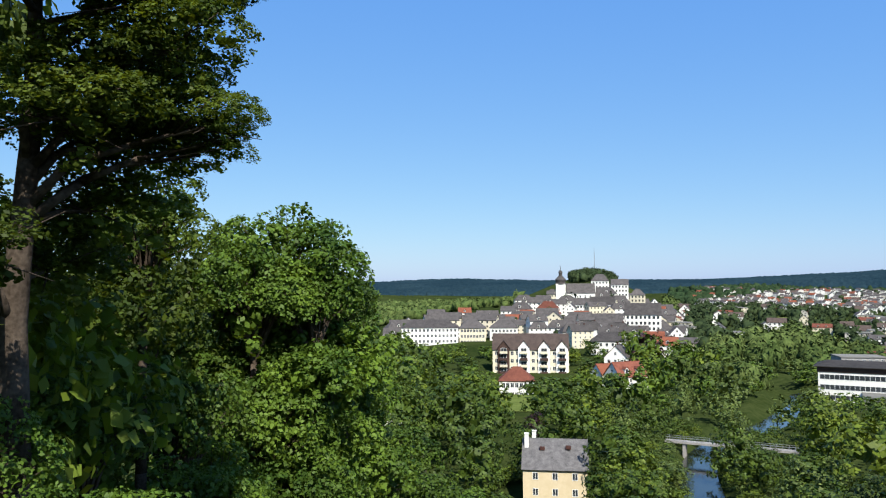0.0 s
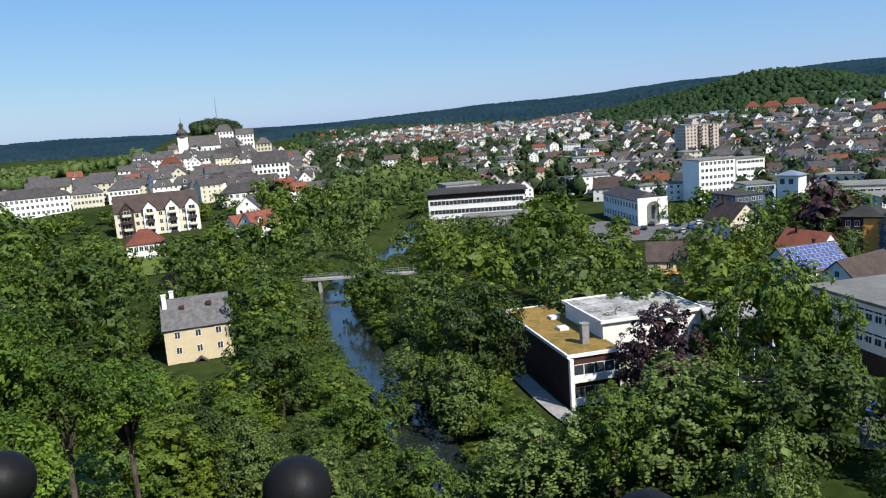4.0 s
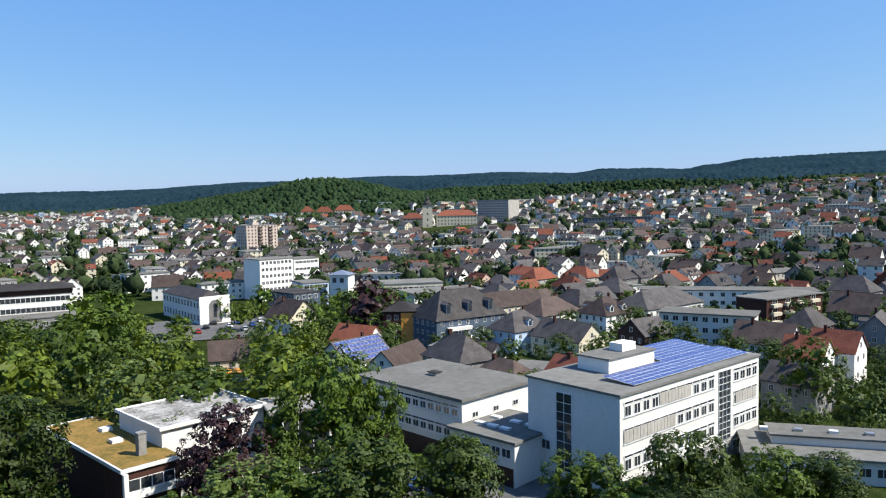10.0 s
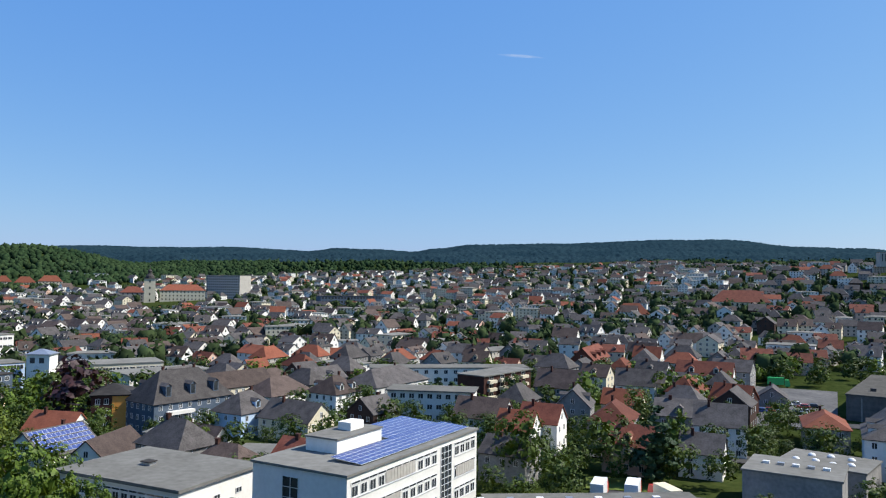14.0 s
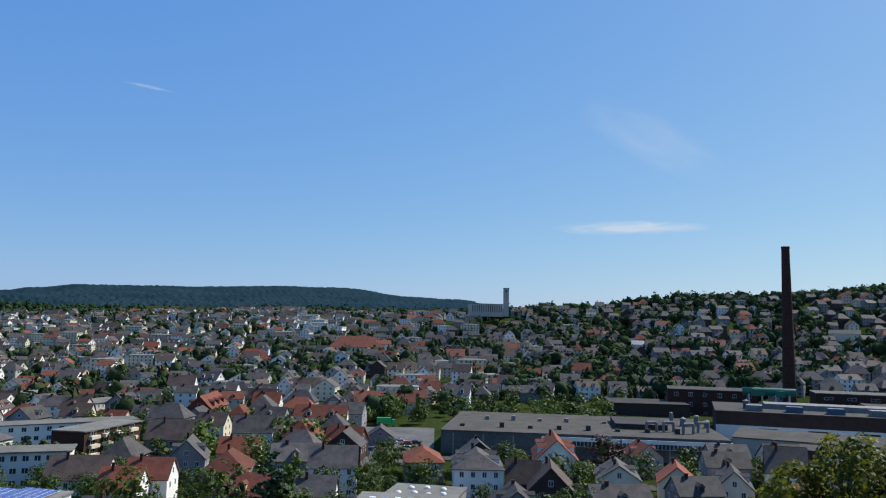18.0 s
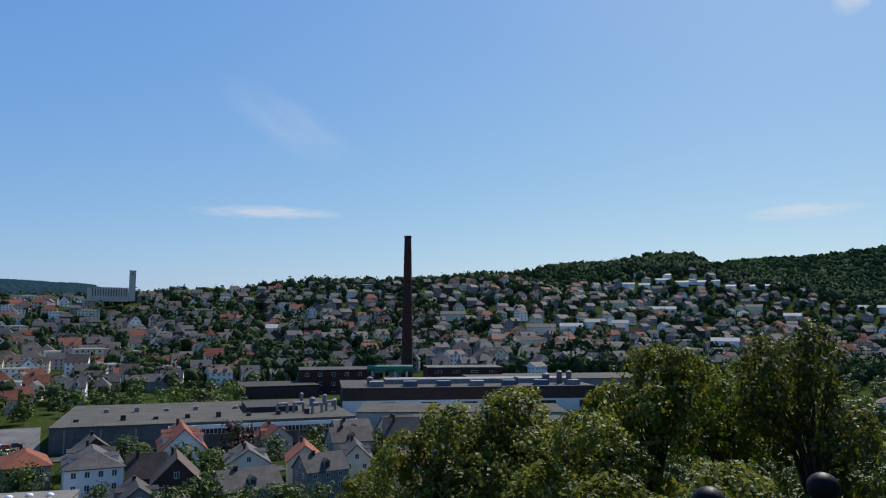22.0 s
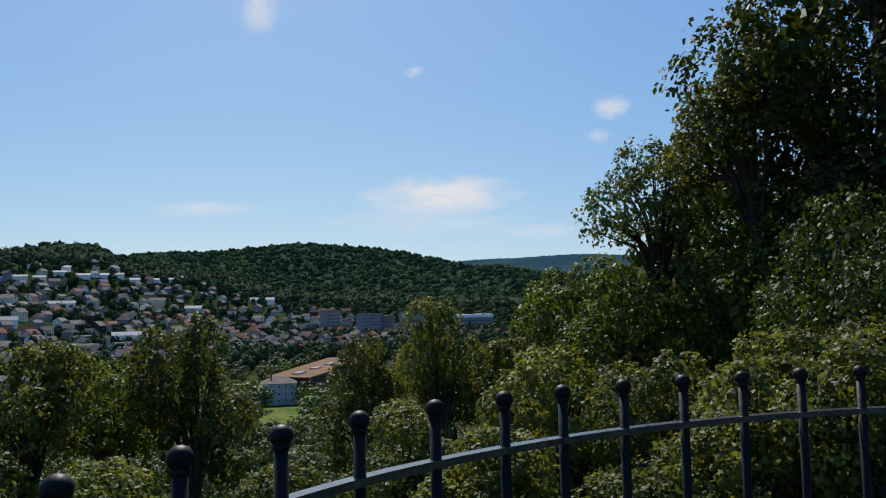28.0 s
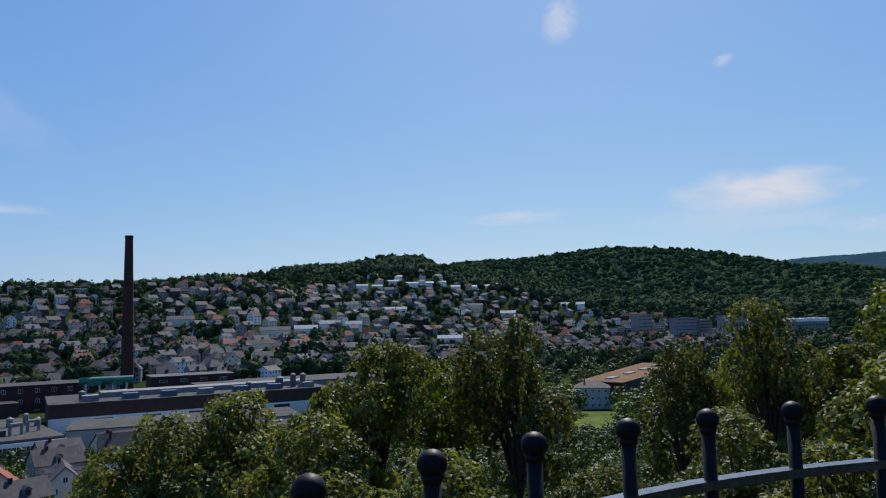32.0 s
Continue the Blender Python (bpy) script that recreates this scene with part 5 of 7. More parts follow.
# lorries in the yard
def lorry(az, d, heading, box, cab, label):
    p = at(az, d)
    root = empty("lorry", facing(p.x, p.y, z_at(p.x, p.y) + 0.31, heading), label, "lorry", "lorries in the yard")
    part("load_box", (lambda s: (s.box(-4, 2, -1.25, 1.25, 0.95, 3.6), s)[1])(Shape()), box, root)
    s = Shape()
    s.box(2.2, 4.1, -1.2, 1.2, 0.5, 1.6)
    s.slab([(2.2, -1.15, 2.9), (3.7, -1.15, 2.9), (3.7, 1.15, 2.9), (2.2, 1.15, 2.9)], 0.2)
    s.face([(4.1, -1.2, 1.6), (4.1, 1.2, 1.6), (3.7, 1.15, 2.9), (3.7, -1.15, 2.9)], 1)
    for y in (-1.2, 1.2):
        s.face([(2.2, y, 1.6), (4.1, y, 1.6), (3.7, y * 0.96, 2.9), (2.2, y * 0.96, 2.9)], 0)
    s.face([(2.2, -1.2, 1.6), (2.2, 1.2, 1.6), (2.2, 1.15, 2.9), (2.2, -1.15, 2.9)], 0)
    part("cab", s, [cab, GLASS], root)
    for x in (-2.8, 3.0):
        for y in (-1.0, 1.0):
            w = Shape()
            w.tube((x, y - 0.16, 0.5), (x, y + 0.16, 0.5), 0.5, 0.5, 14)
            part("wheel", w, IRON, root)


REDPAINT = surf("red_lorry_paint", (0.45, 0.03, 0.02), (0.55, 0.05, 0.03), 0.5, 0.35)
CREAMPAINT = surf("cream_lorry_paint", (0.72, 0.62, 0.42), (0.78, 0.68, 0.48), 0.5, 0.4)
GREENPAINT = surf("green_lorry_paint", (0.02, 0.3, 0.08), (0.03, 0.36, 0.1), 0.5, 0.4)
lorry(87.2, 150, 95, FRAMEWHITE, REDPAINT, "white lorry with a red cab")
lorry(89.6, 151, 95, FRAMEWHITE, REDPAINT, "white lorry with a red cab")
lorry(91.8, 149, 60, CREAMPAINT, REDPAINT, "cream box lorry with a red cab")
lorry(99.4, 322, 190, GREENPAINT, GREENPAINT, "green lorry parked by the hedge")


# streets and yards
def yard(name, az0, az1, d0, d1, mat, label, category, lift=0.3, n=10):
    v = []
    for i in range(n + 1):
        for d in (d0, d1):
            q = at(az0 + (az1 - az0) * i / n, d)
            v.append((q.x, q.y, z_at(q.x, q.y) + lift))
    f = [(2 * k, 2 * k + 1, 2 * k + 3, 2 * k + 2) for k in range(n)]
    return tagged(new(name, raw(name, v, np.array(f)[:, ::-1], mat)), label, category, kind="structure")


yard("yard", 86.5, 97.0, 136, 156, DARKASPHALT, "asphalt yard where the lorries stand", "yard")
yard("parking_lot", 97.2, 103.0, 238, 320, ASPHALT, "pale asphalt parking lot beside the factory", "parking lot")
yard("lawn", 86.2, 92.2, 156.5, 166, GRASS, "sunny strip of lawn", "lawn")
yard("lawn", -1.2, 2.4, 255, 290, GRASS, "mown lawn before the white villa", "lawn")
yard("meadow", 160.2, 164.2, 280, 330, GRASS, "bright green meadow", "meadow")
yard("meadow", 18.5, 21.5, 940, 1020, GRASS, "pale green meadow among trees", "meadow", 1.0)
yard("meadow", 38.6, 42.4, 1130, 1250, GRASS, "pale green field below the wooded hill", "meadow", 2.0)
ribbon("footpath", [(55.5, 106), (54.3, 99), (53.3, 92.5), (52.6, 85.5), (53.5, 79)], 1.4, None, CONCRETE, "pale footpath beside the river hall", "path")
for x, y in ((54.3, 99), (53.3, 92.5), (52.6, 86)):
    clear(x, y, 3.0)
yard("school_yard", 49.5, 64.0, 97, 121, ASPHALT, "grey school yard", "yard", 0.3)
ribbon("street", [(150, 150), (166, 100), (176, 60), (186, 20), (190, -20), (196, -60), (190, -110), (170, -150)], 3.6, None, DARKASPHALT, "dark town street", "street", steps=20)
ribbon("street", [(218, 150), (226, 90), (238, 30), (246, -30), (242, -70)], 3.6, None, DARKASPHALT, "dark town street", "street", steps=20)


def car(az, d, heading, paint):
    p = at(az, d)
    root = empty("car", facing(p.x, p.y, z_at(p.x, p.y) + 0.31, heading), "parked car on the asphalt", "car", "parked cars")
    s = Shape()
    s.box(-2.1, 2.1, -0.85, 0.85, 0.3, 0.85)
    part("body", s, paint, root)
    s = Shape()
    s.slab([(-1.3, -0.68, 1.42), (0.7, -0.68, 1.42), (0.7, 0.68, 1.42), (-1.3, 0.68, 1.42)], 0.06)
    part("roof", s, paint, root)
    s = Shape()
    for a, b in (((-1.3, -0.68), (0.7, -0.68)), ((0.7, 0.68), (-1.3, 0.68)), ((0.7, -0.68), (0.7, 0.68)), ((-1.3, 0.68), (-1.3, -0.68))):
        g = lambda q: (q[0] * 1.25 + 0.1, q[1] * 1.2, 0.85)
        s.face([g(a), g(b), (*b, 1.37), (*a, 1.37)])
    part("glass", s, GLASS, root)
    for x in (-1.3, 1.3):
        for y in (-0.8, 0.8):
            w = Shape()
            w.tube((x, y - 0.1, 0.32), (x, y + 0.1, 0.32), 0.32, 0.32, 10)
            part("wheel", w, IRON, root)


PAINTS = [surf("car_paint_%s" % n, c, tuple(x * 1.1 for x in c), 1.0, 0.3) for n, c in (("silver", (0.45, 0.46, 0.47)), ("black", (0.012, 0.012, 0.014)), ("blue", (0.03, 0.08, 0.25)), ("white", (0.75, 0.75, 0.74)), ("red", (0.35, 0.03, 0.02)))]
crng = random.Random(5)
for k in range(14):
    car(98.2 + 0.55 * (k % 7), 262 + 14 * (k // 7) + (k % 3) * 2, 10 + crng.uniform(-4, 4), PAINTS[crng.randrange(5)])
for k in range(9):
    car(48.3 + 0.8 * k, 109 + (k % 2) * 4, 80, PAINTS[crng.randrange(5)])
for k in range(12):
    car(37.0 + 0.55 * k, 262 + (k % 3) * 9, 30, PAINTS[crng.randrange(5)])
yard("car_park", 33.5, 43.5, 248, 296, ASPHALT, "busy car park by the white hall", "car park", 0.3)

# pipes, silos and plant on the factory roofs
def silo(az, d, z, r, h, mat, label="steel silo on the factory roof"):
    p = at(az, d)
    root = empty("silo", Matrix.Translation((p.x, p.y, z)), label, "silo", "factory silos")
    s = Shape()
    s.tube((0, 0, 0), (0, 0, h), r, r, 18)
    part("barrel", s, mat, root, smooth=False)
    s = Shape()
    s.tube((0, 0, h), (0, 0, h + r * 0.5), r * 1.05, r * 0.25, 18)
    part("cap", s, DULLMETAL, root)


for az, d, z, r, h in ((138.4, 356, 12.9, 2.2, 5.5), (139.4, 358, 12.9, 1.6, 7.0), (140.1, 357, 12.9, 1.6, 7.0), (136.2, 352, 12.9, 1.4, 4.0), (125.2, 345, 12.9, 1.5, 4.0), (121.0, 300, 9.1, 1.4, 3.4), (121.9, 302, 9.1, 1.1, 4.6), (122.6, 298, 9.1, 1.3, 3.0), (120.2, 305, 9.1, 0.9, 5.2)):
    silo(az, d, z, r * 0.8, h * 0.8, DARKCONC if az > 124 else DULLMETAL)
for x, y in ((70, 14), (76, 16), (82, 12), (88, 18)):
    s = Shape()
    s.tube((x, y, 9.1), (x, y, 12.4), 0.5, 0.5, 12)
    s.tube((x, y, 12.4), (x + 3.5, y + 1, 12.4), 0.5, 0.5, 12)
    s.tube((x + 3.5, y + 1, 12.4), (x + 3.5, y + 1, 9.1), 0.5, 0.5, 12)
    part("air_pipe", s, DULLMETAL, f1, "dull bent air pipe")
for k in range(9):
    s = Shape()
    x = 4 + k * 10.2
    s.box(x, x + 0.4, -0.12, 0, 0.3, 8.0)
    part("pilaster", s, CONCRETE, f1)

# long pale-roofed terraces in rows on the far slope
LIGHTROOF = surf("pale_fibre_cement_roof", (0.2, 0.2, 0.195), (0.34, 0.335, 0.32), 0.4, 0.7, vary=0.25)


def terrace(az0, az1, d, e, rise, roof, wall=WHITE, label="long white terrace with a pale shallow roof", depth=10):
    a, b = at(az0, d), at(az1, d)
    c = (a + b) / 2
    w = (b - a).length
    root = empty("terrace_house", facing(c.x, c.y, z_at(c.x, c.y) - 0.5, math.degrees(math.atan2(b.x - a.x, b.y - a.y))), label, "house", "terraces on the slope")
    part("wall", wall_shape(w, depth, e, rise, False, 6), wall, root)
    part("roof", roof_shape(w, depth, e, rise, False), roof, root)
    for k in range(max(2, int(w / 5))):
        part("window", window_data(1.6, 1.4), None, root, m=pose((k + 0.5) * w / max(2, int(w / 5)) - w / 2, depth / 2, e * 0.55, 0, 0, 180))
    clear(c.x, c.y, w * 0.55)
    clear(c.x * 0.985, c.y * 0.985, w * 0.5)


for az0, az1, d in ((144.1, 145.0, 1165), (145.3, 146.1, 1170), (144.95, 145.75, 1235), (146.4, 147.5, 1200), (147.9, 148.8, 1190), (149.4, 150.0, 1212), (150.15, 150.95, 1238), (151.3, 152.0, 1240), (152.9, 153.6, 1262), (153.9, 154.3, 1270), (154.5, 155.2, 1290), (158.3, 159.3, 1350), (147.0, 147.6, 1225)):
    terrace(az0, az1, d, 5.0, 2.4, LIGHTROOF)
for az0, az1, d, roof in ((146.0, 147.9, 1040, LIGHTROOF), (139.5, 141.2, 790, LIGHTROOF), (141.35, 142.45, 815, LIGHTROOF), (143.3, 144.5, 835, LIGHTROOF), (137.0, 139.2, 770, SLATE), (150.2, 152.1, 812, LIGHTROOF), (135.7, 138.0, 690, BR), (142.5, 144.2, 950, BR), (159.4, 161.3, 1215, LIGHTROOF), (155.0, 156.2, 1090, LIGHTROOF), (152.5, 153.7, 1130, BR), (130.5, 132.4, 800, SLATE), (117.5, 119.0, 700, LIGHTROOF), (112.6, 113.9, 760, SLATE)):
    terrace(az0, az1, d, 6.5, 3.4, roof, WHITE if roof is LIGHTROOF else CREAM, "long terrace of flats with a shallow roof", 11)

# filler houses in the nearer streets
frng = random.Random(23)
ROADS = [(150, 150), (166, 100), (176, 60), (186, 20), (190, -20), (196, -60), (190, -110), (218, 150), (226, 90), (238, 30), (246, -30), (242, -70), (158, 125), (171, 80), (181, 40), (188, 0), (193, -40), (193, -85), (222, 120), (232, 60), (242, 0), (244, -50)]
filled = 0
for k in range(6000):
    az, d = frng.uniform(56, 139), math.sqrt(frng.uniform(148 ** 2, 350 ** 2))
    if az > 103 and d > 246 or 86 < az < 98.5 and d < 170 or 96.8 < az < 103.4 and d > 232 or az > 118 and d < 165:
        continue
    p = at(az, d)
    if any((p.x - cx) ** 2 + (p.y - cy) ** 2 < (r + 6.5) ** 2 for cx, cy, r in CLEAR) or any((p.x - a) ** 2 + (p.y - b) ** 2 < 150 for a, b in ROADS):
        continue
    far_house(frng.choice(DULL), p.x, p.y, z_at(p.x, p.y) - 0.2, frng.choice((12, 12, 18, 102, 108)) + frng.uniform(-8, 8), frng.uniform(0.85, 1.02), "houses of the town")
    CLEAR.append((p.x, p.y, 8.2))
    filled += 1
    if filled >= 66:
        break

# ---- trees ----
def leaf_cloud(rs, centres, radii, puffs, per, puff, size, up=0.3, droop=0.0, loose=0.32, low=0.0):
    """Leaves as folded kites, set on many small puffs that cover the outside of the lobes."""
    m = puffs * 5
    which = rs.choice(len(centres), m, p=radii ** 2 / (radii ** 2).sum())
    d = rs.normal(size=(m, 3))
    d[:, 2] += 0.2
    d /= np.linalg.norm(d, axis=1)[:, None]
    cc = centres[which] + d * (radii[which] * rs.uniform(0.8, 1.06, m))[:, None]
    deep = np.min(np.linalg.norm(cc[:, None] - centres[None], axis=2) / radii[None], axis=1)
    order = np.argsort(-deep + rs.uniform(0, 0.16, m) + (cc[:, 2] < low) * 9)[:puffs]
    cc, d = cc[order], d[order]
    n = puffs * per
    own = np.repeat(np.arange(puffs), per)
    out = rs.normal(size=(n, 3)) + d[own] * 0.75
    out[:, 2] += 0.3
    out /= np.linalg.norm(out, axis=1)[:, None]
    pr = puff * rs.uniform(0.6, 1.35, puffs)
    p = cc[own] + out * (pr[own] * rs.uniform(0.55, 1.12, n))[:, None] * np.array([1, 1, 0.78])
    if droop:
        p[:, 2] -= np.abs(rs.normal(size=n)) * droop
    nrm = out * 0.65 + d[own] * 0.55 + rs.normal(size=(n, 3)) * loose
    nrm[:, 2] += up
    nrm /= np.linalg.norm(nrm, axis=1)[:, None]
    u = np.cross(nrm, rs.normal(size=(n, 3)))
    u /= np.linalg.norm(u, axis=1)[:, None]
    v = np.cross(nrm, u)
    L = (size * rs.uniform(0.6, 1.3, n))[:, None]
    q = np.stack([p - u * L * 0.55, p + v * L * 0.38 + nrm * L * 0.1, p + u * L * 0.55, p - v * L * 0.38 + nrm * L * 0.1], 1)
    return q.reshape(-1, 3), np.arange(4 * n).reshape(-1, 4), cc


def core_cloud(rs, centres, radii, n, size):
    """Large loose leaves that fill the inside of a crown."""
    which = rs.choice(len(centres), n, p=radii ** 2 / (radii ** 2).sum())
    d = rs.normal(size=(n, 3))
    d /= np.linalg.norm(d, axis=1)[:, None]
    p = centres[which] + d * (radii[which] * rs.uniform(0.2, 0.6, n))[:, None]
    u = np.cross(d, rs.normal(size=(n, 3)))
    u /= np.linalg.norm(u, axis=1)[:, None]
    v = np.cross(d, u)
    L = (size * rs.uniform(0.7, 1.3, n))[:, None]
    q = np.stack([p - u * L * 0.5, p + v * L * 0.4, p + u * L * 0.5, p - v * L * 0.4], 1)
    return q.reshape(-1, 3), np.arange(4 * n).reshape(-1, 4)


def joined(a, b):
    return np.concatenate([a[0], b[0]]), np.concatenate([a[1], b[1] + len(a[0])])


def limbs_shape(rs, h, r, targets, n, lean=0.0):
    """A tapered trunk with limbs bending out to some of the clumps."""
    s = Shape()
    pts = [Vector((0, 0, -1.5)), Vector((0.02 * h * rs.normal(), 0.02 * h * rs.normal(), h * 0.25)), Vector((lean * h * 0.4, 0.03 * h * rs.normal(), h * 0.5)), Vector((lean * h * 0.7, 0.02 * h * rs.normal(), h * 0.82))]
    rad = [r * 1.35, r * 0.85, r * 0.62, r * 0.16]
    for k in range(3):
        s.tube(pts[k], pts[k + 1], rad[k], rad[k + 1], 9)
    for t in targets[rs.choice(len(targets), min(n, len(targets)), replace=False)]:
        t = Vector(t)
        f = min(0.95, max(0.2, (t.z - h * 0.18) / h))
        k = min(2, int(f * 3))
        a = pts[k].lerp(pts[k + 1], f * 3 - k) if f * 3 - k <= 1 else pts[3]
        a = a * 1.0
        a.z = min(a.z, t.z)
        mid = a.lerp(t, 0.5) + Vector((0, 0, 0.06 * h))
        w = r * 0.3 * (1 - f * 0.5)
        s.tube(a, mid, w, w * 0.6, 6)
        s.tube(mid, t, w * 0.6, w * 0.12, 5)
    return s


TREES, SPARSE, FINE = {}, {}, {}


def tree_kind(name, seed, mat, n, size, shape="round", h=12.0, w=5.0, variants=3, fine=True, limbs=10, puff=0.85, **kw):
    """Meshes of a kind of tree, all h high; each is (trunk, crown)."""
    out = []
    for k in range(variants):
        rs = np.random.default_rng(seed + k)
        if shape == "round":
            m = 13
            ang = rs.uniform(0, 6.28, m)
            zz = rs.uniform(0.34, 0.82, m)
            rr = w * 0.56 * np.sqrt(np.clip(1 - ((zz - 0.55) / 0.42) ** 2, 0.05, 1)) * rs.uniform(0.6, 1.15, m)
            c = np.stack([rr * np.cos(ang), rr * np.sin(ang), zz * h], 1)
            c = np.concatenate([c, [[0, 0, 0.55 * h], [0.3, 0.2, 0.8 * h]]])
            r = np.concatenate([w * rs.uniform(0.36, 0.52, m), [w * 0.66, w * 0.46]])
        elif shape == "tall":
            zz = np.linspace(0.2, 0.9, 9)
            c = np.stack([rs.normal(size=9) * w * 0.22, rs.normal(size=9) * w * 0.22, zz * h], 1)
            r = w * np.array([0.5, 0.62, 0.66, 0.64, 0.58, 0.52, 0.44, 0.34, 0.22])
        else:  # cone
            zz = np.linspace(0.12, 0.96, 12)
            c = np.stack([rs.normal(size=12) * 0.15, rs.normal(size=12) * 0.15, zz * h], 1)
            r = w * (1.0 - zz) * 0.95 + 0.12
        low = 0.16 * h
        pf = puff * w / 5.0
        SPARSE.setdefault(name, []).append(joined(leaf_cloud(rs, c, r, 82, 11, pf * 1.1, size * 1.4, low=low, **kw)[:2], core_cloud(rs, c, r, 90, 1.5)))
        SPARSE.setdefault(name + " far", []).append(joined(leaf_cloud(rs, c, r, 44, 7, pf * 1.35, size * 2.7, low=low, **kw)[:2], core_cloud(rs, c, r, 30, 2.6)))
        v, f, cl = leaf_cloud(rs, c, r, n // 17, 26, pf, size * 0.98, low=low, **kw)
        v, f = joined((v, f), core_cloud(rs, c, r, 260, 1.1))
        if fine:
            FINE.setdefault(name, []).append(raw("crown", *joined(leaf_cloud(rs, c, r, n // 14, 36, pf * 0.9, size * 0.82, low=low, **kw)[:2], core_cloud(rs, c, r, 340, 0.95)), mat))
        out.append((limbs_shape(rs, h, 0.022 * h + 0.05, cl, limbs).data("trunk", [BARK], True), raw("crown", v, f, mat), h))
    TREES[name] = out


tree_kind("lime", 10, LEAF, 1900, 0.42)
tree_kind("maple", 20, LEAF_YELLOW, 1900, 0.42)
tree_kind("willow", 30, LEAF_WILLOW, 2100, 0.36, "tall", w=5.2, droop=0.5, puff=0.7, loose=0.6)
tree_kind("oak", 40, LEAF_DARK, 1900, 0.42, puff=0.95)
tree_kind("beech", 50, LEAF_COPPER, 1500, 0.46, variants=2)
tree_kind("fir", 60, LEAF_FIR, 900, 0.5, "cone", w=3.4, variants=2, limbs=0, up=-0.1, fine=False)
tree_kind("birch", 70, LEAF, 1500, 0.34, "tall", w=3.6, droop=0.6, variants=2, puff=0.8, loose=0.6)
WORDS = {"lime": "broad green deciduous tree in full leaf", "maple": "fresh bright green maple in full leaf", "willow": "grey-green willow on the river bank", "oak": "dark green leafy tree",
         "beech": "dark purple copper beech", "fir": "dark green fir tree", "birch": "slender light green birch"}
tree_count = [0]


WAITING = []


SIGHTS = []  # bearing, distance, height over the horizon, half width: open to the lookout between the trees
for x, y, z, half in ((36, 122, -2, 0.2), (36.5, 134, -2, 0.4), (38, 150, -2, 0.4), (41, 167, -2, 0.4), (47, 200, -2, 0.8), (77, 244, -2, 0.1), (44, 210, 1, 0.4), (51, 208, 1, 0.5), (66, 202, 1, 0.5), (72, 199, 1, 0.4),
                      (4, 149, 1.5, 0.8), (8, 148, 0.5, 0.8), (12, 147, 1.5, 0.6), (6, 122, 0, 0.4), (64, 102, 2.5, 0.7), (66, 100, 5.5, 1.4), (72, 103, 10.5, 1.5), (82, 83, 5, 1.2), (84, 81, 6, 0.8), (92, 76, 2, 1.0), (92, 52, 1, 2.0), (96, 40, 4, 2.0), (110, 36, 3.5, 3.5), (128, 30, 3.5, 2.5), (0, 336, 3, 1.0), (12, 336, 3, 1.0), (22, 336, 3, 1.0), (-45, 475, 8, 1.5), (-25, 478, 8, 1.5)):
    SIGHTS.append((math.degrees(math.atan2(x, y)), math.hypot(x, y), math.degrees(math.atan2(z - EYE, math.hypot(x, y))), half))
for az, d, z, half in ((81, 122, 1.5, 1.5), (85.5, 124, 1.5, 3.0), (91, 126, 1.5, 3.0), (96, 130, 1.5, 1.5), (89.5, 148, 1.5, 2.8), (39.2, 188, 3.5, 0.6), (51.9, 121, 1.0, 0.7), (52.9, 112, 1.0, 0.7), (60.3, 110, 1.0, 0.9), (61.7, 100, 1.0, 1.2), (29.9, 107, 1.0, 0.5), (31.5, 100, 1.0, 0.5), (100, 150, 4, 3.0), (101.5, 168, 4, 2.5)):
    SIGHTS.append((az, d, math.degrees(math.atan2(z - EYE, d)), half))


def open_height(x, y, z, h, wide):
    """How high a tree may grow there without closing an open view."""
    d, az = math.hypot(x, y), math.degrees(math.atan2(x, y))
    reach = math.degrees(0.27 * h * wide / d)
    for a, far, el, half in SIGHTS:
        if d < far - 2 and abs(az - a) < half + reach:
            h = min(h, EYE + d * math.tan(radians(el)) - z)
    return h


def tree(kind, x, y, h, z=None, group="trees of the valley", wide=1.0, kept=False):
    """Notes a tree; plant() sets the nearest as things and joins the rest."""
    free_h = open_height(x, y, z_at(x, y) if z is None else z, h, wide)
    if free_h < h and not kept:
        h, wide = free_h, wide * min(1.5, h / max(free_h, 1.0))
    if h < 3.0:
        return
    tree_count[0] += 1
    WAITING.append((math.hypot(x, y), tree_count[0], kind, x, y, z_at(x, y) if z is None else z, h, wide, group))


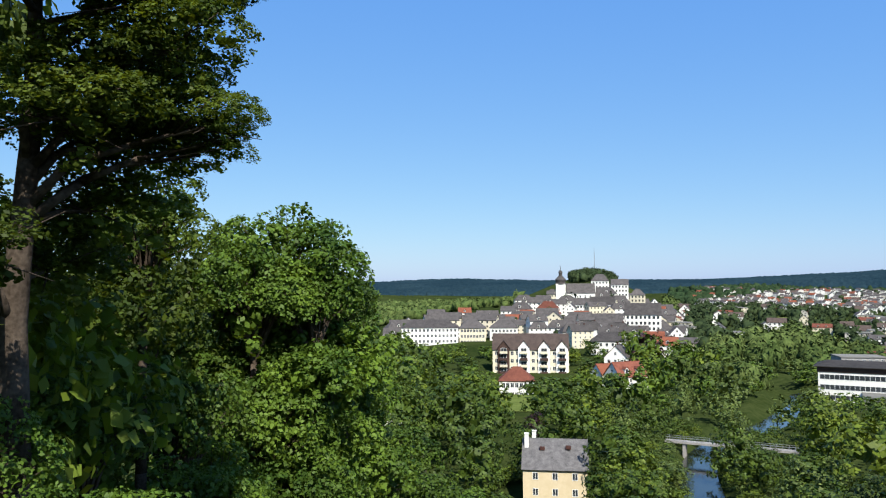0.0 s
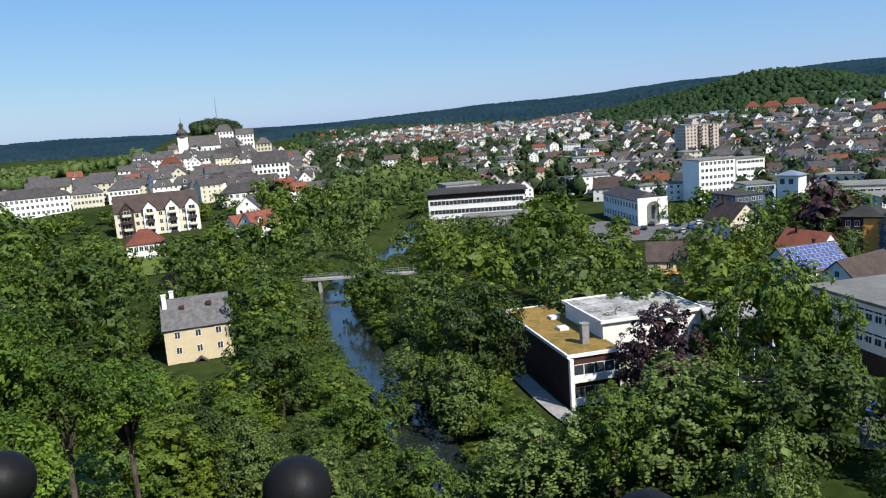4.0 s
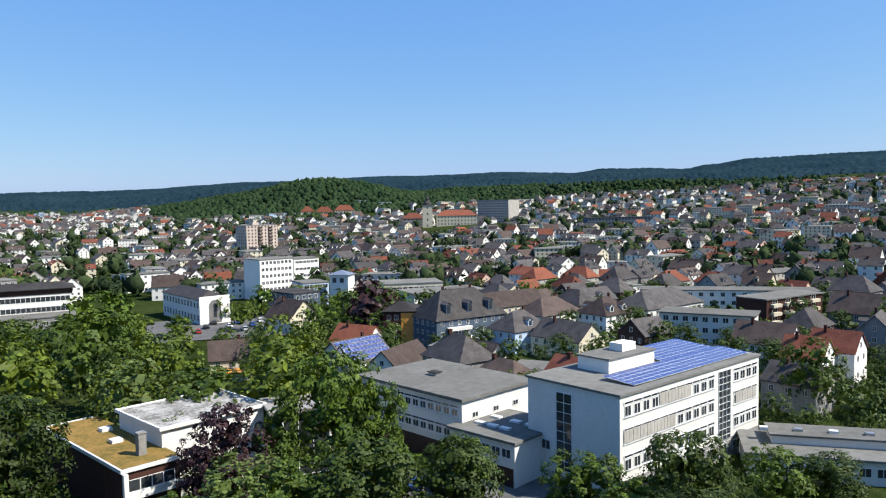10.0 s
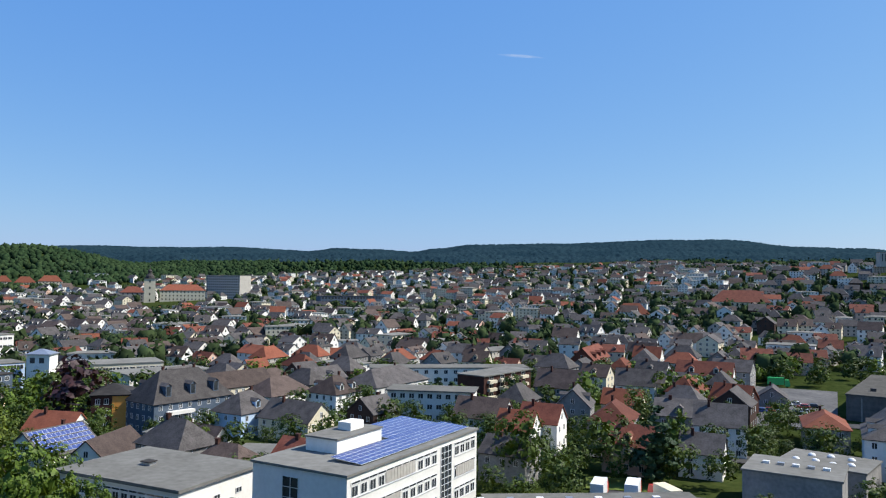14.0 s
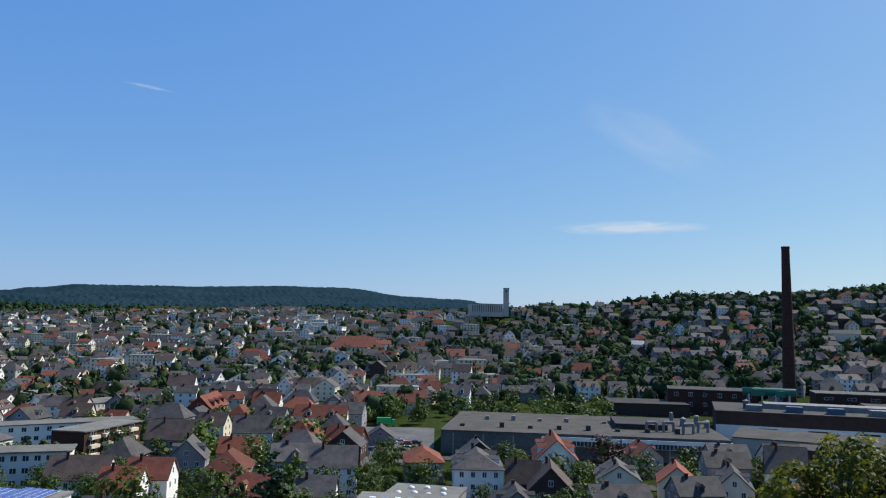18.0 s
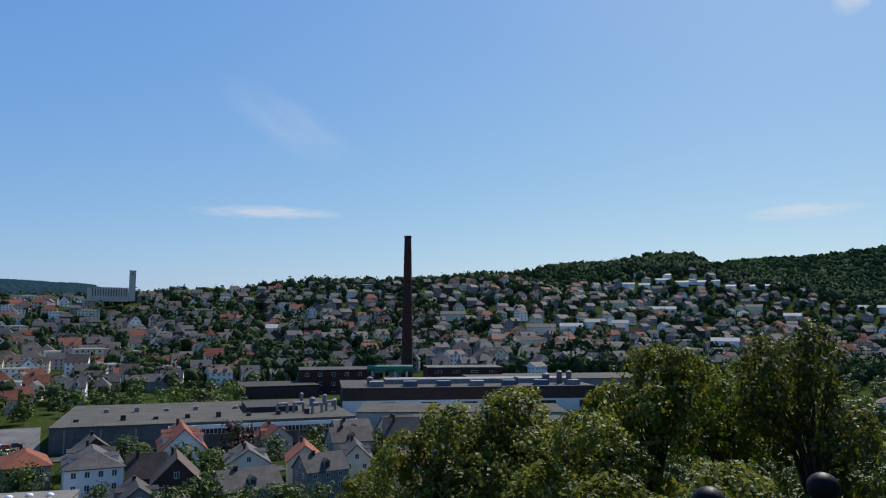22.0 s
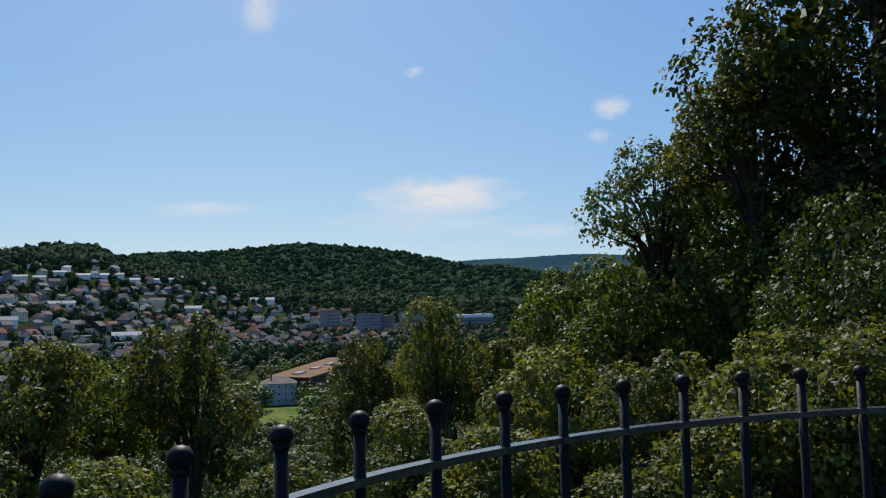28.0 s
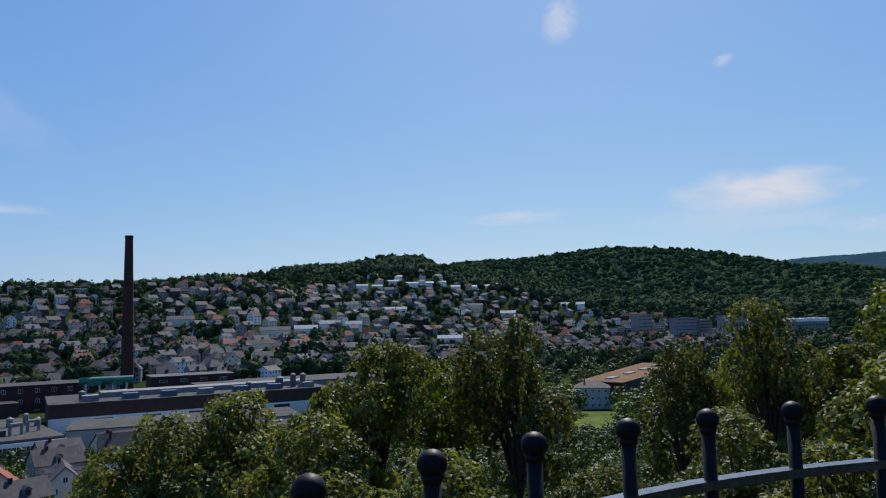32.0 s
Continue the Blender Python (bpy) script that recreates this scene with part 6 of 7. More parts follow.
def plant(limit):
    WAITING.sort()
    rest = {}
    for d, k, kind, x, y, z, h, wide, group in WAITING[:limit]:
        var = TREES[kind][k % len(TREES[kind])]
        s = h / var[2]
        root = empty("tree", Matrix.Translation((x, y, z)) @ Matrix.Rotation(k * 2.4, 4, "Z") @ Matrix.Diagonal((s * wide, s * wide, s, 1)), WORDS[kind], "tree", group)
        part("trunk", var[0], None, root)
        near = kind in FINE and d < 130 and h > 9.5
        part("crown", FINE[kind][k % len(FINE[kind])] if near else var[1], None, root)
    for d, k, kind, x, y, z, h, wide, group in WAITING[limit:]:
        rest.setdefault(kind if d < 235 else kind + " far", []).append((k, x, y, z, h, wide))
    for kind, rows in rest.items():
        vs, fs, b = [], [], 0
        for k, x, y, z, h, wide in rows:
            v, f = SPARSE[kind][k % len(SPARSE[kind])]
            a, s = k * 2.4, h / 12.0
            c, n = math.cos(a) * s * wide, math.sin(a) * s * wide
            vs.append(np.stack([v[:, 0] * c - v[:, 1] * n + x, v[:, 0] * n + v[:, 1] * c + y, v[:, 2] * s + z], 1))
            fs.append(f + b)
            b += len(v)
        tagged(new("distant_trees", raw("distant_trees", np.concatenate(vs), np.concatenate(fs), TREES[kind.split()[0]][0][1].materials[0])), "distant stand: " + WORDS[kind.split()[0]], "trees", kind="stuff")


def tree_at(kind, az, d, h, **kw):
    p = at(az, d)
    return tree(kind, p.x, p.y, h, **kw)


def free(x, y, pad=0.0):
    return all((x - cx) ** 2 + (y - cy) ** 2 > (r + pad) ** 2 for cx, cy, r in CLEAR)


wrs = np.random.default_rng(77)
for k in range(11):
    v, f, _ = leaf_cloud(wrs, np.array([[0, 0, 0.15]]), np.array([0.35]), 7, 9, 0.22, 0.2)
    part("weed", raw("weed", v, f, LEAF_WILLOW), None, hall, "weed growing on the gravel roof" if k == 0 else "", m=pose(9 + 14 * wrs.random(), 6.5 + 12 * wrs.random(), 10.75))

# single trees that stand out
tree_at("beech", 49.6, 236, 19)
tree_at("beech", 10.2, 352, 17, wide=1.1)
tree_at("beech", 37.5, 102, 12, wide=0.9)
tree_at("beech", 115.6, 232, 11, wide=1.3)
tree_at("beech", 2.0, 205, 8)
tree_at("birch", 53.5, 112, 14)
tree_at("lime", 56.0, 98, 11)
tree_at("lime", 60.5, 92, 10)
tree_at("birch", 64.5, 93, 8, wide=0.8)
tree_at("lime", 66.8, 88, 8)
tree_at("oak", 70.5, 96, 9)
tree_at("lime", 72.5, 100, 8.5)
tree_at("lime", 57.0, 176, 11)
tree_at("lime", 71.5, 205, 10)
tree_at("lime", 81.5, 158, 15)
tree_at("lime", 84.0, 150, 9)
tree_at("oak", 87.8, 168, 13, wide=1.2)
tree_at("fir", 91.2, 164, 16, wide=1.3)
tree_at("birch", 92.6, 176, 14)
tree_at("lime", 86.2, 240, 13)
tree_at("willow", 90.2, 222, 12, wide=1.2)
tree_at("lime", 92.0, 262, 12)
tree_at("lime", 93.6, 250, 12)
tree_at("lime", 99.6, 214, 9)
tree_at("maple", 109.3, 214, 9)
tree_at("fir", 101.6, 190, 8)
tree_at("maple", 66.2, 190, 7)
tree_at("lime", 38.8, 285, 10)
tree_at("maple", 40.2, 262, 10)
tree_at("lime", 41.6, 290, 12)
tree_at("fir", 38.6, 330, 14)
tree_at("lime", 29.5, 255, 15)
tree_at("lime", 31.5, 268, 15)

def tree_top(kind, az, d, el, wide=1.0):
    """A tree whose top stands at that elevation as seen from the lookout."""
    p = at(az, d)
    z = z_at(p.x, p.y)
    tree(kind, p.x, p.y, 42 + d * math.tan(radians(el)) - z, z=z, wide=wide, kept=d < 120 and az > 35)
    spots.append((p.x, p.y))


spots = []
for row in (("beech", 39.4, 103, -14.5, 1.0), ("birch", 42.7, 104, -13.2, 0.9), ("lime", 46.7, 107, -10.9, 0.75), ("maple", 42.6, 150, -8.5, 1.0), ("birch", 50.0, 109, -12.6, 0.9), ("oak", 48.2, 86, -16.9, 1.15), ("willow", 39.6, 84, -18.2, 1.5),
            ("lime", 29.9, 165, -7.1, 1.0), ("maple", 25.4, 150, -8.3, 1.1), ("lime", 27.6, 97, -15.4, 0.85), ("oak", 24.7, 112, -12.3, 1.0), ("oak", 55.8, 90, -17.5, 1.0), ("oak", 73.6, 86, -16.6, 0.8), ("lime", 65.8, 88, -18.7, 1.0), ("lime", 79.4, 100, -17.3, 1.1), ("oak", 82.7, 104, -17.1, 1.1), ("lime", 69.5, 84, -20.5, 1.1), ("maple", 34.5, 160, -9.0, 1.1),
            ("maple", 38.0, 172, -8.6, 1.0), ("lime", 22.0, 165, -8.2, 1.1), ("lime", 44.0, 84, -18.6, 1.1), ("lime", 34.6, 80, -20.5, 1.0), ("willow", 29.0, 80, -20.0, 1.3)):
    tree_top(*row)

for row in (("lime", 8.5, 178, -9.6, 1.1), ("lime", 9.2, 150, -14.0, 1.3), ("oak", 7.1, 165, -12.4, 1.1), ("lime", 11.4, 250, -7.6, 1.2), ("maple", 6.9, 235, -7.6, 1.1), ("willow", 15.8, 150, -12.4, 1.2), ("lime", 20.8, 230, -8.0, 1.1), ("maple", 25.1, 215, -8.3, 1.2),
            ("willow", 23.2, 104, -17.2, 1.2), ("lime", 12.9, 108, -17.8, 1.3), ("oak", 10.5, 128, -16.0, 1.3), ("lime", 6.5, 112, -17.6, 1.2), ("lime", 4.6, 232, -7.4, 1.0), ("oak", 3.0, 100, -19.0, 1.3), ("maple", 0.4, 92, -18.0, 1.2), ("lime", -3.0, 98, -15.0, 1.2), ("lime", 8.0, 150, -10.2, 1.1), ("maple", 9.0, 138, -11.5, 1.1), ("lime", 7.7, 128, -13.2, 1.1), ("lime", 9.6, 124, -13.0, 1.1), ("oak", 8.8, 112, -15.0, 1.2), ("maple", 6.6, 112, -16.4, 1.3), ("lime", 4.6, 118, -17.0, 1.2), ("maple", 1.9, 122, -16.6, 1.2), ("oak", 6.4, 126, -16.0, 1.2), ("lime", 5.4, 104, -18.5, 1.3), ("lime", 15.5, 96, -19.5, 1.3), ("willow", 18.8, 112, -16.5, 1.2)):
    tree_top(*row)

# the wooded park on both banks
prng = random.Random(3)
for k in range(9000):
    az, d = prng.uniform(-24, 47), math.sqrt(prng.uniform(46 ** 2, 400 ** 2))
    p = at(az, d)
    gap = float(river_gap(p.x, p.y))
    if gap < 6.0 or not free(p.x, p.y, 2.0):
        continue
    if d > 330 and az > 10 and az < 12:
        continue
    if az > 37 and d > 215 or az > 26 and d > 268 or az > 44 and 120 < d < 190 and az > 46:
        continue
    if -1.3 < az < 2.7 and 172 < d < 310:
        continue
    if 2.0 < az < 4.8 and 112 < d < 150:
        continue
    if any((p.x - a) ** 2 + (p.y - b) ** 2 < ((12.2 if az > 24 and d < 130 else 10.2) + 0.01 * d) ** 2 for a, b in spots):
        continue
    limit = 42 - d * math.tan(radians(17.8 if az > -6 else 10)) - z_at(p.x, p.y)
    h = prng.uniform(12, 20) if gap > 26 else prng.uniform(9, 14)
    if 0 < az < 8 and 90 < d < 160 or 26 < az < 46 and d < 125:
        h = min(h, 42 - d * math.tan(radians(17.6)) - z_at(p.x, p.y))
    if d < 95:
        h = min(h, limit)
    if 17 < az < 47 and d > 110:
        h = max(min(h, 42 - d * math.tan(radians(7.2 if az < 32 else 8.8)) - z_at(p.x, p.y)), min(h, prng.uniform(6, 8.5)))
    if -5 < az < 9 and d > 180:
        h = max(min(h, 42 - d * math.tan(radians(6.2)) - z_at(p.x, p.y)), min(h, prng.uniform(6, 8.5)))
    if h < 4:
        continue
    spots.append((p.x, p.y))
    kind = prng.choice(("willow", "willow", "lime")) if gap < 26 else prng.choice(("lime", "lime", "maple", "oak", "oak", "willow" if az > 12 else "lime"))
    tree(kind, p.x, p.y, h, wide=prng.uniform(0.92, 1.15) * max(1.0, 11 / h))
# bushes on the river banks and round the yellow house
shrubs = []
for k in range(3500):
    az, d = prng.uniform(-2, 26), math.sqrt(prng.uniform(62 ** 2, 235 ** 2))
    p = at(az, d)
    gap = float(river_gap(p.x, p.y))
    if gap < 5.6 or gap > 16 and not (az < 9 and 85 < d < 170) or not free(p.x, p.y, 0.5) or any((p.x - a) ** 2 + (p.y - b) ** 2 < 14 for a, b in shrubs):
        continue
    shrubs.append((p.x, p.y))
    tree(prng.choice(("willow", "lime", "lime", "maple")), p.x, p.y, prng.uniform(3.1, 4.6), wide=1.7, group="bushes by the river")
# bushes and trees on the slope in front of the school
for k in range(4000):
    az, d = prng.uniform(46, 132), math.sqrt(prng.uniform(44 ** 2, 118 ** 2))
    p = at(az, d)
    if not free(p.x, p.y, 3) or any((p.x - a) ** 2 + (p.y - b) ** 2 < 118 for a, b in spots):
        continue
    h = min(prng.uniform(8, 14), 42 - d * math.tan(radians(22.5 if 51.5 < az < 54.5 or 57.5 < az < 68 else 19 if az < 78 else 24)) - z_at(p.x, p.y))
    if h < 3.5:
        continue
    spots.append((p.x, p.y))
    tree(prng.choice(("lime", "oak", "oak", "oak")), p.x, p.y, h, wide=prng.uniform(0.95, 1.2))

# gardens and street trees among the nearer houses
for k in range(5000):
    az, d = prng.uniform(44, 176), math.sqrt(prng.uniform(112 ** 2, 340 ** 2))
    p = at(az, d)
    if not free(p.x, p.y, 1.0) or 102 < az < 142 and d > 250 or 96.6 < az < 103.4 and 234 < d < 324 or 86 < az < 98 and 134 < d < 158 or 160.5 < az < 163.5 and d > 250:
        continue
    if any((p.x - a) ** 2 + (p.y - b) ** 2 < 50 for a, b in spots):
        continue
    spots.append((p.x, p.y))
    tree(prng.choice(("lime", "oak", "oak", "oak", "fir" if k % 5 == 0 else "lime")), p.x, p.y, prng.uniform(4.5, 10.0) if az < 128 else prng.uniform(6, 11), wide=1.15, group="garden trees")
# trees behind the factory and round the field hall
for k in range(1500):
    if k % 3 == 0:
        az, d = prng.uniform(96, 117), math.sqrt(prng.uniform(332 ** 2, 450 ** 2))
    else:
        az, d = prng.uniform(143, 186), math.sqrt(prng.uniform(255 ** 2, 640 ** 2))
    p = at(az, d)
    if not free(p.x, p.y, 2) or 159.8 < az < 164.6 and d < 412 or 133 < az < 147 and 385 < d < 440:
        continue
    if any((p.x - a) ** 2 + (p.y - b) ** 2 < 90 for a, b in spots):
        continue
    spots.append((p.x, p.y))
    tree(prng.choice(("lime", "oak", "oak", "oak")), p.x, p.y, prng.uniform(5, 9), wide=1.2, group="garden trees")
for k in range(16):
    tree_at("fir", 138.4 + 0.45 * k, 596 + 9 * (k % 3), 15 + 2.5 * math.sin(k * 2.1), wide=1.5, group="garden trees")
plant(185)

# ---- the town on the slopes ----
def town_limits(az):
    near = np.interp(az, [-10, 1, 5, 12, 20, 26, 30, 40, 46, 60, 75, 85, 97, 102, 112, 125, 140, 146, 160, 180], [500, 500, 430, 400, 620, 420, 370, 350, 340, 300, 300, 300, 300, 380, 440, 470, 520, 560, 640, 760])
    far = np.interp(az, [-8, 12, 14, 20, 32, 36, 45, 55, 62, 75, 92, 104, 112, 122, 135, 142, 150, 156, 165, 180], [780, 760, 1500, 2100, 2100, 1250, 1150, 1300, 1450, 1500, 1330, 1000, 960, 960, 980, 1150, 1280, 1260, 1180, 900])
    return near, far


trng = random.Random(11)
taken, tree_spots = {}, []


def crowded(x, y, r):
    cell = 20.0
    i, j = int(x // cell), int(y // cell)
    for a in (i - 1, i, i + 1):
        for b in (j - 1, j, j + 1):
            for px, py in taken.get((a, b), ()):
                if (px - x) ** 2 + (py - y) ** 2 < r * r:
                    return True
    taken.setdefault((i, j), []).append((x, y))
    return False


for k in range(9500):
    az = trng.uniform(13, 180)
    near, far = town_limits(az)
    d = trng.uniform(near, far * 1.02)
    p = at(az, d)
    thick = noise.noise(Vector((p.x / 90, p.y / 90, 3.1))) + (0.18 if az > 104 else 0.1) + (0.07 if d > 850 and 108 < az < 135 else 0)
    if thick > 0.02 + trng.uniform(-0.15, 0.25) and free(p.x, p.y, 3):
        tree_spots.append((p.x, p.y, trng.uniform(6, 12.5) + (1.0 if 104 < az < 135 else 0)))
lots = []
for k in range(60000):
    az = trng.uniform(-8, 180)
    near, far = town_limits(az)
    d = math.sqrt(trng.uniform(near ** 2, far ** 2)) if trng.random() < 0.5 else trng.uniform(near, far)
    p = at(az, d)
    if 3.4 < az < 9.5 and d > 800 or az < 1.2 and d > 590 or az < 3.2 and d > 680:
        continue
    if d > 1000 and trng.random() < 0.12 or az > 104 and d > 850 and trng.random() < 0.2 or az > 146 and trng.random() < 0.3 or 13 < az < 24 and d < 1300 and trng.random() < 0.92 or 24 <= az < 36 and d < 1200 and trng.random() < 0.45:
        if trng.random() < 0.35:
            tree_spots.append((p.x, p.y, trng.uniform(7, 13)))
        continue
    if not free(p.x, p.y, 5):
        continue
    if crowded(p.x, p.y, (17.5 if d > 500 and az > 1 else 13.0) if az < 12 else 13.2 + 0.003 * d if az > 112 else 12.6 + 0.003 * d):
        if trng.random() < 0.12:
            tree_spots.append((p.x, p.y, trng.uniform(5, 12)))
        continue
    heading = (az + 90 + trng.choice((0, 0, 0, 0, 15, -20, 90)) if az < 12 else trng.choice((14, 14, 20, 8, 104, 110, az + 90))) + trng.uniform(-9, 9)
    # Bearings near the sun get more dark-walled houses, in place of shaded walls.
    pick = trng.choice(DULL) if az > 98 and trng.random() < (0.85 if az > 116 else 0.6) else trng.randrange(OLD[0]) if az > 12 else trng.choice(OLD)
    lots.append((d, pick, p.x, p.y, z_at(p.x, p.y) - (2.5 if az < 12 and d > 500 else 0.3), heading, trng.uniform(0.8, 1.05), az))
    if len(lots) >= 2900:
        break
for k in range(1500):
    az, d = trng.uniform(-9, 12.5), trng.uniform(395, 770)
    p = at(az, d)
    if az < 1.2 and d > 590 or az > 1.2 and d > 520 or d < float(town_limits(az)[0]) or not free(p.x, p.y, 3.0) or crowded(p.x, p.y, 12.0):
        continue
    lots.append((d, trng.choice(OLD), p.x, p.y, z_at(p.x, p.y) - 0.3, az + 90 + trng.choice((0, 0, 10, -15, 90)) + trng.uniform(-8, 8), trng.uniform(0.85, 1.05), az))
for k in range(420):
    az, d = trng.uniform(13.5, 34), trng.uniform(1350, 2150)
    p = at(az, d)
    lots.append((d, trng.choice((0, 1, 2, 3, 7, 9)), p.x, p.y, z_at(p.x, p.y) + 1.0, az + 90 + trng.choice((0, 90, 30)), 1.0, az))
lots.sort()
for d, pick, x, y, z, heading, scale, az in lots[:150]:
    far_house(pick, x, y, z, heading, scale, "houses of the old town" if az < 12 else "houses on the slope")
joined_houses("far_houses", [l[1:7] for l in lots[150:]], "crowded white and grey houses on the far slopes")


# ---- far trees and woods ----
PHI = (1 + 5 ** 0.5) / 2
ICO_V = np.array([(-1, PHI, 0), (1, PHI, 0), (-1, -PHI, 0), (1, -PHI, 0), (0, -1, PHI), (0, 1, PHI), (0, -1, -PHI), (0, 1, -PHI), (PHI, 0, -1), (PHI, 0, 1), (-PHI, 0, -1), (-PHI, 0, 1)]) / math.hypot(1, PHI)
ICO_F = np.array([(a, b, c) for a in range(12) for b in range(a + 1, 12) for c in range(b + 1, 12)
                  if max(np.linalg.norm(ICO_V[a] - ICO_V[b]), np.linalg.norm(ICO_V[b] - ICO_V[c]), np.linalg.norm(ICO_V[a] - ICO_V[c])) < 1.1])
for k, (a, b, c) in enumerate(ICO_F):
    if np.dot(np.cross(ICO_V[b] - ICO_V[a], ICO_V[c] - ICO_V[a]), ICO_V[a]) < 0:
        ICO_F[k] = (a, c, b)


def lumps(name, pts, mat, label, category="trees", squash=1.0, seed=5, leafy=0, spray=0.34):
    """Many rough tree crowns in one mesh; each point is x, y, z, radius; leafy: loose sprays of leaves on each."""
    rs = np.random.default_rng(seed)
    pts = np.asarray(pts, dtype=float)
    n, k = len(pts), 12
    v = ICO_V[None] * (1 + 0.26 * rs.normal(size=(n, k, 1))) * (0.8 if leafy else 1.0)
    v = v * pts[:, 3][:, None, None] * np.array([1, 1, squash])[None, None] + pts[:, None, :3]
    f = (ICO_F[None] + (np.arange(n) * k)[:, None, None]).reshape(-1, 3)
    v = v.reshape(-1, 3)
    if leafy:
        d = rs.normal(size=(n, leafy, 3))
        d /= np.linalg.norm(d, axis=2)[..., None]
        c = d * rs.uniform(0.72, 1.08, (n, leafy, 1))
        u = np.cross(d + 0.5 * rs.normal(size=d.shape), rs.normal(size=d.shape))
        u /= np.linalg.norm(u, axis=2)[..., None]
        w = np.cross(d, u)
        s = spray * rs.uniform(0.6, 1.3, (n, leafy, 1))
        tri = np.stack([c - u * s, c + u * s + w * s * 0.3, c + w * s * 1.2 + d * s * 0.3], 2)
        tri = tri * pts[:, 3][:, None, None, None] * np.array([1, 1, squash]) + pts[:, None, None, :3]
        f = np.concatenate([f, np.arange(n * leafy * 3).reshape(-1, 3) + len(v)])
        v = np.concatenate([v, tri.reshape(-1, 3)])
    return tagged(new(name, raw(name, v, f, mat)), label, category, kind="stuff")


rs = np.random.default_rng(21)
ts = np.array(tree_spots)
tx, ty, th = ts[:, 0], ts[:, 1], ts[:, 2]
tz = land(tx, ty)
rows = []
for o in range(1):
    rows.append(np.stack([tx + rs.normal(size=len(tx)) * th * 0.2, ty + rs.normal(size=len(tx)) * th * 0.2, tz + th * 0.5, th * 0.48], 1))
lumps("town_trees", np.concatenate(rows), CANOPY, "garden and street trees between the houses", squash=1.15, leafy=26)


def wood(name, count, az0, az1, d0, d1, size, mat, label, keep=None, seed=1):
    rs = np.random.default_rng(seed)
    az = rs.uniform(az0, az1, count)
    d = np.sqrt(rs.uniform(d0 ** 2, d1 ** 2, count))
    x, y = d * np.sin(np.radians(az)), d * np.cos(np.radians(az))
    near, far = town_limits(az)
    ok = (d > far * 0.985) | (d < near)
    if keep is not None:
        ok &= keep(az, d)
    x, y, d = x[ok], y[ok], d[ok]
    r = size * rs.uniform(0.55, 1.2, len(x))
    return lumps(name, np.stack([x, y, land(x, y) + r * 0.6, r], 1), mat, label, "wood", squash=1.15, seed=seed, leafy=90 if d1 < 1000 else 8 if d1 < 1950 and size > 6 else 0, spray=0.22 if d1 < 1000 else 0.34)


def canopy_sheet(name, az0, az1, daz, d0, d1, rings, rough, mat, label, seed):
    """An unbroken far canopy, every crown a bump of the sheet."""
    rs = np.random.default_rng(seed)
    a = np.radians(np.arange(az0, az1, daz))
    d = np.geomspace(d0, d1, rings)
    dd = d[:, None] * (1 + rs.uniform(-0.004, 0.004, (rings, len(a))))
    x, y = dd * np.sin(a)[None], dd * np.cos(a)[None]
    z = land(x, y) + 5 + rs.uniform(-rough, rough, x.shape)
    z[0] -= 12
    n = len(a)
    i, j = np.meshgrid(np.arange(rings - 1), np.arange(n - 1), indexing="ij")
    f = np.stack([i * n + j, i * n + j + 1, (i + 1) * n + j + 1, (i + 1) * n + j], -1).reshape(-1, 4)[:, ::-1]
    return tagged(new(name, raw(name, np.stack([x, y, z], -1).reshape(-1, 3), f, mat)), label, "wood", kind="stuff")


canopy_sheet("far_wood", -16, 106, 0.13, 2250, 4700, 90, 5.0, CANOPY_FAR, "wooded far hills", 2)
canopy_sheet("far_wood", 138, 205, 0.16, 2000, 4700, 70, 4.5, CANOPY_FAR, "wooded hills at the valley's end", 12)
canopy_sheet("hill_canopy", 139, 206, 0.14, 1270, 2600, 150, 5.6, HILLWOOD, "closed canopy of the long hill", 15)
wood("hill_wood", 8000, 30, 54, 1100, 1950, 5.2, CANOPY_MID, "deciduous wood on the near hill", seed=3)
wood("hill_wood", 2600, 53, 63, 1250, 2250, 5.5, CANOPY_MID, "wooded rise behind the upper town", seed=33)
wood("hill_wood", 2500, 12, 32, 1500, 2400, 8, CANOPY_MID, "trees above the far slope", seed=13)
wood("hill_wood", 3000, 60, 106, 930, 1900, 7, CANOPY_MID, "wooded crest behind the town", seed=24)
wood("hill_wood", 2600, 104, 142, 930, 1900, 7, CANOPY, "trees along the crest behind the town", seed=4)
wood("hill_wood", 5000, 138, 204, 900, 1500, 7, CANOPY, "deciduous wood on the long hill", seed=5)
wood("hill_wood", 4200, 146, 186, 1420, 2060, 8.5, CANOPY_MID, "single crowns standing out of the long hill's canopy", seed=31)
wood("valley_wood", 3200, 140, 190, 520, 900, 6, CANOPY, "trees along the valley floor", keep=lambda a, d: ~((a > 159.5) & (a < 171.5) & (d < 575)), seed=6)
wood("valley_wood", 1500, 12, 32, 330, 900, 6.5, CANOPY_NEAR, "trees along the river downstream", keep=lambda a, d: (d > 400) | (a < 18), seed=7)
wood("valley_wood", 2600, -24, 1.5, 330, 1600, 6.5, CANOPY_NEAR, "trees below the old town", keep=lambda a, d: (a < -8) | (d > 620), seed=8)
wood("castle_wood", 260, 4.9, 8.0, 815, 920, 5, CANOPY, "dense trees on the castle hill", keep=lambda a, d: d > 0, seed=9)
wood("crest_wood", 60, 109, 111.6, 890, 930, 6.5, CANOPY, "round trees beside the hilltop church", keep=lambda a, d: d > 0, seed=19)
wood("castle_wood", 500, 11.5, 15, 560, 900, 6.5, CANOPY_NEAR, "trees on the flank of the old town hill", keep=lambda a, d: d > 0, seed=10)

# ---- trees close to the lookout ----
CROWNS = {}


